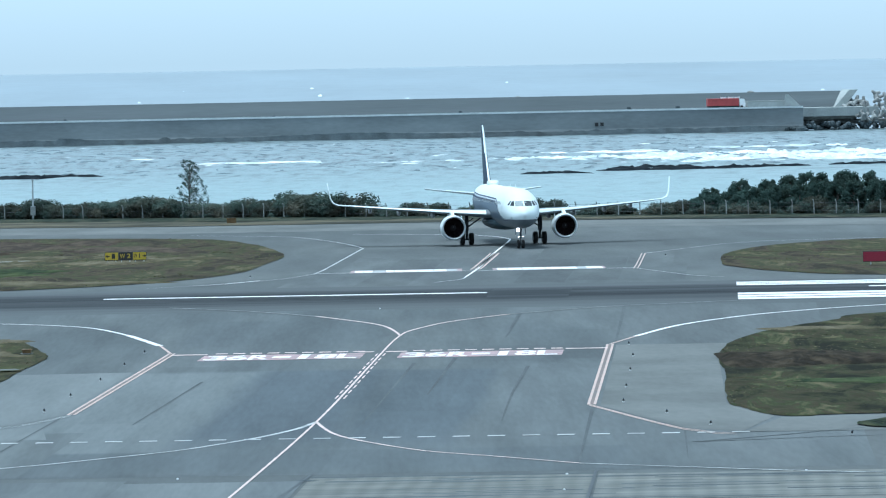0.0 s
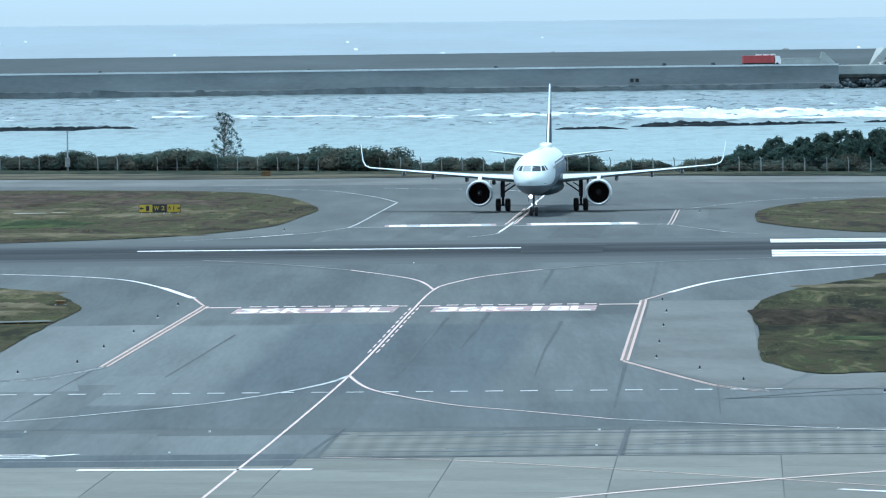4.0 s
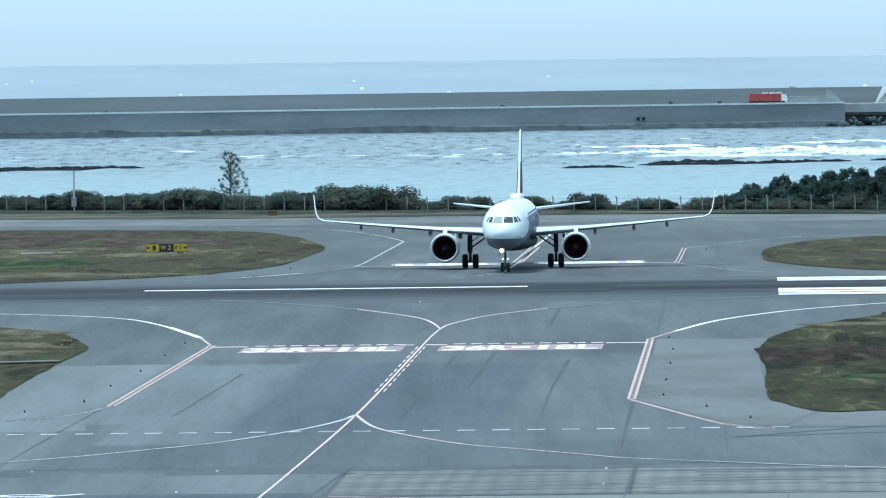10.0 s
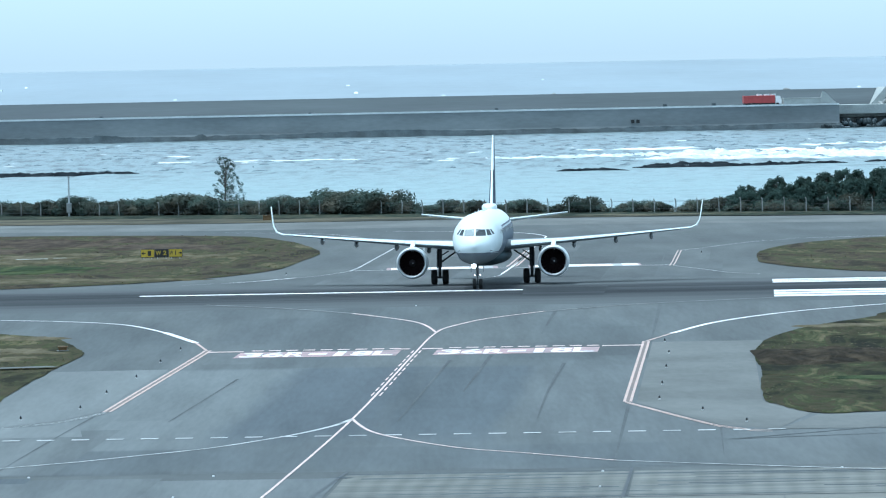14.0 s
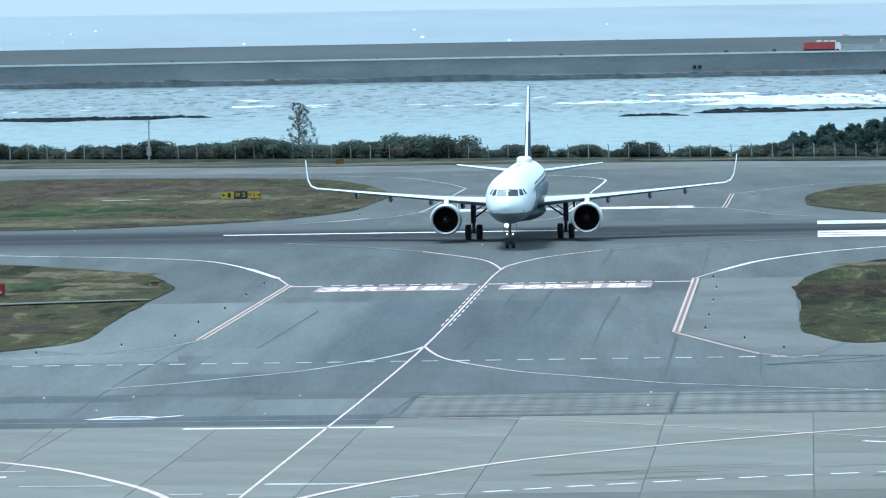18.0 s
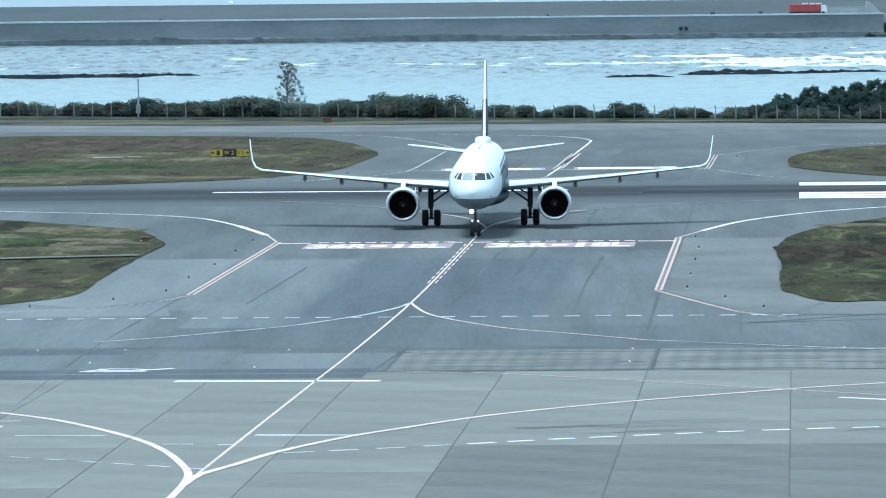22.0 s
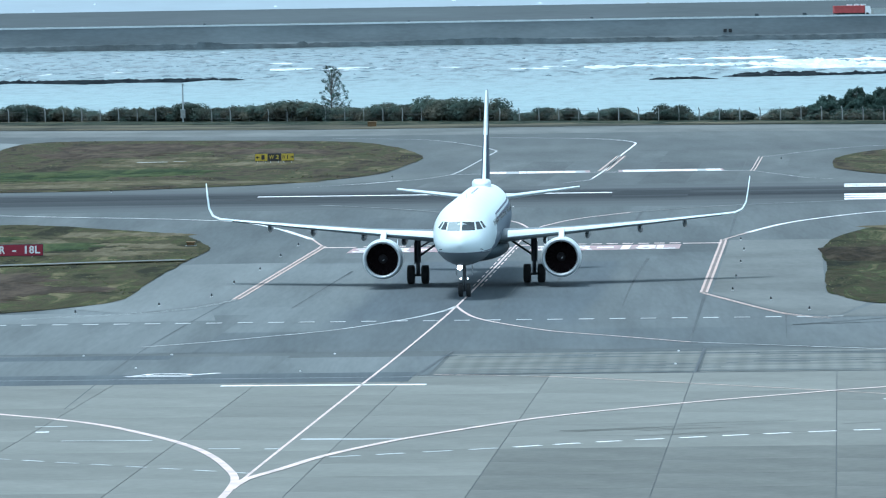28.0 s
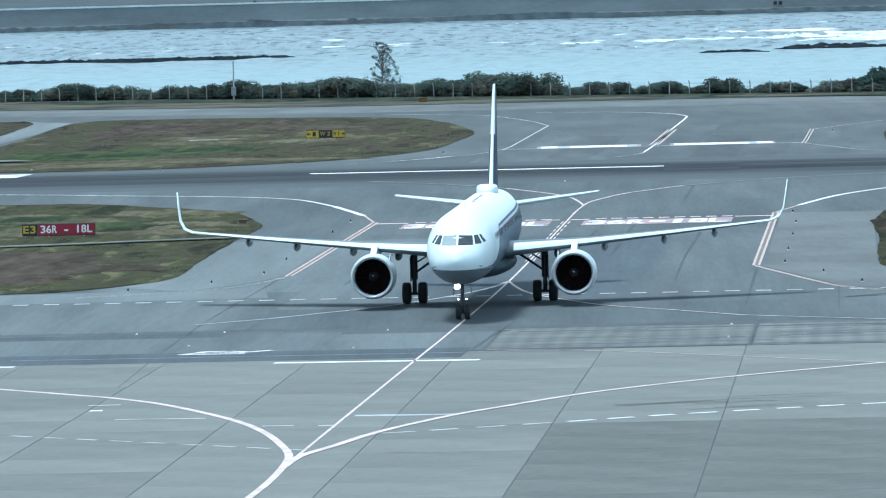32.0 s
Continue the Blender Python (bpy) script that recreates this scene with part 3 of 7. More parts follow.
def weathered(m, fields):
    """Broad fields of older and newer asphalt with soft edges; each: a0, a1, b0, b1, softness along a and b, colour."""
    n, l = m.node_tree.nodes, m.node_tree.links
    tc = n.new("ShaderNodeTexCoord")
    mv = n.new("ShaderNodeVectorMath")
    mv.operation = "SUBTRACT"
    mv.inputs[1].default_value = (ORIGIN.x, ORIGIN.y, 0)
    l.new(tc.outputs["Object"], mv.inputs[0])
    mp = n.new("ShaderNodeMapping")
    mp.inputs["Scale"].default_value = (0.5, 0.03, 1)
    l.new(tc.outputs["Object"], mp.inputs["Vector"])
    tx = n.new("ShaderNodeTexNoise")
    tx.inputs["Scale"].default_value, tx.inputs["Detail"].default_value = 1.0, 5
    l.new(mp.outputs["Vector"], tx.inputs["Vector"])
    axes = []
    for way, reach in ((ALONG, 2.4), (TOWARD, 14.0)):
        dot = n.new("ShaderNodeVectorMath")
        dot.operation = "DOT_PRODUCT"
        dot.inputs[1].default_value = (way.x, way.y, 0)
        l.new(mv.outputs["Vector"], dot.inputs[0])
        wob = n.new("ShaderNodeMath")
        wob.operation = "MULTIPLY_ADD"
        wob.inputs[1].default_value = reach
        l.new(tx.outputs["Fac"], wob.inputs[0])
        l.new(dot.outputs["Value"], wob.inputs[2])
        less = n.new("ShaderNodeMath")
        less.operation = "SUBTRACT"
        less.inputs[1].default_value = reach / 2
        l.new(wob.outputs[0], less.inputs[0])
        axes.append((dot.outputs["Value"], less.outputs[0]))
    base = n["Principled BSDF"].inputs["Base Color"]
    grain = base.links[0].from_node.inputs["Scale"].links[0].from_socket
    for a0, a1, b0, b1, sa, sb, colour in fields:
        fac = None
        for v, lo, hi in ((axes[0][1], a0, a0 + sa), (axes[0][1], a1, a1 - sa), (axes[1][0], b0, b0 + sb * 0.15), (axes[1][1], b1, b1 - sb)):
            r = n.new("ShaderNodeMapRange")
            r.interpolation_type = "SMOOTHSTEP"
            r.inputs["From Min"].default_value, r.inputs["From Max"].default_value = lo, hi
            l.new(v, r.inputs["Value"])
            if fac is None:
                fac = r.outputs["Result"]
            else:
                k = n.new("ShaderNodeMath")
                k.operation = "MULTIPLY"
                l.new(fac, k.inputs[0])
                l.new(r.outputs["Result"], k.inputs[1])
                fac = k.outputs[0]
        sc = n.new("ShaderNodeVectorMath")
        sc.operation = "SCALE"
        sc.inputs[0].default_value = colour
        l.new(grain, sc.inputs["Scale"])
        mix = n.new("ShaderNodeMix")
        mix.data_type = "RGBA"
        l.new(fac, mix.inputs["Factor"])
        l.new(base.links[0].from_socket, mix.inputs["A"])
        l.new(sc.outputs["Vector"], mix.inputs["B"])
        l.new(mix.outputs["Result"], base)


weathered(LANE, [(0, 22, 110, 216, 2.5, 30, (0.146, 0.16, 0.163)), (34.5, 60, 104, 214, 3.5, 30, (0.118, 0.129, 0.133)), (37.4, 41.6, 100, 190, 2.4, 20, (0.13, 0.142, 0.146)),
                 (18.8, 29.4, 110, 204, 2.2, 26, (0.091, 0.104, 0.115)), (27.6, 35.6, 111, 208, 1.6, 30, (0.091, 0.104, 0.114)), (0, 44, 196, 222, 1, 14, (0.1, 0.111, 0.117)),
                 (41.9, 60, 26, 88, 1.6, 14, (0.109, 0.118, 0.121)), (10, 24, 40, 90, 2.4, 20, (0.098, 0.108, 0.113))])


def build_runway():
    r = sheet("runway", [-170, -60, 0, 60, 170], [-26, 26], RUNWAY, None, 0.008)
    tagged(r, "dark asphalt runway with white markings and tyre marks", "runway", kind="structure")
    # rubber laid down by tyres
    rng = random.Random(4)
    for k in range(14):
        a = rng.uniform(-150, 120)
        b = rng.choice((-5.5, -3.5, 2.5, 4.5, 7)) + rng.uniform(-2.5, 2.5)
        ln, w = rng.uniform(25, 75), rng.uniform(0.4, 1.2)
        pts = [rw(a + ln * i / 6, b + 0.25 * math.sin(k + i * 0.8)).xy for i in range(7)]
        ribbon("tyre_mark", pts, w, RUBBER, r, 0.016 + 0.0007 * k, step=6, label="black tyre rubber streak")
    sheet("rubber_film", [30.6, 37], [-9, 11], RUBBER, r, 0.0135, "dark worn patch across the centre line")
    # centre line stripes, 30 m with 20 m gaps
    sheet("centre_stripe", [0.0, 10.0, 20.0, 30.4], [-1.0, 1.0], PAINT, r, 0.034, "white centre line stripe")
    sheet("centre_stripe", [60.6, 75, 90.6], [-1.0, 1.0], PAINT, r, 0.034, "white centre line stripe")
    # touchdown zone bars, three abreast on each side
    for a0, ln in ((50.2, 60), (-87, 60)):
        for side in (-1, 1):
            for k in range(3):
                b0 = side * (8.4 + 4.1 * k)
                lo, hi = sorted((b0, b0 + side * 3.2))
                if a0 > 0 or side < 0:
                    sheet("touchdown_bar", [a0, a0 + 20, a0 + 40, a0 + ln] if a0 > 0 else [a0, a0 + 30, -26.3], [lo, hi], PAINT, r, 0.034, "white touchdown zone bar")
    return r


runway = build_runway()


def build_taxiway():
    base = sheet("taxiway", [-26, -10, 0, 20, 56], [26, 90, 217], LANE, None, 0.006)
    tagged(base, "grey asphalt taxiway with yellow and white lines", "taxiway", kind="structure")
    rng = random.Random(11)
    # paving lanes, each a little different in tone
    for i in range(11):
        a0 = 5.0 + i * 4.0
        cuts = [26.5, rng.uniform(60, 86), rng.uniform(104, 120), rng.uniform(135, 170), 216]
        for k, (b0, b1) in enumerate(zip(cuts, cuts[1:])):
            if rng.random() < 0.9:
                sheet("paving_lane", [a0 + 0.03, a0 + 3.97], [b0 + 0.03, b1 - 0.03], LANE, base, 0.012)
    sheet("worn_patch", [-50, -20, 14.3], [178, 216.4], MIDLANE, base, 0.015, "paler worn asphalt")
    # long dark streaks left by turning wheels
    for pts, w in (([(8.4, 536.8), (6.9, 503.4)], 0.5), ([(7.7, 462.9), (6.2, 430.6), (5.1, 399.9)], 0.4), ([(16.7, 550.8), (14.0, 489.1)], 0.55), ([(10.4, 412.1), (8.4, 363.4)], 0.4), ([(14.6, 388.0), (13.8, 364.6)], 0.2),
                   ([(14.6, 377.8), (18.5, 379.3), (23.5, 380.8), (30.0, 381.9)], 0.6), ([(14.6, 377.8), (19.2, 382.5), (24.1, 388.0), (30, 391)], 0.5), ([(-19.3, 415.4), (-22.0, 358.2), (-22.9, 311.4)], 0.22), ([(-12.6, 450.2), (-15.1, 403.6)], 0.3), ([(0.5, 470), (-2.5, 400)], 0.35), ([(3.2, 476), (1.2, 430)], 0.5)):
        ribbon("tyre_streak", pts, w, STAIN, base, 0.0285, step=6, label="dark tyre streak", ends=(w * 0.6, w * 0.2))
    return base


taxiway = build_taxiway()


def line(name, pts, width, material, parent, label="", up=0.034, **k):
    return ribbon(name, pts, width, material, parent, up, label=label, **k)


def taxiway_lines():
    T = taxiway
    lab = "white taxiway centre line"
    line("centre_line", [(-13.5, 238.5), (-12.4, 261.8), (-9.0, 327.3), (-5.0, 403.0), (-1.6, 485.4), (-0.4, 508.0)], 0.14, LINEPAINT, T, lab, step=4)
    line("lead_in_line", [(-23.3, 304.9), (-20.3, 299.3), (-17.3, 290.7), (-15.4, 283.8), (-14.1, 276.9), (-13.2, 270.0), (-12.7, 265.0), (-12.6, 259.6), (-12.9, 249.5), (-13.6, 237.5)], 0.4, LINEPAINT, T, "broad white curving lead line", up=0.038, ends=(0.42, 0.3))
    line("lead_in_line", [(-39.9, 324.1), (-31.9, 316.5), (-23.3, 304.9)], 0.42, LINEPAINT, T, "broad white curving lead line")
    line("lead_in_line", [(-12.6, 258.1), (-12.2, 263.6), (-10.9, 269.5), (-9.3, 277.1), (-6.4, 286.3), (-4.0, 291.8), (-1.4, 297.5), (1.2, 302.1), (6.6, 309.3), (12.2, 315.3), (17.1, 320.1), (26.9, 327.2), (35.9, 330.2)], 0.4, LINEPAINT, T, "broad white curving lead line", up=0.042)
    line("fillet_line", [(-5.0, 403.0), (-5.9, 396.9), (-7.5, 390.4), (-9.0, 385.9), (-12.1, 378.2), (-15.2, 373.5), (-18.2, 368.9), (-22.1, 364.5)], 0.2, FADED, T, "worn white fillet line", ends=(0.3, 0.26))
    line("fillet_line", [(-5.0, 403.0), (-4.5, 396.6), (-3.8, 390.4), (-2.4, 384.2), (0.8, 374.6), (4.0, 369.4), (8.4, 361.9)], 0.2, LINEPAINT, T, "white fillet line", ends=(0.2, 0.2))
    line("fillet_line", [(8.4, 361.9), (13.1, 357.7), (21.0, 351.3), (31.9, 345.5)], 0.26, FADED, T, "worn white fillet line")
    line("fillet_line", [(-0.4, 507.3), (-0.8, 514.2), (-1.6, 522.1), (-3.2, 528.7), (-6.6, 538.9)], 0.22, LINEPAINT, T, "white fillet line", ends=(0.18, 0.3))
    line("fillet_line", [(-6.6, 538.9), (-11.9, 549.3), (-18.1, 557.6)], 0.4, WORN, T, "worn white fillet line")
    line("fillet_line", [(-0.4, 507.3), (0.0, 512.3), (1.3, 519.2), (3.3, 526.9), (7.6, 536.5)], 0.22, LINEPAINT, T, "white fillet line", ends=(0.18, 0.28))
    line("fillet_line", [(7.6, 536.5), (11.8, 542.0), (16.2, 546.6), (26, 552)], 0.35, WORN, T, "worn white fillet line")
    centre = spline([(-13.5, 238.5), (-12.4, 261.8), (-9.0, 327.3), (-5.0, 403.0), (-1.6, 485.4), (-0.4, 508.0)], 0.5)
    # dashes beside the centre line before the holding position
    for i in range(10):
        y0 = 427 + i * 5.9
        for s in (-0.25, 0.25):
            x = next(p.x for p in centre if p.y >= y0)
            line("dash", [(x + s, y0), (x + s + 0.15, y0 + 3.7)], 0.11, LINEPAINT, T, smooth=False)
    # double edge lines with a brown band between them
    for pts in ([(-15.72, 489.1), (-19.02, 415.0)], [(13.72, 490.4), (10.42, 415.4)]):
        line("edge_band", pts, 0.2, BROWNPAINT, T, "dull brown band between the edge lines", up=0.032, smooth=False)
    for s in (0, 0.36):
        line("edge_line", [(-15.9 + s, 489.1), (-19.2 + s, 415.0)], 0.16, CREAM, T, "pale yellow double edge line", smooth=False)
        line("edge_line", [(13.9 - s, 490.4), (10.6 - s, 415.4)], 0.16, CREAM, T, "pale yellow double edge line", smooth=False)
        line("edge_line", [(10.3, 415.6 - s * 3), (14.6, 390.1 - s * 3), (17.1, 384.8 - s * 3)], 0.13, CREAM, T, "pale yellow double edge line")
        line("edge_line", [(-19.0, 415.0 - s * 3), (-21.3, 405.7 - s * 3), (-25, 400 - s * 3), (-31, 396 - s * 3)], 0.09, FADED, T, "worn edge line")
    line("edge_line", [(13.7, 490.4), (15.8, 500.4)], 0.2, CREAM, T, "pale yellow edge line", smooth=False)
    line("edge_line", [(-15.8, 489.1), (-16.9, 500.0)], 0.2, CREAM, T, "pale yellow edge line", smooth=False)
    line("side_stripe", [(15.8, 500.4), (19.2, 514.4), (23.7, 525.3), (28.1, 532.3), (35.6, 540.0), (48, 546), (80, 551)], 0.3, PAINT, T, "white side stripe", ends=(0.42, 0.42))
    line("side_stripe", [(-90, 560), (-66, 556.5), (-48.1, 549.0), (-38.3, 542.2), (-28.8, 535.6), (-23.1, 528.0), (-19.6, 515)], 0.3, PAINT, T, "white side stripe")
    line("side_stripe", [(-19.6, 515), (-18.6, 509.5), (-16.9, 499.8)], 0.5, PAINT, T, "white side stripe end", smooth=False)
    # holding position: worn white bars and two red panels with the runway's designation
    for a0, a1 in ((12.1, 14.5), (24.6, 25.6), (26.4, 27.8), (38.4, 41.2)):
        sheet("hold_bar", [a0 - 0.0, a1], [87.5, 88.5], LINEPAINT, T, 0.036, "white holding position bar")
    for k in range(9):
        for a0 in (15.0, 28.2):
            sheet("hold_dash", [a0 + k * 1.15, a0 + k * 1.15 + 0.8], [86.8, 87.8], LINEPAINT, T, 0.036)
    for a0, a1 in ((14.4, 25.1), (27.5, 38.3)):
        sheet("marking_panel", [a0, (a0 + a1) / 2, a1], [89.3, 96.8], REDPAINT, T, 0.032, "faded red painted panel")
        cell = (a1 - a0 - 0.5) / 7
        for k, ch in enumerate("36R-18L"):
            me = lettering(ch, 1.0, 0.03)
            xs = [v.co.x for v in me.vertices]
            ys = [v.co.y for v in me.vertices]
            for v in me.vertices:
                a = a0 + 0.25 + (k + 0.5) * cell + (v.co.x - (min(xs) + max(xs)) / 2) / max(0.5, max(xs) - min(xs)) * cell * 0.94
                b = 93.0 - (v.co.y - (min(ys) + max(ys)) / 2) / max(0.6, max(ys) - min(ys)) * 6.3
                v.co = rw(a, b, 0.04)
            part("character", me, PAINT, T, "white painted character")
    # dashed road line across the taxiway
    for i in range(-8, 27):
        x = -25.1 + i * 1.83
        if i > 23:
            continue
        y = 388.3 - (x + 25.1) * 0.055
        line("dash", [(x, y), (x + 0.92, y - 0.05)], 0.8, FADED, T, smooth=False)


taxiway_lines()


def build_far_taxiway():
    base = sheet("far_taxiway", [12, 20, 30, 46], [-92, -26.5], FARLANE, None, 0.006)
    tagged(base, "grey asphalt taxiway beyond the runway", "taxiway", kind="structure")
    rng = random.Random(5)
    for i in range(7):
        sheet("paving_lane", [14 + i * 4.4, 14 + i * 4.4 + 4.3], [-130 + rng.uniform(-25, 20), -27 + rng.uniform(-10, 0)], FARLANE, base, 0.012)
    line("edge_line", [(-24, 803), (-17.6, 796.3), (-11.9, 787.3), (-6.8, 760.5), (-4.2, 737.1)], 0.2, FADED, base, "worn edge line")
    line("edge_line", [(-4.2, 737.1), (-8.2, 648.7)], 0.2, FADED, base, "worn edge line", smooth=False)
    for s in (0, 0.32):
        line("edge_line", [(23.4 - s, 700), (20.9 - s, 648.8)], 0.12, CREAM, base, "pale yellow double edge line", smooth=False)
    line("edge_line", [(23.4, 700), (31.5, 726.4), (35.5, 734.2)], 0.12, FADED, base, "worn edge line")
    line("edge_line", [(20.9, 648.8), (23, 632), (25, 617), (27, 612)], 0.14, FADED, base, "worn edge line")
    line("edge_line", [(35.5, 736), (48, 741), (60, 744)], 0.3, FADED, base, "worn edge line")
    line("edge_line", [(-8.3, 648.7), (-11, 632), (-16, 617), (-22, 607)], 0.12, FADED, base, "worn edge line")
    line("edge_line", [(-12.6, 628), (-16, 617), (-18, 613.5)], 0.3, PAINT, base, "white edge line end", smooth=True)
    line("hold_bar", [(-8.3, 651), (20.9, 651.5)], 0.9, FADED, base, "worn holding position bar", smooth=False)
    for x0, x1, y in ((-4.9, 5.2, 655.0), (8.0, 18.2, 656.0)):
        plate("marking_panel", [(x0, y - 5.2), (x1, y - 4.6), (x1, y + 5.2), (x0, y + 4.6)], REDPAINT, base, 0.03, label="worn marking panel")
        rg = random.Random(int(x0 * 10))
        x = x0 + 0.4
        while x < x1 - 0.6:
            w = rg.uniform(0.7, 1.5)
            plate("worn_letter", [(x, y - 4.4), (x + w, y - 4.4), (x + w, y + 4.2), (x, y + 4.2)], FADED if rg.random() < 0.35 else PAINT, base, 0.036, label="white worn letter bar")
            x += w + 0.05
    line("centre_line", [(5.3, 628.5), (6.4, 653.1), (8.7, 707.3), (10.9, 753.3), (11.0, 765.5), (9.0, 777.5), (4.5, 786.9), (-6, 796)], 0.22, PAINT, base, "white taxiway centre line")
    for s in (-0.4, 0.0, 0.4):
        line("dash_row", [(6.4 + s, 656), (8.9 + s, 710)], 0.2, CREAM, base, "worn triple dashes", smooth=False)
    line("centre_line", [(5.3, 628.5), (4.8, 620), (2.5, 610)], 0.14, FADED, base, "worn lead line")
    return base


build_far_taxiway()


def build_perimeter_road():
    """The pale taxiway strip along the shore."""
    pts = [(-150, 893), (-47.5, 838), (-14.1, 829), (18.7, 827), (54.9, 812), (140, 776)]
    up = spline(pts, 8)
    poly = [(p.x, p.y + 16) for p in up] + [(p.x, p.y - 16) for p in up][::-1]
    r = plate("shore_taxiway", poly, SHOULDER, None, 0.016, cut=30)
    tagged(r, "pale grey asphalt taxiway along the shore", "taxiway", kind="structure")
    # strip of dry verge before the fence
    poly = [(p.x, p.y + 18.5) for p in up if abs(p.x) < 130] + [(x, shore(x) + 3) for x in (130, 60, 0, -60, -130)]
    v = plate("verge", poly, SCRUB, None, 0.05, rough=0.15, cut=9)
    tagged(v, "dry brown scrub verge before the fence", "verge", kind="structure")
    near = [(x, shore(x) - 19 + 3 * noise.noise(Vector((x * 0.12, 0, 3)))) for x in range(-126, 127, 4)]
    poly = near + [(x, shore(x) + 2.5) for x in (126, 60, 0, -60, -126)]
    plate("scrub_strip", poly, SCRUBTURF, v, 0.09, rough=0.1, cut=6, label="dull green scrub along the fence")


build_perimeter_road()


def shoulder_fields():
    for k, (poly, lab) in enumerate((
            ([(10.9, 414.5), (14.1, 489.5), (21.5, 489), (19.8, 462), (18.0, 414), (20, 400.5), (17.5, 386), (14.7, 391)], "pale shoulder beside the taxiway"),
            ([(-19.6, 414.5), (-17.4, 464.2), (-24.8, 463.4), (-26.5, 416), (-29, 406), (-25, 400), (-21.4, 406)], "pale shoulder beside the taxiway"),
            ([(-90, 392), (-60, 396), (-30, 401), (-26.5, 399), (-20, 403), (-19.2, 391), (-55, 388), (-90, 386)], "pale strip of asphalt"),
            ([(17.6, 386), (20.3, 399), (27, 400.5), (60, 402), (90, 402), (90, 386), (40, 384)], "pale strip of asphalt"))):
        s = plate("shoulder", poly, PALELANE if k in (1, 2) else SHOULDER, None, 0.02 + 0.004 * (k % 2), cut=12)
        tagged(s, lab, "pavement", kind="structure")


shoulder_fields()


def build_apron():
    """Slabs of concrete with dark joints, laid in the runway's frame."""
    base = sheet("apron", [-60, -20, 20, 60, 120], [238.8, 420], JOINT, None, 0.004)
    tagged(base, "concrete apron slabs with dark joints", "apron", kind="structure")
    meshes = {}
    rng = random.Random(21)
    w, hb = 7.35, 7.83
    for i in range(-5, 9):
        for j in range(16):
            a0, b0 = 12.9 + i * w, 239.3 + j * hb
            dark = a0 > 34 and b0 > 293
            if dark not in meshes:
                bm = bmesh.new()
                g = 0.022
                vs = [bm.verts.new((x, y, 0.016)) for x, y in ((g, g), (w - g, g), (w - g, hb - 0.015), (g, hb - 0.015))]
                lo = [bm.verts.new((v.co.x, v.co.y, 0.0)) for v in vs]
                bm.faces.new(vs)
                for k in range(4):
                    bm.faces.new((lo[k], lo[(k + 1) % 4], vs[(k + 1) % 4], vs[k]))
                me = bpy.data.meshes.new("slab")
                bm.to_mesh(me)
                bm.free()
                me.materials.append(OLDCONCRETE if dark else CONCRETE)
                meshes[dark] = me
            s = new("slab", meshes[dark])
            s.parent = base
            p = rw(a0, b0 + hb, 0.004)
            s.matrix_basis = pose(p.x, p.y, p.z, 0, 0, -2.5)
    # grooved strip between the taxiway and the slabs
    for a0, a1, b0, b1 in ((-60, 6, 218.4, 235.7), (6, 20, 219.9, 238.6), (20, 28.6, 221.9, 238.6), (28.8, 42.4, 219.4, 238.6), (42.6, 58, 219.9, 238.6), (58, 90, 219.9, 238.6)):
        sheet("grooved_strip", [a0, a1], [b0, b1], GROOVED if a0 > 28 else MIDLANE, base, 0.014, "grooved stained asphalt strip" if a0 > 28 else "stained asphalt strip")
    sheet("stained_strip", [-60, -20, 12, 27.9], [235.9, 244.2], DARKLANE, base, 0.026, "dark stained strip of asphalt")
    ribbon("stain", [(-5.2, 352.9), (-4.5, 352.0)], 0.7, DARKLANE, base, 0.03, smooth=False, label="dark oil stain")
    for k, (a0, a1, b0, b1) in enumerate(((28.9, 42.3, 220.2, 221.8), (29.4, 42.0, 227.6, 228.9), (31, 42.2, 230.6, 231.4), (28.9, 41.5, 236.4, 237.8), (43, 56, 228.2, 229.4), (42.8, 58, 236.2, 237.2), (44, 57, 223.8, 224.5), (-40, 13.6, 218.6, 222.4))):
        sheet("worn_row", [a0, a1], [b0, b1], DARKLANE if k == 7 else GROOVED, base, 0.0165, "dark worn row across the strip")
    for k in range(26):
        a = rng.uniform(28.8, 62)
        b = rng.uniform(221, 237.6)
        sheet("groove_streak", [a, a + rng.uniform(2, 9)], [b, b + rng.uniform(0.25, 0.7)], DARKLANE, base, 0.017 + k * 0.0001, "dark worn groove streak")
    for k, (a0, a1, b) in enumerate(((28.8, 42.4, 219.3), (42.6, 60, 221.4), (29, 42.4, 237.7), (-40, 8, 219.9), (8, 12.4, 218.5))):
        sheet("stain", [a0, a1], [b, b + 0.7], DARKLANE, base, 0.02, "dark stain along the joint")
    ribbon("joint", [rw(42.45, 217.5).xy, rw(42.35, 239.3).xy], 0.16, JOINT, base, 0.024, smooth=False)
    ribbon("joint", [rw(28.7, 217.5).xy, rw(28.0, 239.3).xy], 0.16, JOINT, base, 0.024, smooth=False)
    # long scuffs across the slabs
    for k in range(26):
        a, b = rng.uniform(-8, 62), rng.uniform(241, 335)
        ln, wd = rng.uniform(1.5, 6), rng.uniform(0.2, 0.5)
        ribbon("scuff", [rw(a, b).xy, rw(a + ln * 0.5, b + rng.uniform(-0.3, 0.3)).xy, rw(a + ln, b + rng.uniform(-0.4, 0.4)).xy], wd, OLDCONCRETE if k % 3 else GROOVED, base, 0.0235 + k * 0.00005, step=2, label="faint dark scuff", ends=(wd * 0.2, wd * 0.15))
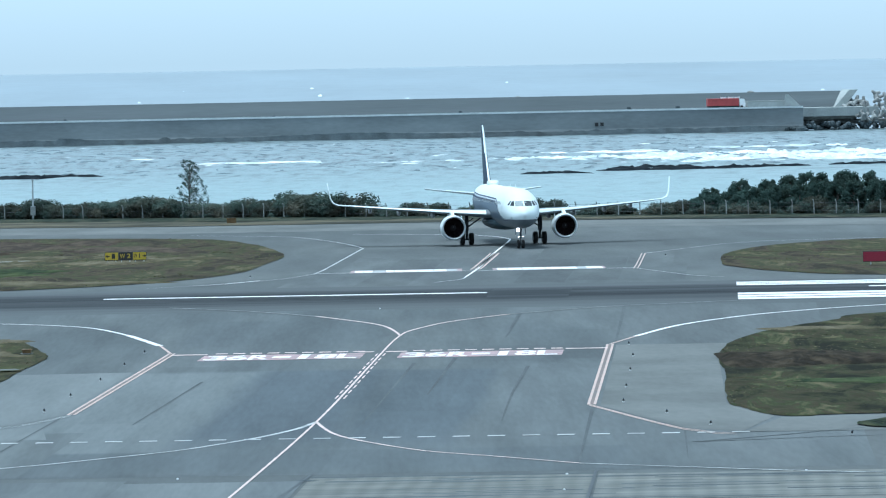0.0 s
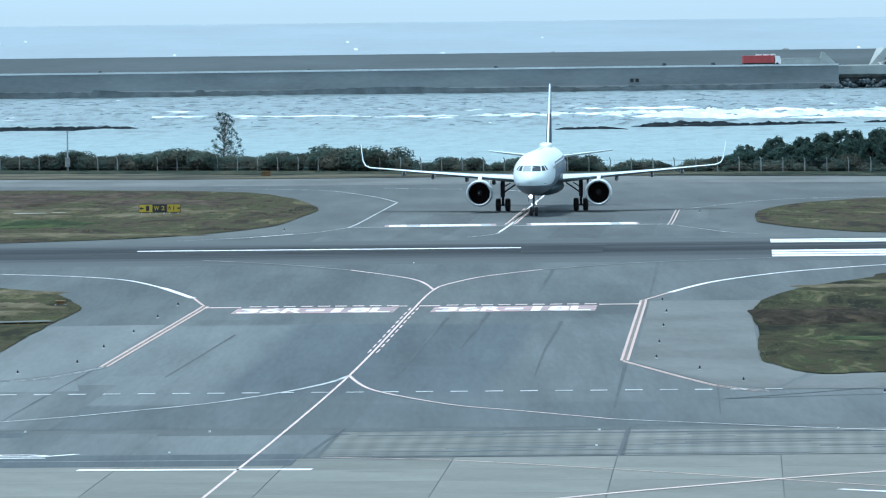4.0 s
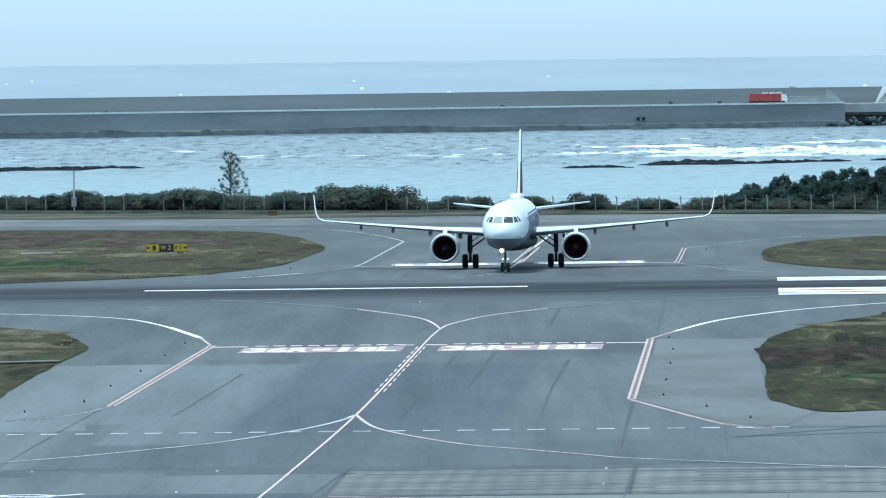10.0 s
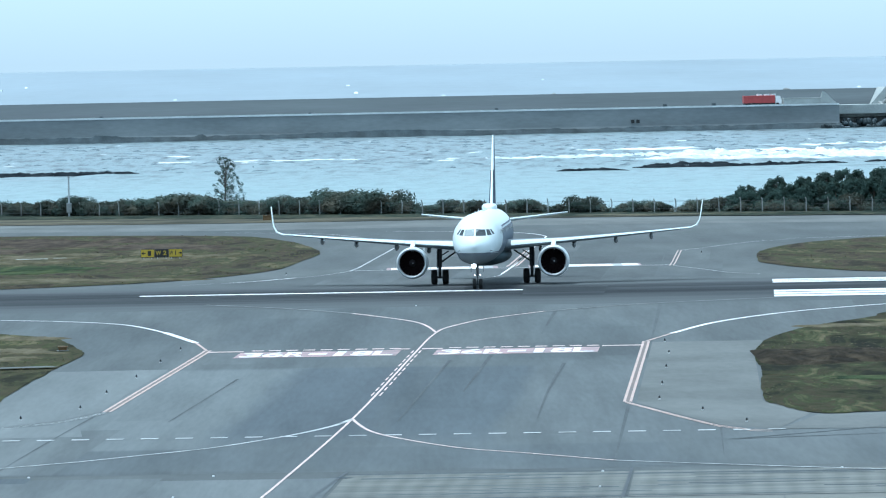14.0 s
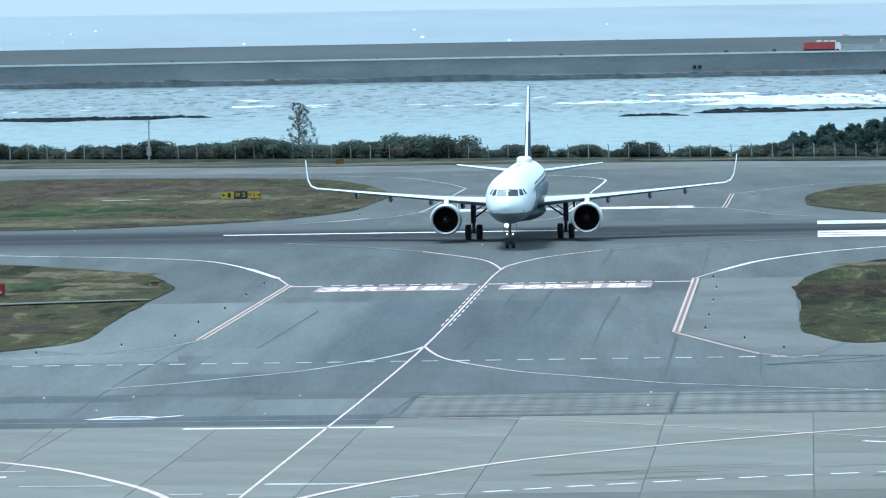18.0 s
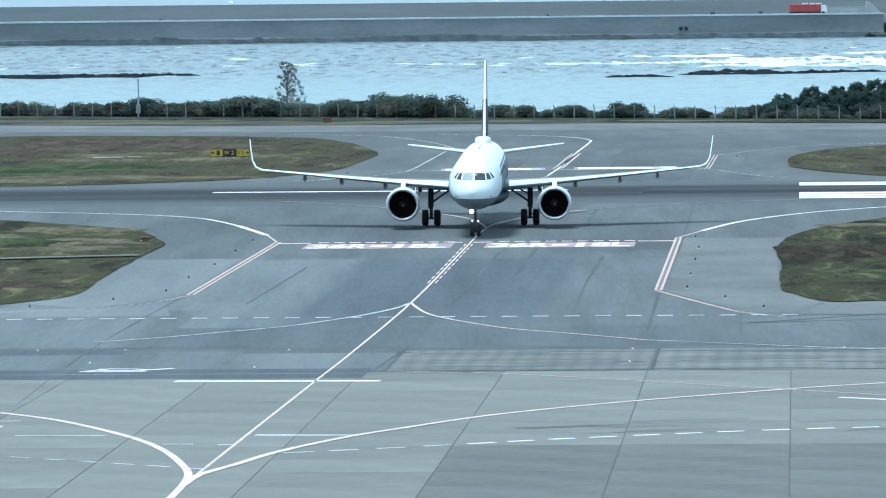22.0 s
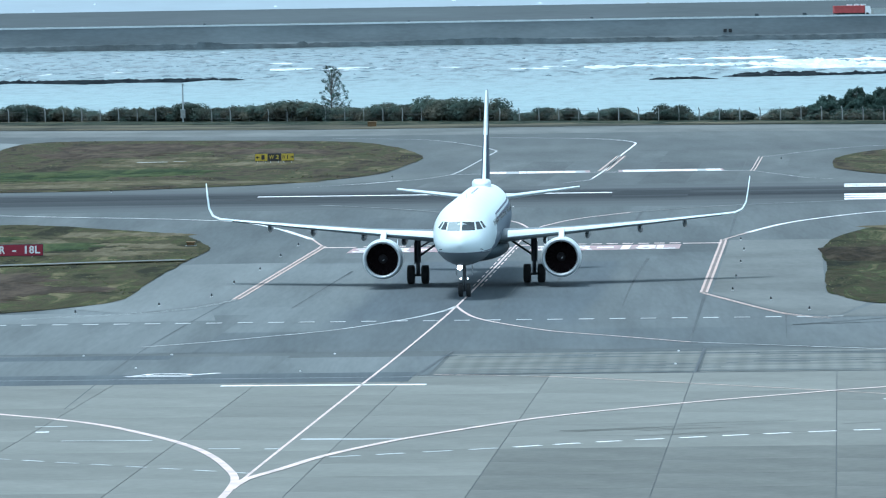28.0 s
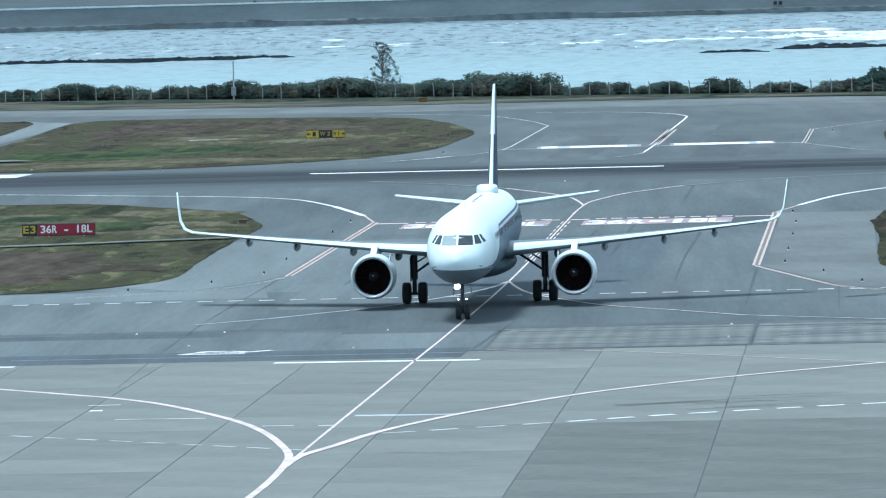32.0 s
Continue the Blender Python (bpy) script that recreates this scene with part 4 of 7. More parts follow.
    for k in range(14):
        a, b = rng.uniform(37, 56), rng.uniform(276, 286)
        ribbon("scuff", [rw(a, b + 1.5).xy, rw(a + 2.2, b + 0.4).xy, rw(a + rng.uniform(4, 8), b - 0.4).xy], rng.uniform(0.3, 0.7), OLDCONCRETE, base, 0.029 + k * 0.00005, step=2, label="dark scuff", ends=(0.15, 0.1))
    P = (
        ([(-16.1, 328.5), (-5.7, 327.3)], 1.0, PAINT, "white stop bar"), ([(-10.7, 287.7), (-6.2, 287.2)], 0.9, FADED, "worn white bar"),
        ([(-5.4, 335.6), (0.5, 332.6), (8.8, 323.9), (16.8, 314.7), (21.9, 309.0)], 0.2, CREAM, "pale worn guide line"),
        ([(16.6, 310.9), (18.6, 309.0), (23.9, 303.9)], 0.5, PAINT, "white line"), ([(-33.0, 330.6), (-29.4, 330.1)], 0.8, PAINT, "white bar"),
        ([(-30.0, 335.5), (-14.0, 334.4), (0.4, 333.6)], 0.26, WORN, "worn pale joint line"),
        ([(-23.4, 298.7), (-21.9, 298.8)], 0.4, FADED, "worn white bar"), ([(-23.1, 295.0), (-22.5, 295.0)], 0.7, PAINT, "short white bar"),
        ([(-21.5, 288.7), (-17.4, 288.2)], 0.4, FADED, "worn white bar"), ([(-12.1, 281.7), (-11.4, 281.8)], 0.5, FADED, "worn white bar"), ([(-14.6, 282.3), (-13.2, 282.2)], 0.45, FADED, "worn white bar"))
    for pts, wd, m, lab in P:
        line("guide_line", pts, wd, m, base, lab, step=3)
    # dashed stand line
    pts = spline([(-9.1, 276.1), (-1.9, 280.3), (3.1, 283.6), (11.2, 287.6), (17.6, 289.6), (29.8, 291.8)], 0.2)
    acc, start, lastp = 0.0, None, pts[0]
    seg = []
    on = True
    for p in pts:
        acc += (p - lastp).length
        lastp = p
        seg.append(p)
        if on and acc > 1.45:
            line("dash", [seg[0], seg[-1]], 0.42, FADED if p.x < 0 else PAINT, base, smooth=False)
            on, acc, seg = False, 0.0, []
        elif not on and acc > 0.55:
            on, acc, seg = True, 0.0, []
    for i in range(10):
        x = -27 + i * 1.55
        y = 281.2 - (x + 27) * 0.95
        line("dash", [(x, y), (x + 0.95, y - 0.9)], 0.28, FADED, base, smooth=False)
    # painted stand marking, too slanted to read
    for pts in ([(-21.4, 337.5), (-18.0, 337.2)], [(-20.7, 338.6), (-18.3, 338.2), (-17.6, 338.8), (-16.7, 339.8)], [(-21.4, 337.5), (-20.6, 338.6)], [(-20.2, 339.7), (-18.8, 339.6), (-17.9, 338.6)], [(-20.6, 338.6), (-20.2, 339.7)]):
        line("stand_marking", pts, 0.42, PAINT, base, "white painted stand marking", step=0.6)
    return base


build_apron()

# ---- grass islands ----
GRASS_SHAPES = {
    "near_left": [(-120, 545), (-70, 538), (-46.5, 530.3), (-39.6, 528.8), (-32.3, 518.1), (-27.5, 510.6), (-25.1, 497.8), (-24.0, 487.6), (-24.2, 479.3), (-24.8, 466.9), (-25.7, 440.3), (-26.3, 416.4), (-29.1, 407.9), (-32.3, 403.0), (-35.6, 401.9), (-60, 399), (-120, 392)],
    "near_right": [(120, 550), (60, 541), (34.8, 527.7), (30.6, 518.1), (26.9, 509.6), (24.1, 501.0), (21.4, 486.7), (19.9, 464.9), (19.6, 450.0), (18.2, 416.7), (18.8, 409.1), (19.7, 402.1), (21.8, 399.6), (26.5, 401.4), (60, 404), (120, 404)],
    "far_left": [(-59.7, 796.1), (-50.0, 803.9), (-36.0, 798.5), (-22.2, 786.0), (-16.4, 763.4), (-12.1, 720.5), (-13.1, 690.2), (-16.2, 651.9), (-22.9, 624.6), (-32.7, 609.6), (-42.5, 603.6), (-56, 603.5), (-75, 606), (-75, 655), (-62.7, 690.3), (-60.8, 730.6)],
    "far_corner": [(-140, 868), (-80, 812), (-66.4, 806.6), (-64.8, 760), (-66, 719.6), (-72, 690), (-140, 670)],
    "far_right": [(130, 760), (70, 744), (48.7, 737.6), (41.5, 729.8), (35.2, 715.5), (30.8, 692.7), (29.3, 666.1), (29.4, 650.7), (33.1, 625.4), (40.2, 609.2), (60, 604), (130, 600)],
}


def grass_tufts(name, poly, count, parent, material, height, seed, thick=0.0):
    """Many small leaning blades over a stretch of ground, in drifts; thick: how evenly they stand."""
    rng = np.random.default_rng(seed)
    q = np.array(poly)
    lo, hi = q.min(0), q.max(0)
    lo[0], hi[0] = max(lo[0], -75), min(hi[0], 75)
    c = rng.uniform(lo, hi, (count * 4, 2))
    c = c[inside(c[:, 0], c[:, 1], poly)]
    x, y = c[:, 0], c[:, 1]
    drift = np.sin(x * 0.7 + 2 * np.sin(y * 0.11 + seed)) + np.sin(y * 0.16 + 1.7 * np.sin(x * 0.4)) + 0.8 * np.sin(x * 1.9 + y * 0.3)
    keep = rng.uniform(-2.4, 2.4, len(c)) < drift + thick
    c = c[keep][:count]
    x, y, drift = c[:, 0], c[:, 1], drift[keep][:count]
    m = len(c)
    b = (c - np.array(ORIGIN)) @ np.array(TOWARD)
    z = np.array([fall(v) for v in b]) + 0.04
    h = height * rng.uniform(0.3, 1.2, m) * (1 + 0.2 * drift)
    a, w = rng.uniform(0, math.pi, m), rng.uniform(0.04, 0.13, m)
    dx, dy = np.cos(a) * w, np.sin(a) * w
    lx, ly = rng.uniform(-0.1, 0.1, (2, m))
    v = np.empty((m, 4, 3))
    v[:, 0] = np.stack((x - dx, y - dy, z), 1)
    v[:, 1] = np.stack((x + dx, y + dy, z), 1)
    v[:, 2] = np.stack((x + dx * 0.5 + lx, y + dy * 0.5 + ly, z + h), 1)
    v[:, 3] = np.stack((x - dx * 0.4 + lx, y - dy * 0.4 + ly, z + h * 0.8), 1)
    ob = raw(name, v.reshape(-1, 3).tolist(), np.arange(m * 4).reshape(-1, 4).tolist(), material, parent)
    ob["kind"] = "stuff"
    return ob


def grass_drift(parent, material, region, count, size, label, seed, up):
    """Long ragged drifts of one tone of turf, lying in a region (x0, x1, y0, y1)."""
    rng = random.Random(seed)
    x0, x1, y0, y1 = region
    verts, faces = [], []
    for k in range(count):
        rx, ry = size[0] * rng.uniform(0.5, 1.2), size[1] * rng.uniform(0.5, 1.2)
        cx, cy = rng.uniform(x0 + rx * 0.7, x1 - rx * 0.7), rng.uniform(y0 + ry * 0.7, y1 - ry * 0.7)
        n, o, z = 72, len(verts), up + 0.004 * k
        verts.append((cx, cy, gz(cx, cy) + z))
        rims = []
        for i in range(n):
            a = 2 * math.pi * i / n
            d = Vector((math.cos(a), math.sin(a), seed + k * 3.1))
            r = 0.8 + 0.5 * noise.noise(d * 1.7) + 0.3 * noise.noise(d * 5) + 0.22 * noise.noise(d * 13)
            x, y = cx + rx * r * math.cos(a), cy + ry * r * math.sin(a)
            rims.append((x, y, gz(x, y) + 0.01))
            x, y = cx + (x - cx) * 0.8, cy + (y - cy) * 0.8
            verts.append((x, y, gz(x, y) + z))
        # the edge sinks into the turf
        verts += rims
        for i in range(n):
            a, b = o + 1 + i, o + 1 + (i + 1) % n
            faces += [(o, a, b), (a, a + n, b + n, b)]
    ob = raw("grass_drift", verts, faces, material, parent, label=label)
    ob["kind"] = "stuff"


def build_grass():
    for k, (key, shape) in enumerate(GRASS_SHAPES.items()):
        poly = []
        for p in spline(shape, 0.9, closed=True):
            n1, n2 = noise.noise(Vector((p.x * 0.5, p.y * 0.2, 2))), noise.noise(Vector((p.x * 1.7, p.y * 0.7, 6)))
            poly.append((p.x + 0.12 * n1 + 0.08 * n2, p.y + 0.5 * n1 + 0.45 * n2))
        g = plate("grass", poly, (DRYTURF, TURF)[k] if k < 2 else GRASS, None, 0.05, rough=0.03, cut=5)
        tagged(g, "dry patchy green and brown airfield grass", "grass", kind="structure")
        grass_tufts("grass_blades", poly, (7000, 6000, 9000, 2000, 4000)[k], g, BLADES, 0.04 if k < 2 else 0.05, 50 + k)
        if key == "near_right":
            grass_drift(g, STRAWTURF, (25, 58, 496, 524), 6, (4, 4), "pale straw drifts in the grass", 21, 0.08)
            grass_drift(g, DARKTURF, (33, 62, 482, 511), 12, (6, 5), "dark olive drifts in the grass", 25, 0.085)
            grass_drift(g, GREENTURF, (21.5, 58, 408, 440), 8, (6, 7), "green drifts in the grass", 22, 0.08)
            grass_drift(g, STRAWTURF, (21.5, 50, 406, 442), 9, (3.5, 4), "pale straw drifts in the grass", 23, 0.1)
            # a belt of dead brush, a low ragged mound that sinks into the turf at its edges
            verts, w = [], 150
            for b in np.linspace(444, 479, 40):
                for a in np.linspace(19.95, 78, w):
                    mid = 465 - 0.25 * max(0, a - 24) + 2.2 * noise.noise(Vector((a * 0.2, 4, 0)))
                    e = 1 - ((b - mid) / (11.5 if a < 25 else max(6.0, 11.5 - (a - 25) * 0.9))) ** 2
                    h = min(1, (a - 19.8) / 0.8) * (0.36 * e + 0.16 * noise.noise(Vector((a * 0.5, b * 0.13, 1))) + 0.1 * noise.noise(Vector((a * 1.7, b * 0.5, 5))))
                    verts.append((a, b, gz(a, b) + max(-0.1, h)))
            faces = [(r * w + k, r * w + k + 1, (r + 1) * w + k + 1, (r + 1) * w + k) for r in range(39) for k in range(w - 1)]
            ob = raw("dry_brush", verts, faces, BRUSH, g, label="belt of dark dry brush")
            ob["kind"] = "stuff"
        if key == "near_left":
            grass_drift(g, BROWNTURF, (-58, -28, 407, 453), 14, (9, 15), "drifts of reddish brown dry grass", 3, 0.09)
            grass_drift(g, STRAWTURF, (-50, -26.5, 474, 516), 13, (4.5, 4.5), "pale straw drifts in the grass", 5, 0.09)
            grass_drift(g, STRAWTURF, (-33, -25, 480, 510), 6, (2.4, 3.5), "pale straw drifts at the grass tip", 7, 0.1)
            grass_drift(g, GREENTURF, (-56, -29, 478, 520), 6, (5, 7), "green drifts in the grass", 6, 0.085)
            line("cable_cover", [(-90, 449), (-41.1, 462.5), (-32, 466.0), (-24.9, 468.4)], 1.7, SHOULDER, g, "narrow bare strip over a cable trench", up=0.17)
        if key == "far_left":
            grass_drift(g, BROWNTURF, (-57, -22, 726, 788), 14, (8, 13), "drifts of reddish brown dry grass", 8, 0.09)
            grass_drift(g, GREENTURF, (-74, -30, 642, 694), 12, (9, 9), "green drifts in the grass", 11, 0.09)
            grass_drift(g, STRAWTURF, (-74, -22, 609, 640), 16, (9, 6), "pale straw drifts in the grass", 13, 0.09)
            grass_drift(g, STRAWTURF, (-48, -18, 690, 735), 11, (5.5, 6), "pale straw drifts in the grass", 14, 0.12)
            line("cable_cover", [(-75, 641), (-62, 642), (-54, 645)], 6.0, SHOULDER, g, "narrow concrete strip in the grass", up=0.2)
            line("drain_cover", [(-37.9, 706), (-36.6, 706.2)], 1.2, POSTC, g, "pale concrete drain cover", up=0.25, smooth=False)
            line("drain_cover", [(-41.5, 704), (-38.4, 704.6)], 1.6, POSTC, g, "pale concrete drain cover", up=0.25, smooth=False)


build_grass()


def build_verge_patch():
    poly = [tuple(p) for p in spline([(23.8, 390.0), (25.0, 394.0), (30, 397), (60, 399), (60, 383), (32, 385), (26, 386.2)], 2.0, closed=True)]
    g = plate("grass", poly, DARKTURF, None, 0.1, rough=0.1, cut=2)
    tagged(g, "low dark green grass patch beside the taxiway", "grass", kind="structure")
    grass_tufts("grass_blades", poly, 2500, g, BLADES, 0.08, 71)


build_verge_patch()
path = plate("service_path", [(-60.3, 797), (-61.4, 730), (-63.4, 691), (-75.5, 656), (-75.5, 688), (-71.5, 691), (-65.6, 720), (-64.4, 760), (-66, 806)], PALELANE, None, 0.03, cut=20)
tagged(path, "pale concrete path between two grass islands", "path", kind="structure")

# ---- airfield signs, edge markers, fence ----
def sign(name, x, y, panels, height, label, rz=0.0, base=0.35):
    """A row of sign boxes on legs; panels: (width, face, text, text material)."""
    t = empty(name, pose(x, y, gz(x, y), 0, 0, rz))
    total = sum(p[0] for p in panels)
    u = -total / 2
    for w, face, text, tm in panels:
        bm = bmesh.new()
        box(bm, u + 0.015, u + w - 0.015, -0.11, 0.11, base, base + height)
        bevelled(bm, 0.02, 1)
        p = part("sign_box", bm, BLACK, t, "sign box")
        bm = bmesh.new()
        box(bm, u + 0.05, u + w - 0.05, -0.118, -0.105, base + 0.05, base + height - 0.05)
        f = part("face", bm, face, p, "sign face")
        if text:
            cell = w * 0.9 / len(text)
            for i, ch in enumerate(text):
                if ch == " ":
                    continue
                me = lettering(ch, height * (0.6 if height > 0.85 else 0.5), 0.026 if height > 0.85 else 0.012)
                xs = [v.co.x for v in me.vertices]
                for v in me.vertices:
                    q = (v.co.x - (min(xs) + max(xs)) / 2) * min(1.25, cell * 0.86 / (max(xs) - min(xs)))
                    v.co = Vector((u + w * 0.05 + (i + 0.5) * cell + q, -0.124, base + height / 2 + v.co.y))
                part("character", me, tm, p, "sign character")
        for s in (0.2, 0.8):
            bm = bmesh.new()
            tube(bm, (u + w * s, 0, 0), (u + w * s, 0, base + 0.03), 0.05, n=8)
            part("leg", bm, GALV, p)
        u += w
    bm = bmesh.new()
    box(bm, -total / 2 - 0.1, total / 2 + 0.1, -0.3, 0.3, -0.1, 0.05)
    part("footing", bm, POSTC, t, "concrete footing")
    return tagged(t, label, "airfield sign")


def arrow(parent, x, z, size, side, material):
    bm = bmesh.new()
    pts = [(-0.5, 0), (0, 0.42), (0, 0.13), (0.5, 0.13), (0.5, -0.13), (0, -0.13), (0, -0.42)]
    bm.faces.new([bm.verts.new((x + side * px * size, -0.124, z + pz * size)) for px, pz in pts])
    part("arrow", bm, material, parent, "direction arrow")


def build_signs():
    s = sign("location_sign", -38.2, 478.4, [(1.1, BLACK, "E3", YELLOW), (4.2, SIGNRED, "36R - 18L", SIGNWHITE)], 0.88, "black and red runway holding sign on the grass", base=0.12)
    s = sign("direction_sign", -27.1, 700.3, [(1.36, YELLOW, "", BLACK), (1.36, BLACK, "W2", YELLOW), (1.36, YELLOW, "W1 ", BLACK)], 0.82, "yellow and black taxiway direction sign on the grass", base=0.3)
    boxes = [c for c in s.children if c.name.startswith("sign_box")]
    arrow(boxes[0], -1.75, 0.71, 0.42, 1, BLACK)
    bm = bmesh.new()
    box(bm, -1.35, -1.02, -0.125, -0.119, 0.47, 0.95)
    part("letter_bar", bm, BLACK, boxes[0], "unreadable letter bar")
    arrow(boxes[2], 1.83, 0.71, 0.36, -1, BLACK)
    sign("holding_sign", 42.6, 643.0, [(3.6, SIGNRED, "", SIGNWHITE)], 0.95, "red holding sign on the far grass")
    # small orange equipment box by the fence and dark boxes in the grass
    for x, y, w, h, m, lab in ((-20.6, 857, 1.1, 0.62, ORANGE, "weathered orange equipment box by the fence"), (-25.6, 492, 0.55, 0.25, ORANGE, "small rusty box at the grass edge")):
        t = empty("equipment_box", pose(x, y, gz(x, y) + 0.05))
        bm = bmesh.new()
        box(bm, -w / 2, w / 2, -0.4, 0.4, 0.05, h)
        bevelled(bm, 0.04, 1)
        part("body", bm, m, t)
        bm = bmesh.new()
        box(bm, -w / 2 - 0.06, w / 2 + 0.06, -0.46, 0.46, h, h + 0.07)
        part("lid", bm, m, t)
        bm = bmesh.new()
        box(bm, -w / 2 - 0.12, w / 2 + 0.12, -0.52, 0.52, -0.2, 0.05)
        part("plinth", bm, POSTC, t)
        tagged(t, lab, "box")


build_signs()


def build_markers():
    t = empty("edge_marker")
    K = 0.45
    bm = bmesh.new()
    revolve(bm, [(0.0, 0.0), (0.16, 0.0), (0.16, 0.05), (0.06, 0.07), (0.06, 0.14)], n=12)
    for v in bm.verts:
        v.co = Vector((v.co.x, v.co.z, v.co.y))
    part("base", bm, SIGNWHITE, t, "pale base plate")
    bm = bmesh.new()
    tube(bm, (0, 0, 0.12), (0, 0, 0.4), 0.13, 0.11, n=10)
    bevelled(bm, 0.01, 1)
    part("body", bm, BLACK, t, "dark edge light body")
    bm = bmesh.new()
    tube(bm, (0, 0, 0.4), (0, 0, 0.5), 0.06, 0.03, n=10)
    part("lens", bm, BLUE, t, "blue glass lens")
    tagged(t, "small dark taxiway edge light on the pavement", "edge light", group="taxiway edge lights")
    spots = [(-17.6, 490.5), (-18.3, 473.8), (-19.0, 453.8), (-20.0, 435.6), (-20.7, 418.6), (-23.5, 408.5), (-28.2, 401), (14.7, 473.5), (13.9, 454.5), (13.0, 434.3), (12.3, 417.6), (14.3, 405.3), (16.2, 393.5), (23.0, 381.7), (14.95, 489.5), (25, 690), (-13.7, 640), (-38, 600)]
    for i, (x, y) in enumerate(spots):
        m = pose(x, y, gz(x, y) + 0.02) @ Matrix.Scale(K, 4)
        if i == 0:
            t.matrix_basis = m
        else:
            copy_thing(t, m).matrix_basis = m


build_markers()


def build_inset_lights():
    """Flat lights set in the pavement along the taxi route and the runway's edge."""
    t = empty("inset_light")
    bm = bmesh.new()
    revolve(bm, [(0.0, 0.05), (0.1, 0.05), (0.16, 0.02), (0.17, 0.0)], n=14)
    for v in bm.verts:
        v.co = Vector((v.co.x, v.co.z, v.co.y))
    part("housing", bm, GALV, t, "round steel housing")
    bm = bmesh.new()
    box(bm, -0.13, 0.13, -0.09, 0.05, 0.045, 0.16)
    bevelled(bm, 0.03, 1)
    part("lens_cover", bm, SIGNWHITE, t, "white lens cover")
    tagged(t, "small white inset light in the pavement", "inset light", group="inset lights")
    for i, (a, b) in enumerate(INSETS):
        p = rw(a, b, 0.03)
        m = pose(p.x, p.y, p.z) @ Matrix.Scale(0.42, 4)
        if i == 0:
            t.matrix_basis = m
        else:
            copy_thing(t, m).matrix_basis = m


INSETS = ((8.6, 218.6), (13.4, 218.4), (22.4, 219.4), (21.7, 234.8), (12.6, 230.0), (41.1, 220.4), (41.2, 231.8), (52.5, 220.6), (-28.3, -35.3), (23.1, 25.4))
build_inset_lights()


def build_fence():
    f = empty("perimeter_fence", pose(0, 0, 0))
    d = (FENCE_B - FENCE_A)
    n = int(d.length / 2.86)
    ang = math.degrees(math.atan2(d.y, d.x))
    bm = bmesh.new()
    box(bm, -0.052, 0.052, -0.052, 0.052, -0.3, 1.5)
    arm = box(bm, -0.05, 0.05, -0.05, 0.05, 0.0, 0.42, Matrix.Translation((0, 0, 1.48)) @ Matrix.Rotation(radians(35), 4, "X"))
    me = bpy.data.meshes.new("post")
    bm.to_mesh(me)
    bm.free()
    me.materials.append(POSTC)
    rng = random.Random(3)
    for i in range(n + 1):
        p = FENCE_A + d * (i / n)
        o = new("post", me)
        o.parent = f
        o.matrix_basis = pose(p.x, p.y, -0.75 + rng.uniform(-0.06, 0.06), rng.uniform(-1.5, 1.5), rng.uniform(-1.5, 1.5), ang)
    for z in (0.5, 0.95, 1.4):
        bm = bmesh.new()
        tube(bm, (FENCE_A.x, FENCE_A.y, z - 0.7), (FENCE_B.x, FENCE_B.y, z - 0.7), 0.011, n=6)
        part("wire", bm, WIRE, f)
    # mesh panels between the posts: thin upright wires
    verts, faces = [], []
    m = int(d.length / 0.45)
    for i in range(m):
        p = FENCE_A + d * (i / m)
        k = len(verts)
        verts += [(p.x - 0.004, p.y, -0.65), (p.x + 0.004, p.y, -0.65), (p.x + 0.004, p.y, 0.75), (p.x - 0.004, p.y, 0.75)]
        faces.append((k, k + 1, k + 2, k + 3))
    raw("wire_mesh", verts, faces, WIRE, f)
    tagged(f, "concrete post and wire perimeter fence along the shore", "fence")


build_fence()


def leaf_cloud(centres, count, size, seed, squash=0.8, slim=0.55):
    """Many small leaf clumps scattered in a few lobes."""
    rng = np.random.default_rng(seed)
    verts, faces = [], []
    for k in range(count):
        cx, cy, cz, r = centres[rng.integers(len(centres))]
        v = rng.normal(size=3)
        v /= np.linalg.norm(v)
        rad = r * rng.uniform(0.4, 1.06)
        p = np.array((cx + v[0] * rad, cy + v[1] * rad, cz + v[2] * rad * squash))
        for j in range(2):
            out = v + rng.normal(size=3) * 0.45 + (0, 0, 0.35)
            out /= np.linalg.norm(out)
            a, b = rng.normal(size=3), out
            a -= out * out.dot(a)
            a /= np.linalg.norm(a)
            b = np.cross(out, a)
            b -= a * a.dot(b)
            b /= np.linalg.norm(b)
            s = size * rng.uniform(0.6, 1.3)
            n = len(verts)
            verts += [tuple(p - a * s), tuple(p + b * s * slim), tuple(p + a * s), tuple(p - b * s * slim)]
            faces.append((n, n + 1, n + 2, n + 3))
    return verts, faces


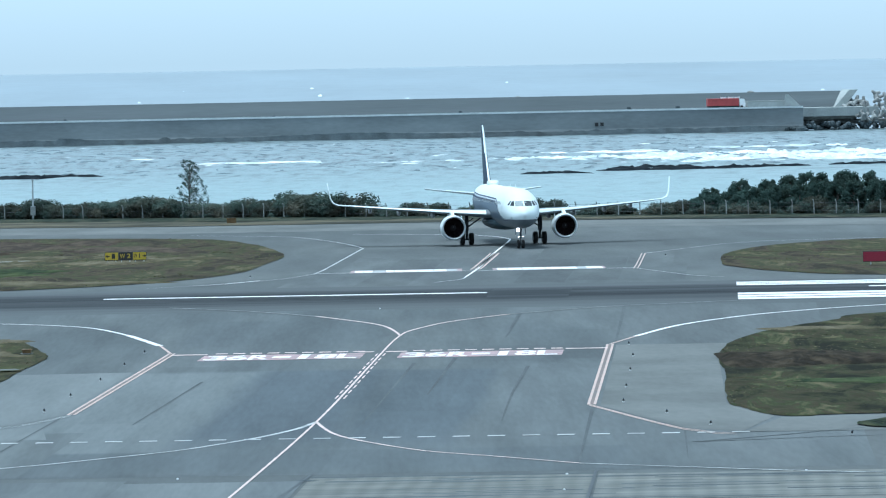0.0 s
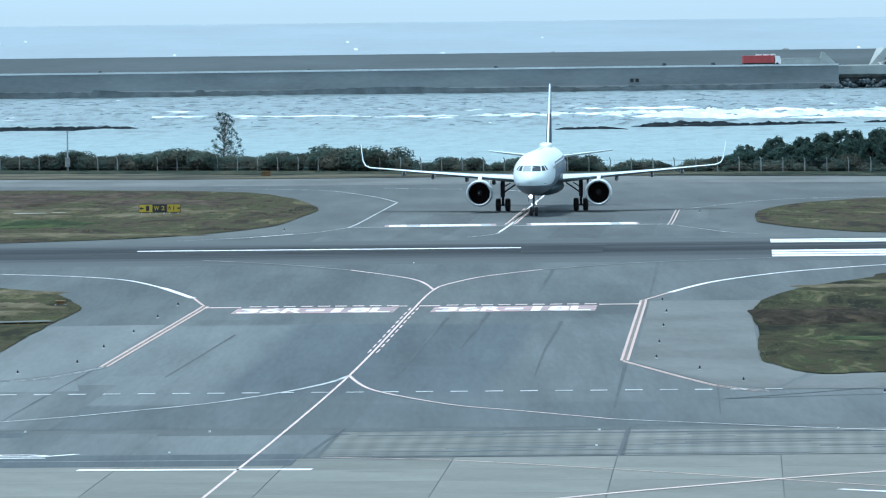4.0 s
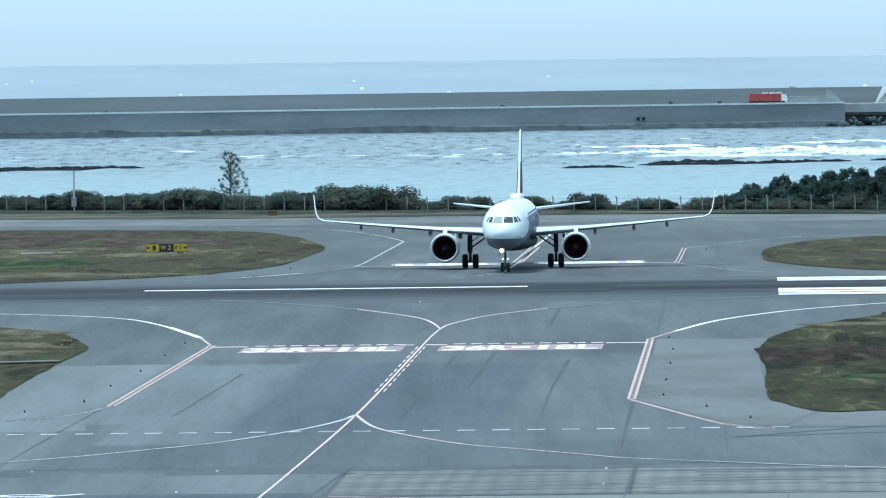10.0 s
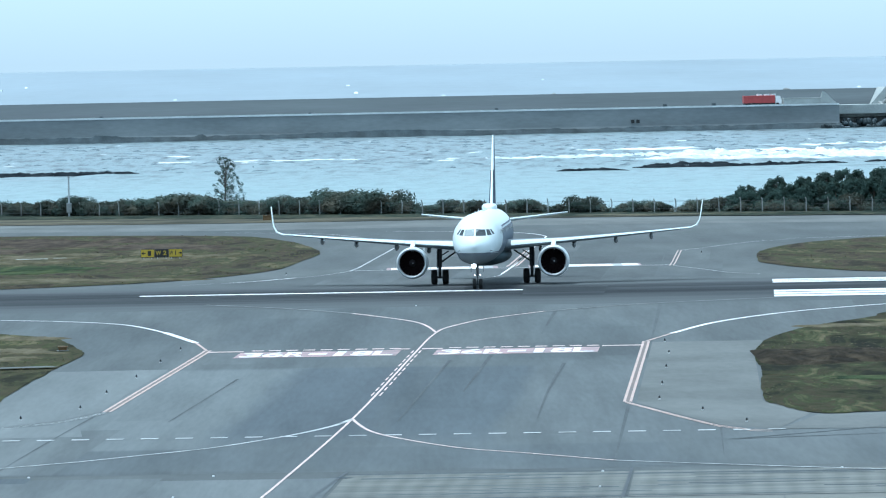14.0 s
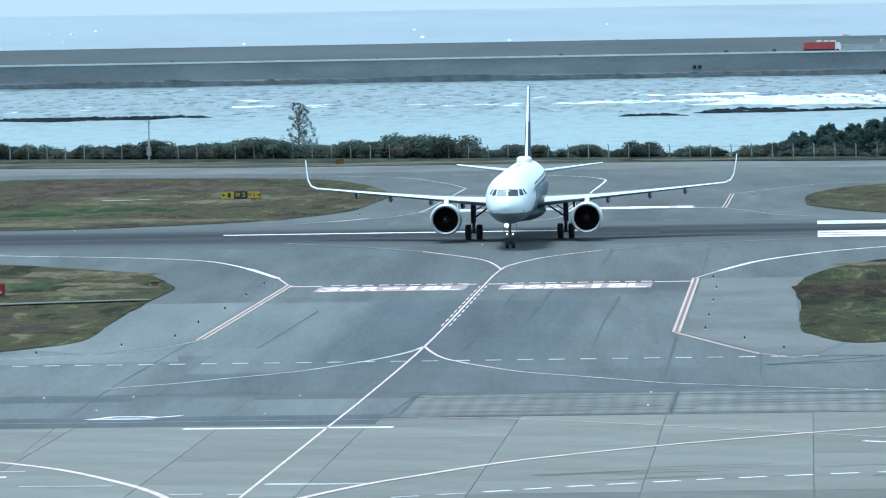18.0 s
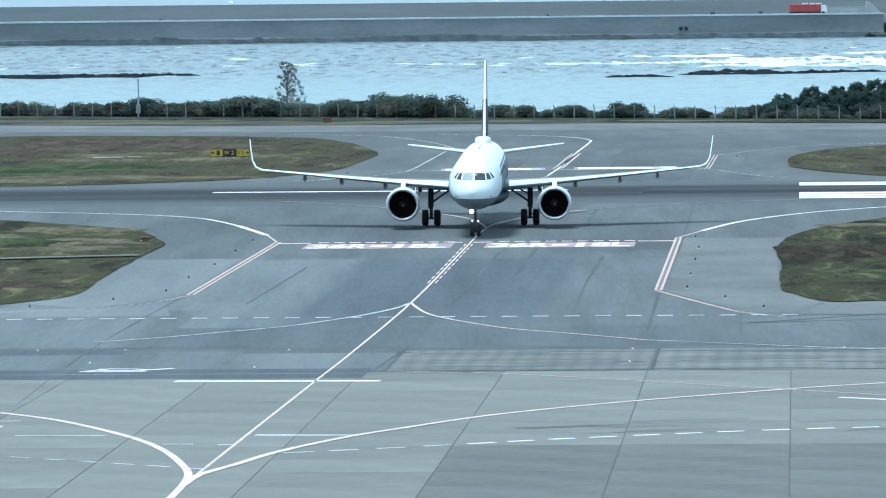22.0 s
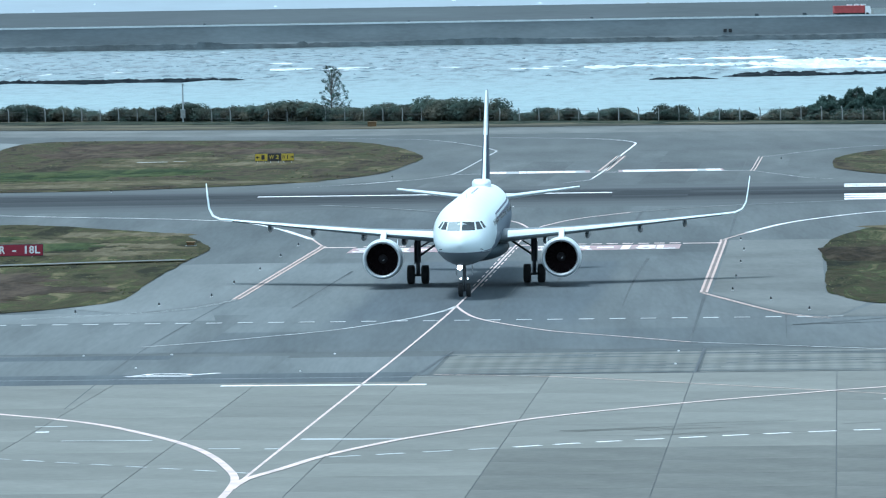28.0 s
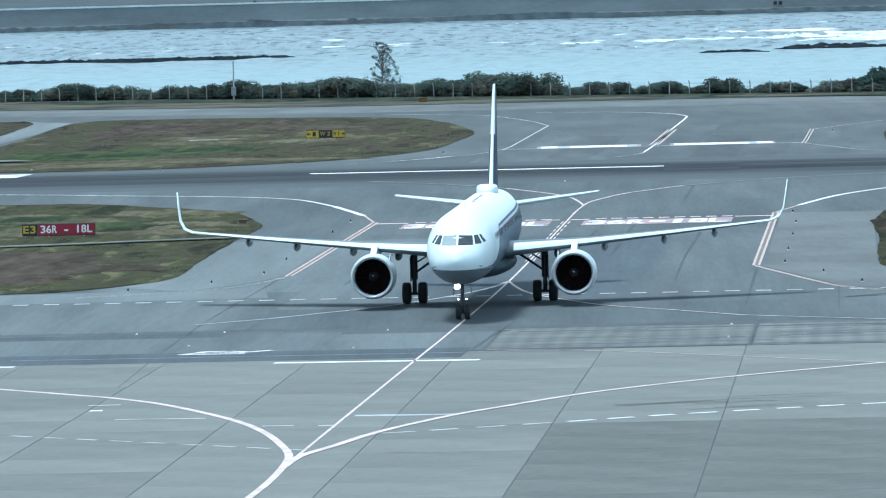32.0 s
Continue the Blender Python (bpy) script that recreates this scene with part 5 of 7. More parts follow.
def build_shrubs():
    kinds = []
    for k in range(6):
        rng = random.Random(30 + k)
        lobes = [(rng.uniform(-1.1, 1.1), rng.uniform(-0.8, 0.8), rng.uniform(0.5, 1.25), rng.uniform(0.55, 0.9)) for i in range(7)]
        t = empty("shrub")
        bm = bmesh.new()
        for i in range(5):
            lx, ly, lz, lr = lobes[i]
            tube(bm, (lx * 0.15, ly * 0.15, -0.3), (lx * 0.8, ly * 0.8, lz), 0.05, 0.015, n=6)
        part("stems", bm, BARK, t)
        v, f = leaf_cloud(lobes, 3600, 0.088, 40 + k)
        raw("crown", v, f, LEAF, t)
        tagged(t, ("grey-green coastal shrub behind the fence", "rounded dull green shrub behind the fence", "straggly olive shrub behind the fence")[k % 3], "shrub", group="shrubs behind the fence")
        kinds.append(t)
    rng = random.Random(8)
    used = set()

    def top(x):
        """Height of the hedge along the shore."""
        if x < -6:
            return 2.9 + 0.35 * math.sin(x * 0.35) + 0.25 * math.sin(x * 0.9 + 1) + (0.3 if -10 < x < -6 else 0) - (0.7 if x < -48 else 0)
        return 1.75 + 0.5 * math.sin(x * 0.8) + 0.25 * math.sin(x * 2.3)
    x = -92.0
    while x < 95:
        h = top(x)
        gap = 12 < x < 33 and math.sin(x * 1.7) < -0.85
        if not gap or rng.random() < 0.5:
            for row in range(2):
                i = rng.randrange(6)
                k = kinds[i]
                sc = h / 2.15 * rng.uniform(0.72, 1.2)
                xx = x + rng.uniform(-0.6, 0.6)
                y = shore(xx) + 2.2 + row * 2.4 + rng.uniform(-0.4, 0.4)
                m = pose(xx, y, -0.85 - row * 0.1, 0, 0, rng.uniform(0, 360)) @ Matrix.Diagonal((sc * 1.25, sc * 1.25, sc, 1))
                if i not in used:
                    used.add(i)
                    k.matrix_basis = m
                else:
                    c = copy_thing(k, m)
                    c.matrix_basis = m
        x += rng.uniform(1.15, 1.6)
    # low undergrowth along the foot of the fence
    lobes = []
    for k in range(520):
        x = rng.uniform(-95, 97)
        low = rng.random() < 0.4
        lobes.append((x, shore(x) + (rng.uniform(-5, 0) if low else rng.uniform(0.4, 2.2)), rng.uniform(-0.95, -0.75) if low else rng.uniform(-0.75, -0.15), rng.uniform(0.25, 0.45) if low else rng.uniform(0.45, 0.9)))
    v, f = leaf_cloud(lobes, 42000, 0.1, 61)
    u = raw("undergrowth", v, f, LEAF)
    tagged(u, "low tangled undergrowth along the fence", "undergrowth", kind="stuff")


build_shrubs()


def tree(x, y, z, height, spread, seed, material, label, count, size, trunk=0.16, lean=0.0, lobes=None, low=0.28, cone=False):
    t = empty("tree", pose(x, y, z))
    rng = random.Random(seed)
    bm = bmesh.new()
    tube(bm, (0, 0, -0.4), (lean * 0.5, 0, height * 0.5), trunk, trunk * 0.6, n=9)
    tube(bm, (lean * 0.5, 0, height * 0.48), (lean, 0, height * 0.92), trunk * 0.6, trunk * 0.15, n=8)
    part("trunk", bm, BARK, t, "grey trunk")
    L = []
    bm = bmesh.new()
    for i in range(lobes or 14):
        s = ((i + 0.5) / (lobes or 14)) ** (1.3 if cone else 1.0)
        hz = height * (low + (0.98 - low) * s)
        a = rng.uniform(0, 2 * math.pi)
        r = spread * (0.35 + 0.65 * math.sin(math.pi * min(1, s * 0.85 + 0.12))) * rng.uniform(0.4, 0.9)
        if cone:
            r = spread * (1.15 - 0.8 * s) * rng.uniform(0.35, 1.1)
        c = (lean * hz / height + math.cos(a) * r, math.sin(a) * r, hz)
        tube(bm, (lean * hz / height, 0, hz * (0.78 if cone else 0.85)), c, trunk * 0.25, 0.015, n=5)
        L.append((*c, spread * rng.uniform(0.25, 0.45) * ((0.42 - 0.15 * s) if cone else 0.75)))
    part("limbs", bm, BARK, t)
    v, f = leaf_cloud(L, count, size, seed + 100, 0.9, 0.2 if cone else 0.55)
    raw("crown", v, f, material, t)
    return tagged(t, label, "tree")


def build_trees():
    tree(-27.2, 908, -0.9, 7.4, 2.5, 1, DARKLEAF, "sparse upright casuarina tree behind the shrubs", 5200, 0.1, 0.1, 0.15, lobes=130, low=0.14, cone=True)
    rng = random.Random(77)
    x = 36.0
    while x < 96:
        h = 2.3 + 2.6 * (1 - math.exp((36 - x) / 6)) + rng.uniform(-0.45, 0.35)
        for row in range(2):
            xx = x + rng.uniform(-0.9, 0.9)
            tree(xx, shore(xx) + 4.5 + row * 4 + rng.uniform(-0.8, 0.8), -0.9, h * (1 if row else 0.8), 1.9, rng.randrange(999), DARKLEAF, "dark dense coastal tree behind the fence", 4200, 0.13, 0.13, lobes=40, low=0.08)["group"] = "dark trees behind the fence"
        x += rng.uniform(1.5, 2.1)


build_trees()


def build_pole():
    t = empty("mast", pose(-46.5, 899, -0.7))
    bm = bmesh.new()
    tube(bm, (0, 0, -0.2), (0, 0, 5.0), 0.12, 0.09, n=12)
    part("pole", bm, GALV, t, "grey steel pole")
    bm = bmesh.new()
    box(bm, -0.32, 0.32, -0.35, -0.1, 0.6, 1.7)
    bevelled(bm, 0.04, 1)
    c = part("cabinet", bm, POSTC, t, "pale control cabinet")
    bm = bmesh.new()
    box(bm, -0.34, 0.34, -0.4, -0.08, 1.7, 1.76)
    part("lid", bm, GALV, c)
    bm = bmesh.new()
    box(bm, -0.13, 0.13, -0.13, 0.13, 4.9, 5.15)
    part("head", bm, GALV, t)
    tagged(t, "slim grey mast with a pale cabinet by the fence", "mast")


build_pole()

# ---- sea ----
SEA = -4.5


def water_material():
    m = bpy.data.materials.new("sea water")
    m.use_nodes = True
    n, l = m.node_tree.nodes, m.node_tree.links
    b = n["Principled BSDF"]
    b.inputs["Roughness"].default_value, b.inputs["IOR"].default_value = 0.3, 1.33
    b.inputs["Specular IOR Level"].default_value = 0.33
    tc = n.new("ShaderNodeTexCoord")
    sep = n.new("ShaderNodeSeparateXYZ")
    l.new(tc.outputs["Object"], sep.inputs[0])
    # shallow lagoon near the shore, deeper water beyond
    dep = n.new("ShaderNodeMapRange")
    dep.inputs["From Min"].default_value, dep.inputs["From Max"].default_value = 1250, 1600
    l.new(sep.outputs["Y"], dep.inputs["Value"])
    mix = n.new("ShaderNodeMix")
    mix.data_type = "RGBA"
    mix.inputs["A"].default_value, mix.inputs["B"].default_value = (0.188, 0.258, 0.264, 1), (0.162, 0.207, 0.22, 1)
    l.new(dep.outputs["Result"], mix.inputs["Factor"])
    # wind-ruffled streaks: bright and dark reflections of the ripples, painted into the base colour
    ms = n.new("ShaderNodeMapping")
    ms.inputs["Scale"].default_value = (0.26, 0.055, 0)
    l.new(tc.outputs["Object"], ms.inputs["Vector"])
    st = n.new("ShaderNodeTexNoise")
    st.inputs["Scale"].default_value, st.inputs["Detail"].default_value = 1.0, 9
    st.inputs["Roughness"].default_value = 0.65
    l.new(ms.outputs["Vector"], st.inputs["Vector"])
    sr = n.new("ShaderNodeMapRange")
    sr.inputs["From Min"].default_value, sr.inputs["From Max"].default_value = 0.48, 0.6
    sr.inputs["To Min"].default_value, sr.inputs["To Max"].default_value = 0.0, 1.0
    l.new(st.outputs["Fac"], sr.inputs["Value"])
    calm = n.new("ShaderNodeMapRange")      # smooth inside the reef, rough outside
    calm.inputs["From Min"].default_value, calm.inputs["From Max"].default_value = 1330, 1560
    calm.inputs["To Min"].default_value, calm.inputs["To Max"].default_value = 0.26, 0.9
    l.new(sep.outputs["Y"], calm.inputs["Value"])
    sw = n.new("ShaderNodeMath")
    sw.operation = "MULTIPLY"
    l.new(sr.outputs["Result"], sw.inputs[0])
    l.new(calm.outputs["Result"], sw.inputs[1])
    sd = n.new("ShaderNodeMath")
    sd.operation = "SUBTRACT"
    sd.inputs[0].default_value = 1.2
    l.new(sw.outputs[0], sd.inputs[1])
    ruffle = n.new("ShaderNodeVectorMath")
    ruffle.operation = "SCALE"
    l.new(mix.outputs["Result"], ruffle.inputs[0])
    l.new(sd.outputs[0], ruffle.inputs["Scale"])
    # foam on the crests
    mp = n.new("ShaderNodeMapping")
    mp.inputs["Scale"].default_value = (0.16, 0.05, 0)
    l.new(tc.outputs["Object"], mp.inputs["Vector"])
    tx = n.new("ShaderNodeTexNoise")
    tx.inputs["Scale"].default_value, tx.inputs["Detail"].default_value = 1.0, 8
    l.new(mp.outputs["Vector"], tx.inputs["Vector"])
    hz = n.new("ShaderNodeMath")
    hz.operation = "MULTIPLY_ADD"
    l.new(tx.outputs["Fac"], hz.inputs[0])
    hz.inputs[1].default_value = 1.1
    l.new(sep.outputs["Z"], hz.inputs[2])
    fm = n.new("ShaderNodeMapRange")
    fm.inputs["From Min"].default_value, fm.inputs["From Max"].default_value = SEA + 1.16, SEA + 1.32
    l.new(hz.outputs[0], fm.inputs["Value"])
    foam = n.new("ShaderNodeBsdfDiffuse")
    foam.inputs["Color"].default_value = (0.8, 0.83, 0.85, 1)
    sh = n.new("ShaderNodeMixShader")
    l.new(ruffle.outputs["Vector"], b.inputs["Base Color"])
    w1 = n.new("ShaderNodeTexNoise")
    w1.inputs["Scale"].default_value, w1.inputs["Detail"].default_value = 1.0, 6
    mw = n.new("ShaderNodeMapping")
    mw.inputs["Scale"].default_value = (0.22, 0.045, 0)
    l.new(tc.outputs["Object"], mw.inputs["Vector"])
    l.new(mw.outputs["Vector"], w1.inputs["Vector"])
    bn = n.new("ShaderNodeBump")
    bn.inputs["Strength"].default_value, bn.inputs["Distance"].default_value = 1.0, 2.4
    l.new(w1.outputs["Fac"], bn.inputs["Height"])
    l.new(bn.outputs["Normal"], b.inputs["Normal"])
    l.new(fm.outputs["Result"], sh.inputs["Fac"])
    l.new(b.outputs["BSDF"], sh.inputs[1])
    l.new(foam.outputs["BSDF"], sh.inputs[2])
    l.new(sh.outputs["Shader"], n["Material Output"].inputs["Surface"])
    return m


WATER = water_material()
FOAM = mat("white surf foam", (0.68, 0.73, 0.75), 0.8, vary=0.2, scale=0.5, second=(0.5, 0.57, 0.6), mixscale=0.15, mixstretch=(1, 0.3, 1), bump=0.1, bump_scale=1.2)


def wave_height(x, y):
    """Choppy water: low in the lagoon, higher outside the reef."""
    far = min(1.0, max(0.0, (y - 1380) / 150)) * min(1.0, max(0.15, (1900 - y) / 200))
    surf = max(0.0, 1 - abs(y - 1600) / 150) * min(1.0, max(0.0, (x - 0) / 60))
    amp = 0.24 + 0.5 * far + 0.35 * surf
    a = noise.noise(Vector((x * 0.035, y * 0.02, 0.3)))
    b = noise.noise(Vector((x * 0.11, y * 0.05, 5.1)))
    c = noise.noise(Vector((x * 0.25, y * 0.12, 8.8)))
    r = 1 - abs(noise.noise(Vector((x * 0.028, y * 0.024, 2.2)))) * 2.2
    return SEA + amp * (0.7 * a + 0.55 * b + 0.5 * c + 0.4 * r * far)


def build_sea():
    xs = np.concatenate((np.linspace(-420, -150, 16)[:-1], np.linspace(-150, 170, 150), np.linspace(170, 460, 16)[1:]))
    ys = np.concatenate((np.linspace(880, 1150, 40)[:-1], np.linspace(1150, 2100, 330)))
    verts = [(x, y, wave_height(x, y)) for y in ys for x in xs]
    w = len(xs)
    faces = [(j * w + i, j * w + i + 1, (j + 1) * w + i + 1, (j + 1) * w + i) for j in range(len(ys) - 1) for i in range(w - 1)]
    s = raw("lagoon_water", verts, faces, WATER, None, True)
    tagged(s, "choppy pale turquoise lagoon with white foam", "water", kind="structure")
    # the open sea, out to the horizon
    xs = np.linspace(-700, 800, 110)
    ys = np.linspace(2095, 4940, 120)
    verts = [(x, y, -5.0 + (y - 2095) / 2845 * 17.8 + min(1.0, (4940 - y) / 1500) * (0.9 * noise.noise(Vector((x * 0.012, y * 0.01, 4))) + 0.7 * noise.noise(Vector((x * 0.05, y * 0.02, 7))))) for y in ys for x in xs]
    w = len(xs)
    faces = [(j * w + i, j * w + i + 1, (j + 1) * w + i + 1, (j + 1) * w + i) for j in range(len(ys) - 1) for i in range(w - 1)]
    s = raw("open_sea", verts, faces, OPENSEA, None, True)
    tagged(s, "grey-blue open sea to the horizon", "water", kind="structure")
    # whitecaps on the open sea
    rng = random.Random(9)
    verts, faces = [], []
    for k in range(60):
        y = 2180 + 2000 * rng.random() ** 2.2
        x = rng.uniform(-260, 320)
        z = -5.0 + (y - 2095) / 2845 * 17.8 + 0.15
        L, h = rng.uniform(0.2, 0.9) * y / 2600, rng.uniform(0.3, 0.55)
        n = len(verts)
        verts += [(x - L, y - 4, z - 0.6), (x + L, y - 4, z - 0.6), (x + L * 0.7, y + 1, z + h * 0.8), (x - L * 0.1, y + 1, z + h), (x - L * 0.8, y + 1, z + h * 0.5), (x - L, y + 6, z - 0.5), (x + L, y + 6, z - 0.5)]
        faces += [(n, n + 1, n + 2, n + 3, n + 4), (n + 4, n + 3, n + 2, n + 6, n + 5)]
    c = raw("whitecaps", verts, faces, FOAM, None)
    tagged(c, "scattered white wave crests on the open sea", "foam", kind="stuff")


OPENSEA = mat("open sea", (0.195, 0.236, 0.266), 0.3, vary=0.22, scale=0.02, stretch=(0.5, 0.08, 1), spec=0.5, bump=0.5, bump_scale=0.25)
build_sea()


def build_wavelets():
    """Short steep wavelets outside the reef, a few with white tops; their faces' dim reflection is in the colour."""
    rng = random.Random(44)
    for name, count, material, lab in (("wavelets", 520, DIMWAVE, "short dark wavelets on the choppy lagoon"), ("wavelet_foam", 10, FOAM, "thin white crests on the choppy lagoon")):
        verts, faces = [], []
        for k in range(count):
            y = rng.choice((rng.uniform(1455, 1700), rng.uniform(1560, 1960), rng.uniform(1700, 1960)))
            x = rng.uniform(-150, 175)
            L, H = rng.uniform(0.3, 1.7) ** 1.3, rng.uniform(0.07, 0.26) * (1.0 if name == "wavelets" else 0.6)
            z, sd = wave_height(x, y) + 0.05, rng.uniform(0, 99)
            o, n = len(verts), 7
            for i in range(n + 1):
                s = i / n
                h = H * math.sin(math.pi * s) ** 0.8 * (1 + 0.8 * noise.noise(Vector((i * 0.9, sd, 0))))
                bow = 1.5 * noise.noise(Vector((s * 2, sd, 3)))
                u = x - L + 2 * L * s
                verts += [(u, y + bow - 0.5, z - 0.3), (u, y + bow, z + h), (u, y + bow + 2.5, z - 0.3)]
            for i in range(n):
                a, b = o + 3 * i, o + 3 * i + 3
                faces += [(a, b, b + 1, a + 1), (a + 1, b + 1, b + 2, a + 2)]
        w = raw(name, verts, faces, material, None, True)
        tagged(w, lab, "waves", kind="stuff")


# darker than the lagoon, standing for the weaker reflection of steep faces
DIMWAVE = mat("wave face with dim reflection", (0.14, 0.18, 0.2), 0.35, vary=0.2, scale=0.3, spec=0.3)
build_wavelets()
breakers = []


def build_breakers():
    """Lines of surf rolling over the reef, each cut into rigid lengths with a ragged foaming crest."""
    rng = random.Random(15)
    lines = [(66, 180, 1512, 0.7), (52, 180, 1532, 0.9), (38, 180, 1552, 1.1), (12, 180, 1572, 1.0), (30, 180, 1592, 1.1), (64, 180, 1614, 0.9), (96, 180, 1640, 0.9), (112, 160, 1672, 0.8),
             (-24, 60, 1586, 0.45), (-40, 14, 1604, 0.3), (-66, -20, 1622, 0.16), (70, 140, 1745, 0.35)]
    for x0, x1, yl, H in lines:
        x, sd = x0, rng.uniform(0, 99)
        while x < x1:
            L = rng.uniform(9, 17)
            if rng.random() > (0.1 if x > 40 else 0.3):
                bm, rings = bmesh.new(), []
                n = int(2 * L / 0.45)
                for i in range(n + 1):
                    u = -L + 2 * L * i / n
                    gx = x + L + u
                    e = max(0.0, math.sin(math.pi * i / n)) ** 0.5 * min(1.0, 0.25 + (gx - x0) / 40)
                    big = noise.noise(Vector((gx * 0.06, sd, 0)))
                    fine = noise.noise(Vector((gx * 0.33, sd, 1)))
                    spray = noise.noise(Vector((gx * 1.3, sd, 2)))
                    h = 1.7 * H * e * max(0.0, 0.46 + 0.6 * big + 0.5 * fine + 0.5 * spray) - 0.08
                    bow = 9 * noise.noise(Vector((gx * 0.03, sd, 4))) + 1.5 * fine
                    w = 2.0 + 5 * e * max(0.1, 0.6 + big)
                    rings.append([(u, bow - w * 1.6, -0.4), (u, bow - w * 0.6, h * 0.45), (u, bow, h), (u, bow + w * 0.3, h * 0.4), (u, bow + w, -0.4)])
                loft(bm, rings, closed=False)
                t = part("breaking_wave", bm, FOAM, None, smooth=True)
                y = yl - 0.1 * x + rng.uniform(-3, 3)
                t.matrix_basis = pose(x + L, y, SEA + 0.1)
                tagged(t, "white foaming wave crest on the reef", "wave", group="breaking waves")
                breakers.append((t, x + L, y))
            x += L * rng.uniform(1.2, 1.9)


build_breakers()


def build_surf():
    """A field of churned foam over the outer reef; only its lumps stand above the water."""
    xs, ys = np.linspace(8, 175, 240), np.linspace(1500, 1668, 70)
    verts = []
    for y in ys:
        for x in xs:
            e = min(1, max(0, (x - 8) / 45)) * min(1, (y - 1500) / 30, (1668 - y) / 50)
            c = math.exp(-((y - 1570 + 0.2 * x) / 30) ** 2)
            n1 = noise.noise(Vector((x * 0.05, y * 0.03, 1.7)))
            n2 = noise.noise(Vector((x * 0.16, y * 0.09, 6.2)))
            n3 = noise.noise(Vector((x * 0.5, y * 0.2, 3.3)))
            verts.append((x, y, SEA - 0.75 + e * (0.25 + 0.95 * c + 0.6 * n1 + 0.6 * n2 + 0.6 * n3)))
    w = len(xs)
    faces = [(j * w + i, j * w + i + 1, (j + 1) * w + i + 1, (j + 1) * w + i) for j in range(len(ys) - 1) for i in range(w - 1)]
    f = raw("surf_foam", verts, faces, FOAM, None, True)
    tagged(f, "churned white foam over the outer reef", "foam", kind="stuff")


build_surf()


def build_reefs():
    rng = random.Random(2)
    for x0, x1, y, lab in ((-165, -61, 1471, 0), (22.8, 37.6, 1401, 0), (39, 66, 1428, 0), (42, 62, 1452, 0), (62, 84, 1436, 0), (86, 104, 1446, 0)):
        n = int((x1 - x0) / 0.6)
        bm = bmesh.new()
        rings = []
        for i in range(n + 1):
            x = x0 + (x1 - x0) * i / n
            e = min(1, i / 4, (n - i) / 7 + 0.02)
            h = e * ((0.6 if x0 < 0 else 0.56) + 0.3 * noise.noise(Vector((x * 0.35, y, 0))) + 0.4 * noise.noise(Vector((x * 1.1, y, 0)))) - 0.04
            yy = y + 6 * noise.noise(Vector((x * 0.08, y, 3)))
            rings.append([(x, yy - 5, SEA - 0.5), (x, yy - 3, SEA + h * 0.8), (x, yy, SEA + h), (x, yy + 5, SEA + h * 0.6), (x, yy + 10, SEA - 0.5)])
        loft(bm, rings, closed=False)
        t = part("reef", bm, ROCK, None)
        tagged(t, "low dark reef rock just above the water", "reef", group="reef rocks")


build_reefs()

# ---- seawall ----
WALL_A, WALL_B = Vector((-260.0, 2012.0)), Vector((118.0, 2078.0))


def on_wall(s, back=0.0):
    d = (WALL_B - WALL_A).normalized()
    p = WALL_A + d * s
    return p + Vector((-d.y, d.x)) * back


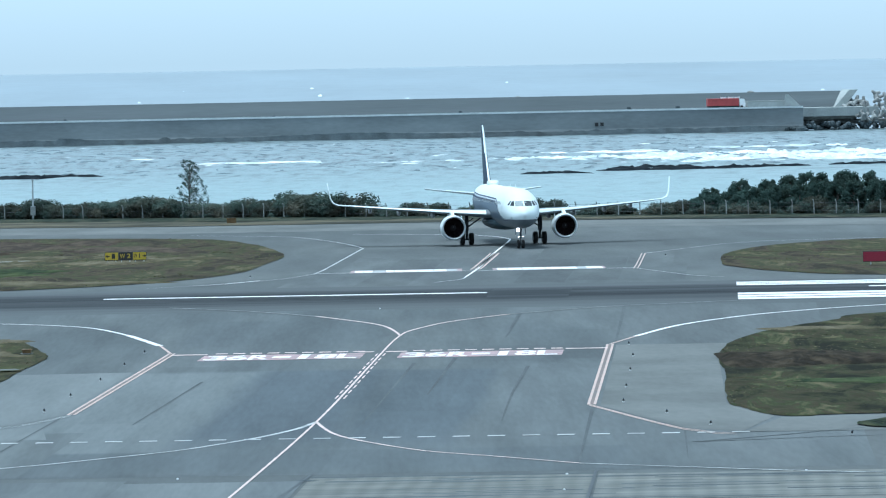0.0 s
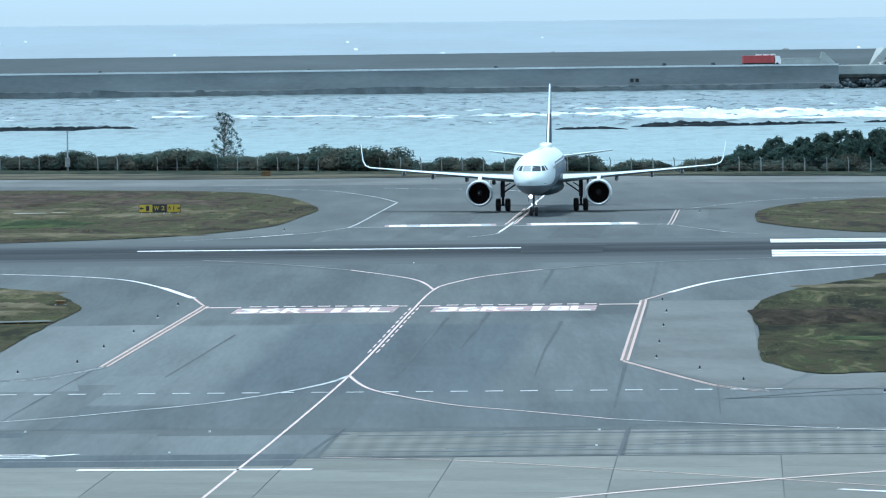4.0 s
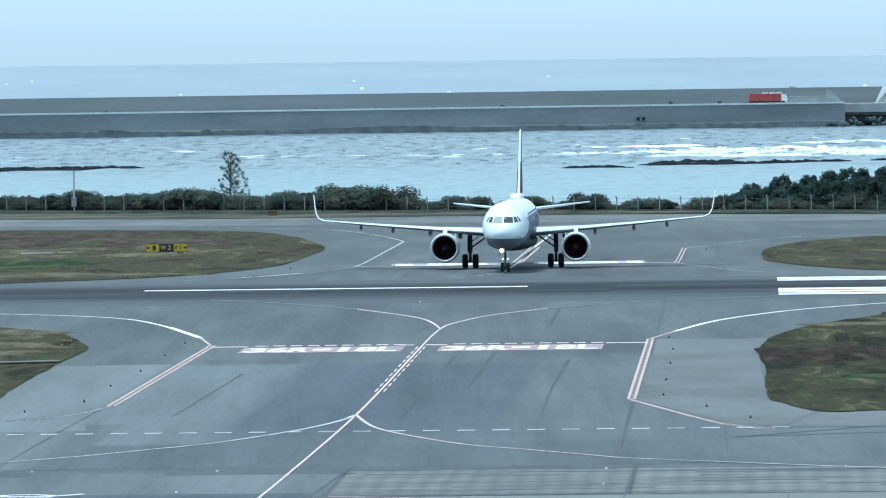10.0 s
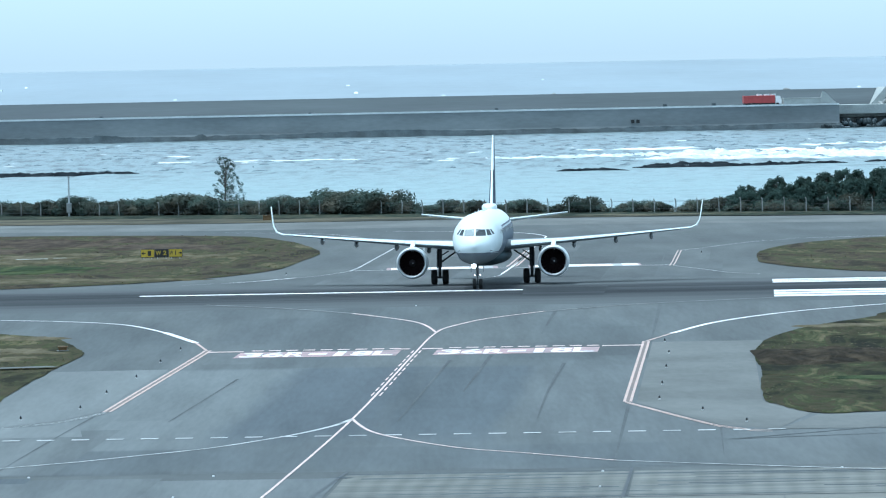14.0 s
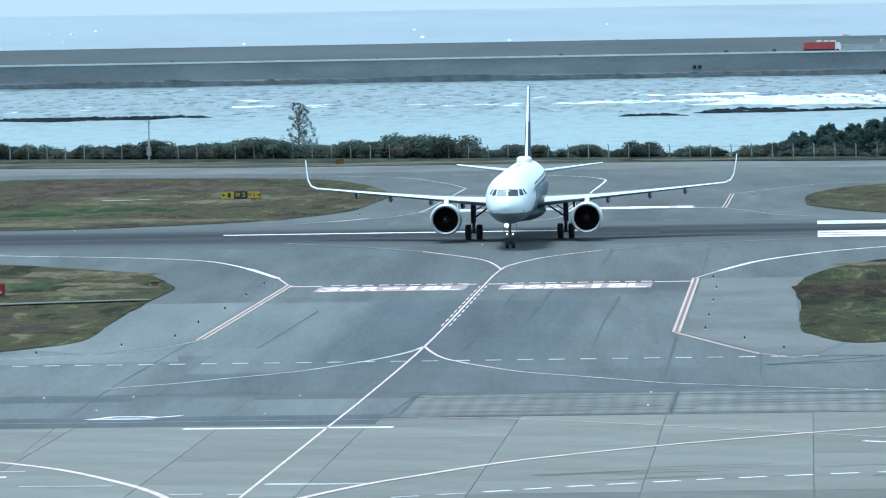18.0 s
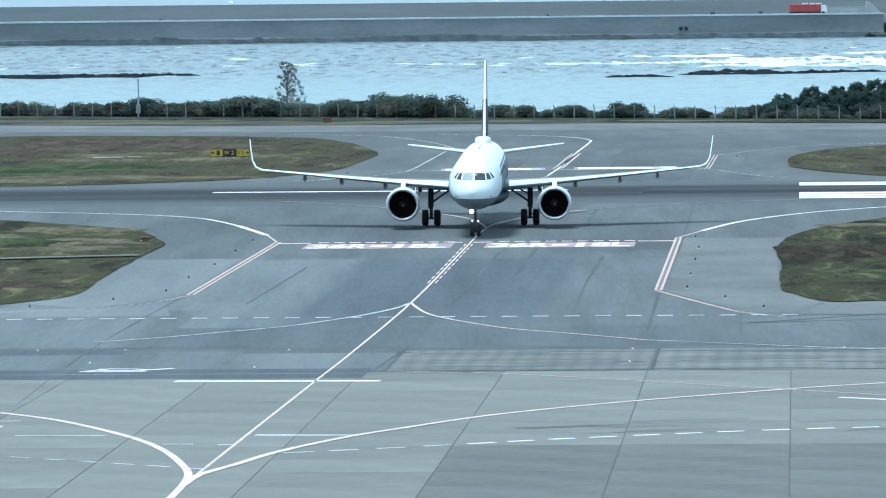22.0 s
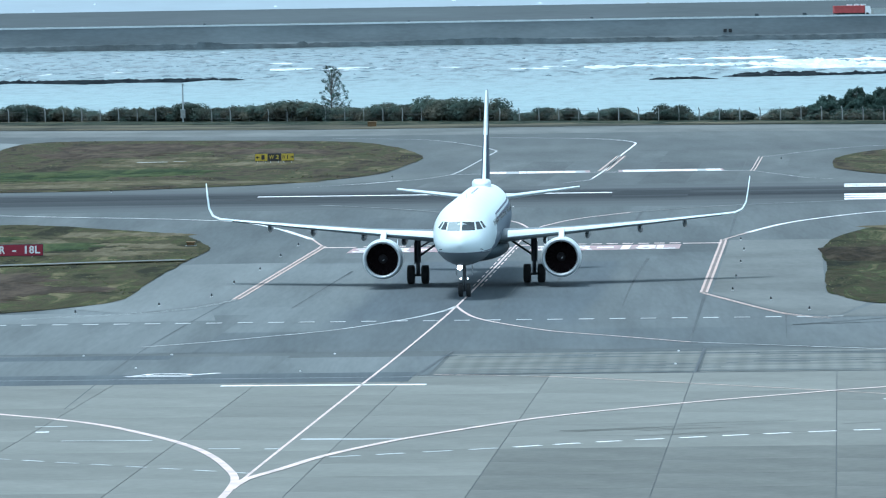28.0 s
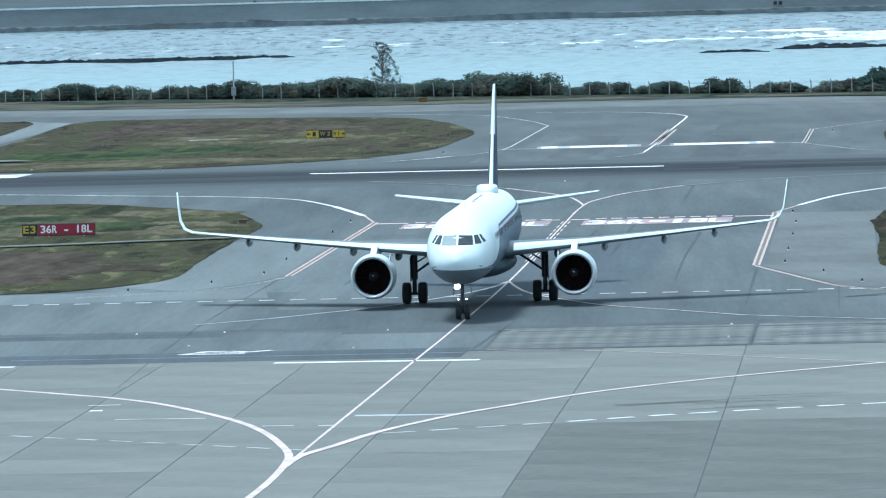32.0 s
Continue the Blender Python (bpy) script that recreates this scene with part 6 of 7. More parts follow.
def build_seawall():
    d = WALL_B - WALL_A
    ang = math.degrees(math.atan2(d.y, d.x))
    base = empty("seawall", pose(WALL_A.x, WALL_A.y, SEA, 0, 0, ang))
    L = d.length
    n = int(L / 9.0)
    bm = bmesh.new()
    prof = [(-0.6, 0.0), (0.0, 1.8), (0.35, 6.3), (0.35, 6.7), (5.0, 6.7), (5.0, 0.0)]
    rings = [[(x, y + 0.12 * noise.noise(Vector((x * 0.05, z, 2))), z) for y, z in prof] for x in np.linspace(0, L, n)]
    loft(bm, rings)
    part("wall", bm, WALLC, base, "grey concrete wall face")
    bm = bmesh.new()
    box(bm, 0, L, 0.2, 1.1, 6.7, 7.2)
    part("kerb", bm, KERB, base, "pale kerb along the ledge")
    bm = bmesh.new()
    rings = [[(x, 26, 0.0), (x, 26, 6.7), (x, 34, 11.3), (x, 35.5, 11.3), (x, 36, 0.0)] for x in np.linspace(0, L + 22, 40)]
    loft(bm, rings)
    part("upper_bank", bm, BANK, base, "dark sloping upper bank")
    bm = bmesh.new()
    box(bm, 0, L + 24, 5.0, 26, 4.0, 6.6)
    part("service_road", bm, LEDGE, base, "pale concrete service road")
    # rocks along the foot
    rng = random.Random(6)
    verts, faces = [], []
    for k in range(420):
        x = rng.uniform(L - 4, L + 70) if k < 160 else rng.uniform(L - 6, L + 70)
        r = rng.uniform(0.4, 1.0)
        c = Vector((x, rng.uniform(-4, -0.6) if x < L else rng.uniform(-3, 20), rng.uniform(0, 0.7) if x < L else rng.uniform(0.0, 2.3)))
        m = bmesh.new()
        bmesh.ops.create_icosphere(m, subdivisions=1, radius=r)
        o = len(verts)
        for v in m.verts:
            verts.append(tuple(c + v.co * rng.uniform(0.7, 1.2)))
        faces += [tuple(o + v.index for v in f.verts) for f in m.faces]
        m.free()
    ro = raw("foot_rocks", verts, faces, WEED, base, label="dark rocks at the foot")
    ro["kind"] = "stuff"
    bm = bmesh.new()
    rings = []
    for i in range(320):
        x = L * i / 319
        h = 1.45 + (0.55 if 162.5 < x < 170 or 193 < x < 195 else 0) + 0.3 * noise.noise(Vector((x * 0.4, 3, 0))) + 0.3 * noise.noise(Vector((x * 0.05, 1, 0))) + 0.9 * max(0.0, noise.noise(Vector((x * 0.018, 8, 0))))
        rings.append([(x, -1.3, -0.4), (x, -0.75, 0.6), (x, -0.1, h), (x, 0.4, h), (x, 0.4, -0.4)])
    loft(bm, rings)
    part("tide_band", bm, WEED, base, "dark weedy foot of the wall")
    # two dark openings
    for x in (321.2, 322.8):
        bm = bmesh.new()
        box(bm, x, x + 0.95, -0.2, 0.6, 2.55, 3.55)
        part("opening", bm, BLACK, base, "dark square opening")
    # marker stones and posts on top
    for x, h, wd in ((165, 0.6, 0.9), (281, 0.7, 0.9), (331, 0.9, 1.1), (345.6, 0.9, 1.1), (226, 0.5, 0.7)):
        bm = bmesh.new()
        box(bm, x, x + wd, 0.3, 1.4, 7.1, 7.1 + h)
        bevelled(bm, 0.1, 1)
        part("marker_block", bm, BANK, base, "grey marker block on the kerb")
    for k in range(2):
        x = rng.uniform(60, L)
        bm = bmesh.new()
        bmesh.ops.create_icosphere(bm, subdivisions=2, radius=rng.uniform(0.4, 0.8))
        for v in bm.verts:
            v.co = Vector((x + v.co.x * 1.5, 34.5 + v.co.y, 11.3 + v.co.z * 0.7))
        part("rock", bm, BLOCKS, base, "pale rock on the bank")
    tagged(base, "long grey concrete seawall with an upper bank", "seawall", kind="structure")
    return base


seawall = build_seawall()


def build_truck():
    d = (WALL_B - WALL_A)
    s0 = 355.5
    p = on_wall(s0, 3.0)
    t = empty("truck", pose(p.x, p.y, SEA + 6.75, 0, 0, math.degrees(math.atan2(d.y, d.x))))
    bm = bmesh.new()
    box(bm, 0, 9.3, -1.2, 1.2, 0.9, 3.1)
    bevelled(bm, 0.08, 1)
    part("cargo_box", bm, TRUCKRED, t, "red cargo box")
    bm = bmesh.new()
    loft(bm, [[(9.5, y, 0.6), (11.2, y, 0.6), (11.3, y, 1.6), (10.9, y, 2.9), (9.5, y, 3.0)] for y in (-1.15, 1.15)])
    part("cab", bm, SIGNWHITE, t, "white cab")
    bm = bmesh.new()
    box(bm, 0.1, 11.0, -1.0, 1.0, 0.5, 0.95)
    part("chassis", bm, BLACK, t)
    for x in (1.5, 2.8, 10.1):
        for y in (-1.05, 1.05):
            bm = bmesh.new()
            tube(bm, (x, y - 0.15, 0.5), (x, y + 0.15, 0.5), 0.5, n=14)
            part("wheel", bm, TYRE, t)
    for x in (4.2, 6.4, 8.4):
        bm = bmesh.new()
        box(bm, x, x + 1.3, -0.9, 0.9, 3.1, 3.5)
        part("roof_load", bm, SIGNWHITE, t, "white bundle on the roof")
    tagged(t, "red box truck with a white cab on the seawall", "truck")
    # low white shed and the ramp at the wall's end
    p = on_wall(367.5, 3.5)
    t = empty("shed", pose(p.x, p.y, SEA + 6.7, 0, 0, math.degrees(math.atan2(d.y, d.x))))
    bm = bmesh.new()
    box(bm, 0, 13.5, -1.4, 3, 0, 2.0)
    part("wall", bm, LEDGE, t, "pale low wall")
    bm = bmesh.new()
    loft(bm, [[(x, y, z) for x, z in ((10.6, 0.0), (11.6, 4.0), (12.3, 4.0), (16, 0.4), (16, 0))] for y in (-1.6, -1.0)])
    part("gable", bm, LEDGE, t, "pale sloping gable")
    bm = bmesh.new()
    box(bm, -0.1, 13.0, -1.5, 3.1, 2.0, 2.25)
    part("roof", bm, POSTC, t)
    tagged(t, "low pale concrete shed at the seawall's end", "shed")
    p = on_wall(400, 12)
    t = empty("ramp", pose(p.x, p.y, SEA, 0, 0, math.degrees(math.atan2(d.y, d.x))))
    for k, (x0, x1, z0, z1) in enumerate(((-22, 2, 3.0, 5.2), (-14, 4, 5.2, 5.7), (-20, 30, 1.5, 3.0))):
        bm = bmesh.new()
        box(bm, x0, x1, -3 + k, 6, z0, z1)
        bevelled(bm, 0.15, 1)
        part("terrace", bm, LEDGE if k == 1 else BLOCKS, t, "pale concrete terrace")
    tagged(t, "stepped pale concrete landing at the seawall's end", "landing")
    # pale sloping face that closes the bank, and armour blocks
    t = empty("bank_end", pose(*on_wall(399.5, 30), SEA, 0, 0, math.degrees(math.atan2(d.y, d.x))))
    bm = bmesh.new()
    loft(bm, [[(x, y, z) for x, z in ((-2, 5.0), (4.0, 11.6), (6.6, 11.6), (1.2, 5.0))] for y in (-6, 4)])
    part("slope", bm, LEDGE, t, "pale concrete slope")
    tagged(t, "pale sloping end of the upper bank", "slope")
    rng = random.Random(31)
    tp = bmesh.new()
    for dr in ((0, 0, 1), (0.94, 0, -0.33), (-0.47, 0.82, -0.33), (-0.47, -0.82, -0.33)):
        tube(tp, (0, 0, 0), Vector(dr) * 1.5, 0.62, 0.42, n=7)
    me = bpy.data.meshes.new("armour_block")
    tp.to_mesh(me)
    tp.free()
    me.materials.append(BLOCKS)
    for k in range(120):
        x = rng.uniform(401, 450)
        y = rng.uniform(-2, 38)
        z = SEA + 2.0 + min(9.0, max(0, (x - 398)) * 0.5 + 3) * rng.uniform(0.15, 1.0)
        p = on_wall(x, y)
        o = new("armour_block", me)
        o.matrix_basis = pose(p.x, p.y, z, rng.uniform(0, 360), rng.uniform(0, 360), rng.uniform(0, 360))
        tagged(o, "pale four-legged concrete armour block", "armour block", group="armour blocks")


build_truck()

# ---- airliner; its own frame: nose towards -Y, origin on the ground between the main wheels ----
NOSE = -21.98
LIFT = 0.2      # ride height of the airframe
SECTIONS = [(0.0, 0.03, 3.26, 3.20), (0.12, 0.36, 3.56, 2.86), (0.35, 0.66, 3.80, 2.58), (0.7, 0.93, 4.0, 2.36), (1.2, 1.18, 4.22, 2.16), (1.8, 1.40, 4.5, 2.02), (2.4, 1.57, 4.86, 1.93), (3.0, 1.69, 5.18, 1.87), (3.7, 1.80, 5.45, 1.82), (4.6, 1.89, 5.66, 1.78), (5.6, 1.95, 5.79, 1.75), (7.0, 1.975, 5.85, 1.72),
            (14, 1.975, 5.85, 1.72), (22, 1.975, 5.85, 1.72), (29, 1.975, 5.85, 1.72), (31, 1.97, 5.85, 1.78), (33, 1.93, 5.85, 1.98), (35, 1.82, 5.84, 2.34), (37, 1.62, 5.8, 2.84), (39, 1.33, 5.72, 3.4), (41, 0.97, 5.58, 4.0), (43, 0.55, 5.36, 4.55), (44.4, 0.2, 5.15, 4.85)]


def section(s):
    """Half width, top and bottom of the fuselage at s metres from the nose."""
    for a, b in zip(SECTIONS, SECTIONS[1:]):
        if s <= b[0]:
            t = (s - a[0]) / (b[0] - a[0])
            return [a[k] + (b[k] - a[k]) * t for k in (1, 2, 3)]
    return list(SECTIONS[-1][1:])


def skin(s, ang, out=0.0):
    w, t, b = section(s)
    zc = b + (t - b) * 0.47
    h = (t - zc) if math.sin(ang) > 0 else (zc - b)
    return Vector(((w + out) * math.cos(ang), NOSE + s, zc + (h + out) * math.sin(ang)))


def front_skin(x, z, out=0.0):
    """The point of the nose that shows at (x, z) from ahead."""
    lo, hi = 0.0, 7.0
    for k in range(40):
        s = (lo + hi) / 2
        w, t, b = section(s)
        zc = b + (t - b) * 0.47
        h = (t - zc) if z > zc else (zc - b)
        if (x / max(w, 1e-3)) ** 2 + ((z - zc) / max(h, 1e-3)) ** 2 < 1:
            hi = s
        else:
            lo = s
    return Vector((x, NOSE + hi - out, z + out * 0.35))


def livery():
    """White upper body, a dark blue stripe that rises aft, grey-blue sides and a grey belly, both darkened for shade.
    """
    m = WHITE.copy()
    m.name = "white fuselage paint with blue stripe"
    n, l = m.node_tree.nodes, m.node_tree.links
    b = n["Principled BSDF"]
    white = b.inputs["Base Color"].links[0].from_socket
    tc = n.new("ShaderNodeTexCoord")
    sep = n.new("ShaderNodeSeparateXYZ")
    l.new(tc.outputs["Object"], sep.inputs[0])

    def curve(points):
        """A value along the body, by straight pieces."""
        last = None
        for (y0, v0), (y1, v1) in zip(points, points[1:]):
            r = n.new("ShaderNodeMapRange")
            r.inputs["From Min"].default_value, r.inputs["From Max"].default_value = NOSE + y0, NOSE + y1
            r.inputs["To Min"].default_value, r.inputs["To Max"].default_value = (v0 if last is None else 0.0), (v1 if last is None else v1 - v0)
            l.new(sep.outputs["Y"], r.inputs["Value"])
            if last is None:
                last = r.outputs["Result"]
            else:
                a = n.new("ShaderNodeMath")
                l.new(last, a.inputs[0])
                l.new(r.outputs["Result"], a.inputs[1])
                last = a.outputs[0]
        return last

    def above(edge):
        c = n.new("ShaderNodeMath")
        c.operation = "GREATER_THAN"
        l.new(sep.outputs["Z"], c.inputs[0])
        l.new(edge, c.inputs[1])
        return c.outputs[0]

    def over(under, fac, colour):
        x = n.new("ShaderNodeMix")
        x.data_type = "RGBA"
        l.new(fac, x.inputs["Factor"])
        if isinstance(under, tuple):
            x.inputs["A"].default_value = (*under, 1)
        else:
            l.new(under, x.inputs["A"])
        if isinstance(colour, tuple):
            x.inputs["B"].default_value = (*colour, 1)
        else:
            l.new(colour, x.inputs["B"])
        return x.outputs["Result"]

    belly = curve([(0, 2.76), (4, 2.74), (30, 2.7), (44, 4.6)])
    rise = [(0, 2.775), (5, 2.85), (7, 3.5), (9, 4.35), (12, 4.78), (30, 4.9), (44, 5.25)]
    navy = (0.012, 0.022, 0.07)
    # side and belly tones: grey-blue paint with the body's shaded flank mixed in
    side = (0.085, 0.122, 0.17)
    c = over((0.13, 0.155, 0.175), above(belly), side)
    for lower, upper, colour in ((-0.42, -0.27, navy), (-0.27, -0.14, (0.5, 0.55, 0.58)), (-0.14, -0.02, navy)):
        for drop, tone in ((lower, colour), (upper, white if upper == -0.02 else side)):
            k = [(y, v + (drop if y > 8 else drop * y / 8 if y else 0.0)) for y, v in rise]
            c = over(c, above(curve(k)), tone)
    l.new(c, b.inputs["Base Color"])
    b.inputs["Coat Weight"].default_value = 0.0
    b.inputs["Roughness"].default_value = 0.45
    b.inputs["Specular IOR Level"].default_value = 0.25
    return m


def build_fuselage(root):
    bm = bmesh.new()
    ss = sorted(set([round(v, 3) for v in np.concatenate((np.linspace(0, 1, 10) ** 1.6 * 3, np.linspace(3, 7, 13), np.linspace(7, 30, 24), np.linspace(30, 44.4, 26)))]))
    n = 64
    rings = [[skin(s, 2 * math.pi * i / n) for i in range(n)] for s in ss]
    loft(bm, rings)
    bm.normal_update()
    return part("fuselage", bm, livery(), root, "white fuselage with blue stripe and grey belly", smooth=True)


def pane(corners, n=5, out=0.012):
    """A cockpit pane that follows the nose; corners (x, z) round it."""
    bm = bmesh.new()
    c = [Vector(p) for p in corners]
    rows = []
    for j in range(n):
        v = j / (n - 1)
        a, b = c[0].lerp(c[3], v), c[1].lerp(c[2], v)
        rows.append([bm.verts.new(front_skin(*a.lerp(b, i / (n - 1)), out)) for i in range(n)])
    for r0, r1 in zip(rows, rows[1:]):
        for i in range(n - 1):
            bm.faces.new((r0[i], r0[i + 1], r1[i + 1], r1[i]))
    bmesh.ops.recalc_face_normals(bm, faces=bm.faces[:])
    return bm


def grow(corners, d):
    cx = sum(p[0] for p in corners) / 4
    cz = sum(p[1] for p in corners) / 4
    return [(x + math.copysign(d, x - cx), z + math.copysign(d, z - cz)) for x, z in corners]


def build_cockpit(fus):
    shapes = [[(0.075, 4.13), (0.87, 4.12), (0.78, 4.58), (0.075, 4.62)], [(0.98, 4.14), (1.30, 4.17), (1.06, 4.60), (0.88, 4.60)], [(1.38, 4.2), (1.5, 4.25), (1.24, 4.61), (1.14, 4.61)]]
    for sgn in (-1, 1):
        for num, sh in enumerate(shapes):
            c = [(sgn * x, z) for x, z in sh]
            fr = part("window_frame", pane(grow(c, 0.012), out=0.006), BLACK, fus, "black window frame")
            part("pane", pane(c, out=0.014), GLAREPANE if sgn < 0 and num == 0 else GLASS, fr, "pale cockpit pane" if sgn < 0 and num == 0 else "dark cockpit pane")


def build_details(root, fus):
    # cabin windows and doors along both sides
    bm = bmesh.new()
    rows = []
    for i in range(9):
        a = 2 * math.pi * i / 9
        rows.append(bm.verts.new((0.0, 0.14 * math.cos(a), 0.2 * math.sin(a))))
    bm.faces.new(rows)
    me = bpy.data.meshes.new("cabin_window")
    bm.to_mesh(me)
    bm.free()
    me.materials.append(GLASS)
    for sgn in (-1, 1):
        for k in range(58):
            s = 6.2 + k * 0.533
            if any(abs(s - d) < 0.7 for d in (5.3, 13.6, 25.4)):
                continue
            w, t, b = section(s)
            o = new("cabin_window", me)
            o.parent = root
            x = w * math.sqrt(max(0, 1 - ((4.35 - (b + (t - b) * 0.47)) / ((t - b) * 0.53)) ** 2)) + 0.008
            o.matrix_basis = pose(sgn * x, NOSE + s, 4.35, 0, sgn * -14, 0)
        for s, wd, h in ((4.9, 0.81, 1.85), (13.6, 0.76, 1.5), (25.4, 0.76, 1.5), (34.6, 0.81, 1.8)):
            bm = bmesh.new()
            grid = []
            for j in range(9):
                z = 3.05 + h * j / 8
                row = []
                for i in range(4):
                    q = s + wd * i / 3
                    w, t, b = section(q)
                    zc = b + (t - b) * 0.47
                    x = (w + 0.025) * math.sqrt(max(0, 1 - ((z - zc) / (t - zc)) ** 2))
                    row.append(bm.verts.new((sgn * x, NOSE + q, z)))
                grid.append(row)
            for r0, r1 in zip(grid, grid[1:]):
                for i in range(3):
                    bm.faces.new((r0[i], r0[i + 1], r1[i + 1], r1[i]))
            part("door", bm, fus.data.materials[0], root, "cabin door in the body colours", smooth=True)
    # belly fairing at the wing, the shade under the wing in its colour
    bm = bmesh.new()
    rings = []
    for s in np.linspace(14.2, 27.5, 22):
        u = (s - 14.2) / 13.3
        e = math.sin(math.pi * min(1, max(0, u))) ** 0.45
        w, zt, zb = 0.6 + 1.62 * e, 2.4 + 0.75 * e, 1.95 - 0.62 * e
        rings.append([(w * math.cos(a), NOSE + s, (zt + zb) / 2 + (zt - zb) / 2 * math.sin(a)) for a in np.linspace(0, 2 * math.pi, 33)[:-1]])
    loft(bm, rings)
    part("belly_fairing", bm, BELLYSHADE, root, "belly fairing in blue-grey with underwing shade", smooth=True)
    # antenna hump before the fin, small aerials
    bm = bmesh.new()
    rings = []
    for u in (0.5 - 0.5 * np.cos(np.linspace(0, math.pi, 16))):
        e = math.sin(math.pi * (0.0005 + 0.999 * u)) ** 0.3
        rings.append([(0.64 * e * math.copysign(abs(math.cos(a)) ** 0.5, math.cos(a)), NOSE + 30.2 + 3.0 * u, 5.78 + 0.5 * e * max(0, math.sin(a)) ** 0.45) for a in np.linspace(0, math.pi, 13)])
    loft(bm, rings, closed=False)
    part("antenna_hump", bm, WHITE, root, "white antenna fairing", smooth=True)
    for s, x, h in ((9.0, 0, 0.32), (15.5, 0.15, 0.3), (7.2, -0.2, 0.18)):
        bm = bmesh.new()
        loft(bm, [[(x - 0.025, NOSE + s, 5.8), (x + 0.025, NOSE + s, 5.8), (x + 0.025, NOSE + s + 0.4, 5.8), (x - 0.025, NOSE + s + 0.4, 5.8)], [(x - 0.01, NOSE + s + 0.2, 5.84 + h), (x + 0.01, NOSE + s + 0.2, 5.84 + h), (x + 0.01, NOSE + s + 0.42, 5.84 + h), (x - 0.01, NOSE + s + 0.42, 5.84 + h)]])
        part("aerial", bm, WHITE, root)
    bm = bmesh.new()
    loft(bm, [[(x - 0.06, NOSE + s, section(s)[1] + z) for x, z in ((0, -0.02), (0.02, 0.035), (0.1, 0.035), (0.12, -0.02))] for s in np.linspace(17, 26, 10)])
    part("roof_strip", bm, GREYP, root, "grey strip along the roof")
    for sgn in (-1, 1):
        bm = bmesh.new()
        tube(bm, (sgn * 1.18, NOSE + 1.35, 2.95), (sgn * 1.36, NOSE + 1.25, 2.93), 0.03, 0.02, n=6)
        tube(bm, (sgn * 1.36, NOSE + 1.38, 2.93), (sgn * 1.36, NOSE + 1.1, 2.93), 0.022, n=6)
        part("probe", bm, STEEL, root, "air data probe")


def foil(chord, thick, n=10):
    """Aerofoil points (along, up) round the section."""
    up, lo = [], []
    for i in range(n + 1):
        x = 0.5 * (1 - math.cos(math.pi * i / n))
        t = 5 * thick * (0.2969 * math.sqrt(x) - 0.126 * x - 0.3516 * x * x + 0.2843 * x ** 3 - 0.1015 * x ** 4)
        c = 0.02 * (1 - (2 * x - 0.8) ** 2)
        up.append((x * chord, (c + t) * chord))
        lo.append((x * chord, (c - t * 0.85) * chord))
    return up[::-1] + lo[1:-1]


WING = [(0.0, 7.6, -6.9, 2.82, 0.145), (1.9, 6.9, -5.9, 2.95, 0.14), (6.4, 4.2, -3.55, 3.25, 0.125), (11.5, 2.85, -0.9, 3.63, 0.115), (16.0, 1.75, 1.45, 4.0, 0.11)]
# sharklet stations: x, chord, leading edge y, z, outward turn of the section
TIP = [(16.0, 1.75, 1.45, 4.0, 0), (16.9, 1.6, 1.85, 4.08, 14), (17.4, 1.48, 2.15, 4.3, 42), (17.66, 1.32, 2.45, 4.78, 70), (17.78, 1.08, 2.9, 5.5, 80), (17.9, 0.72, 3.55, 6.4, 83)]


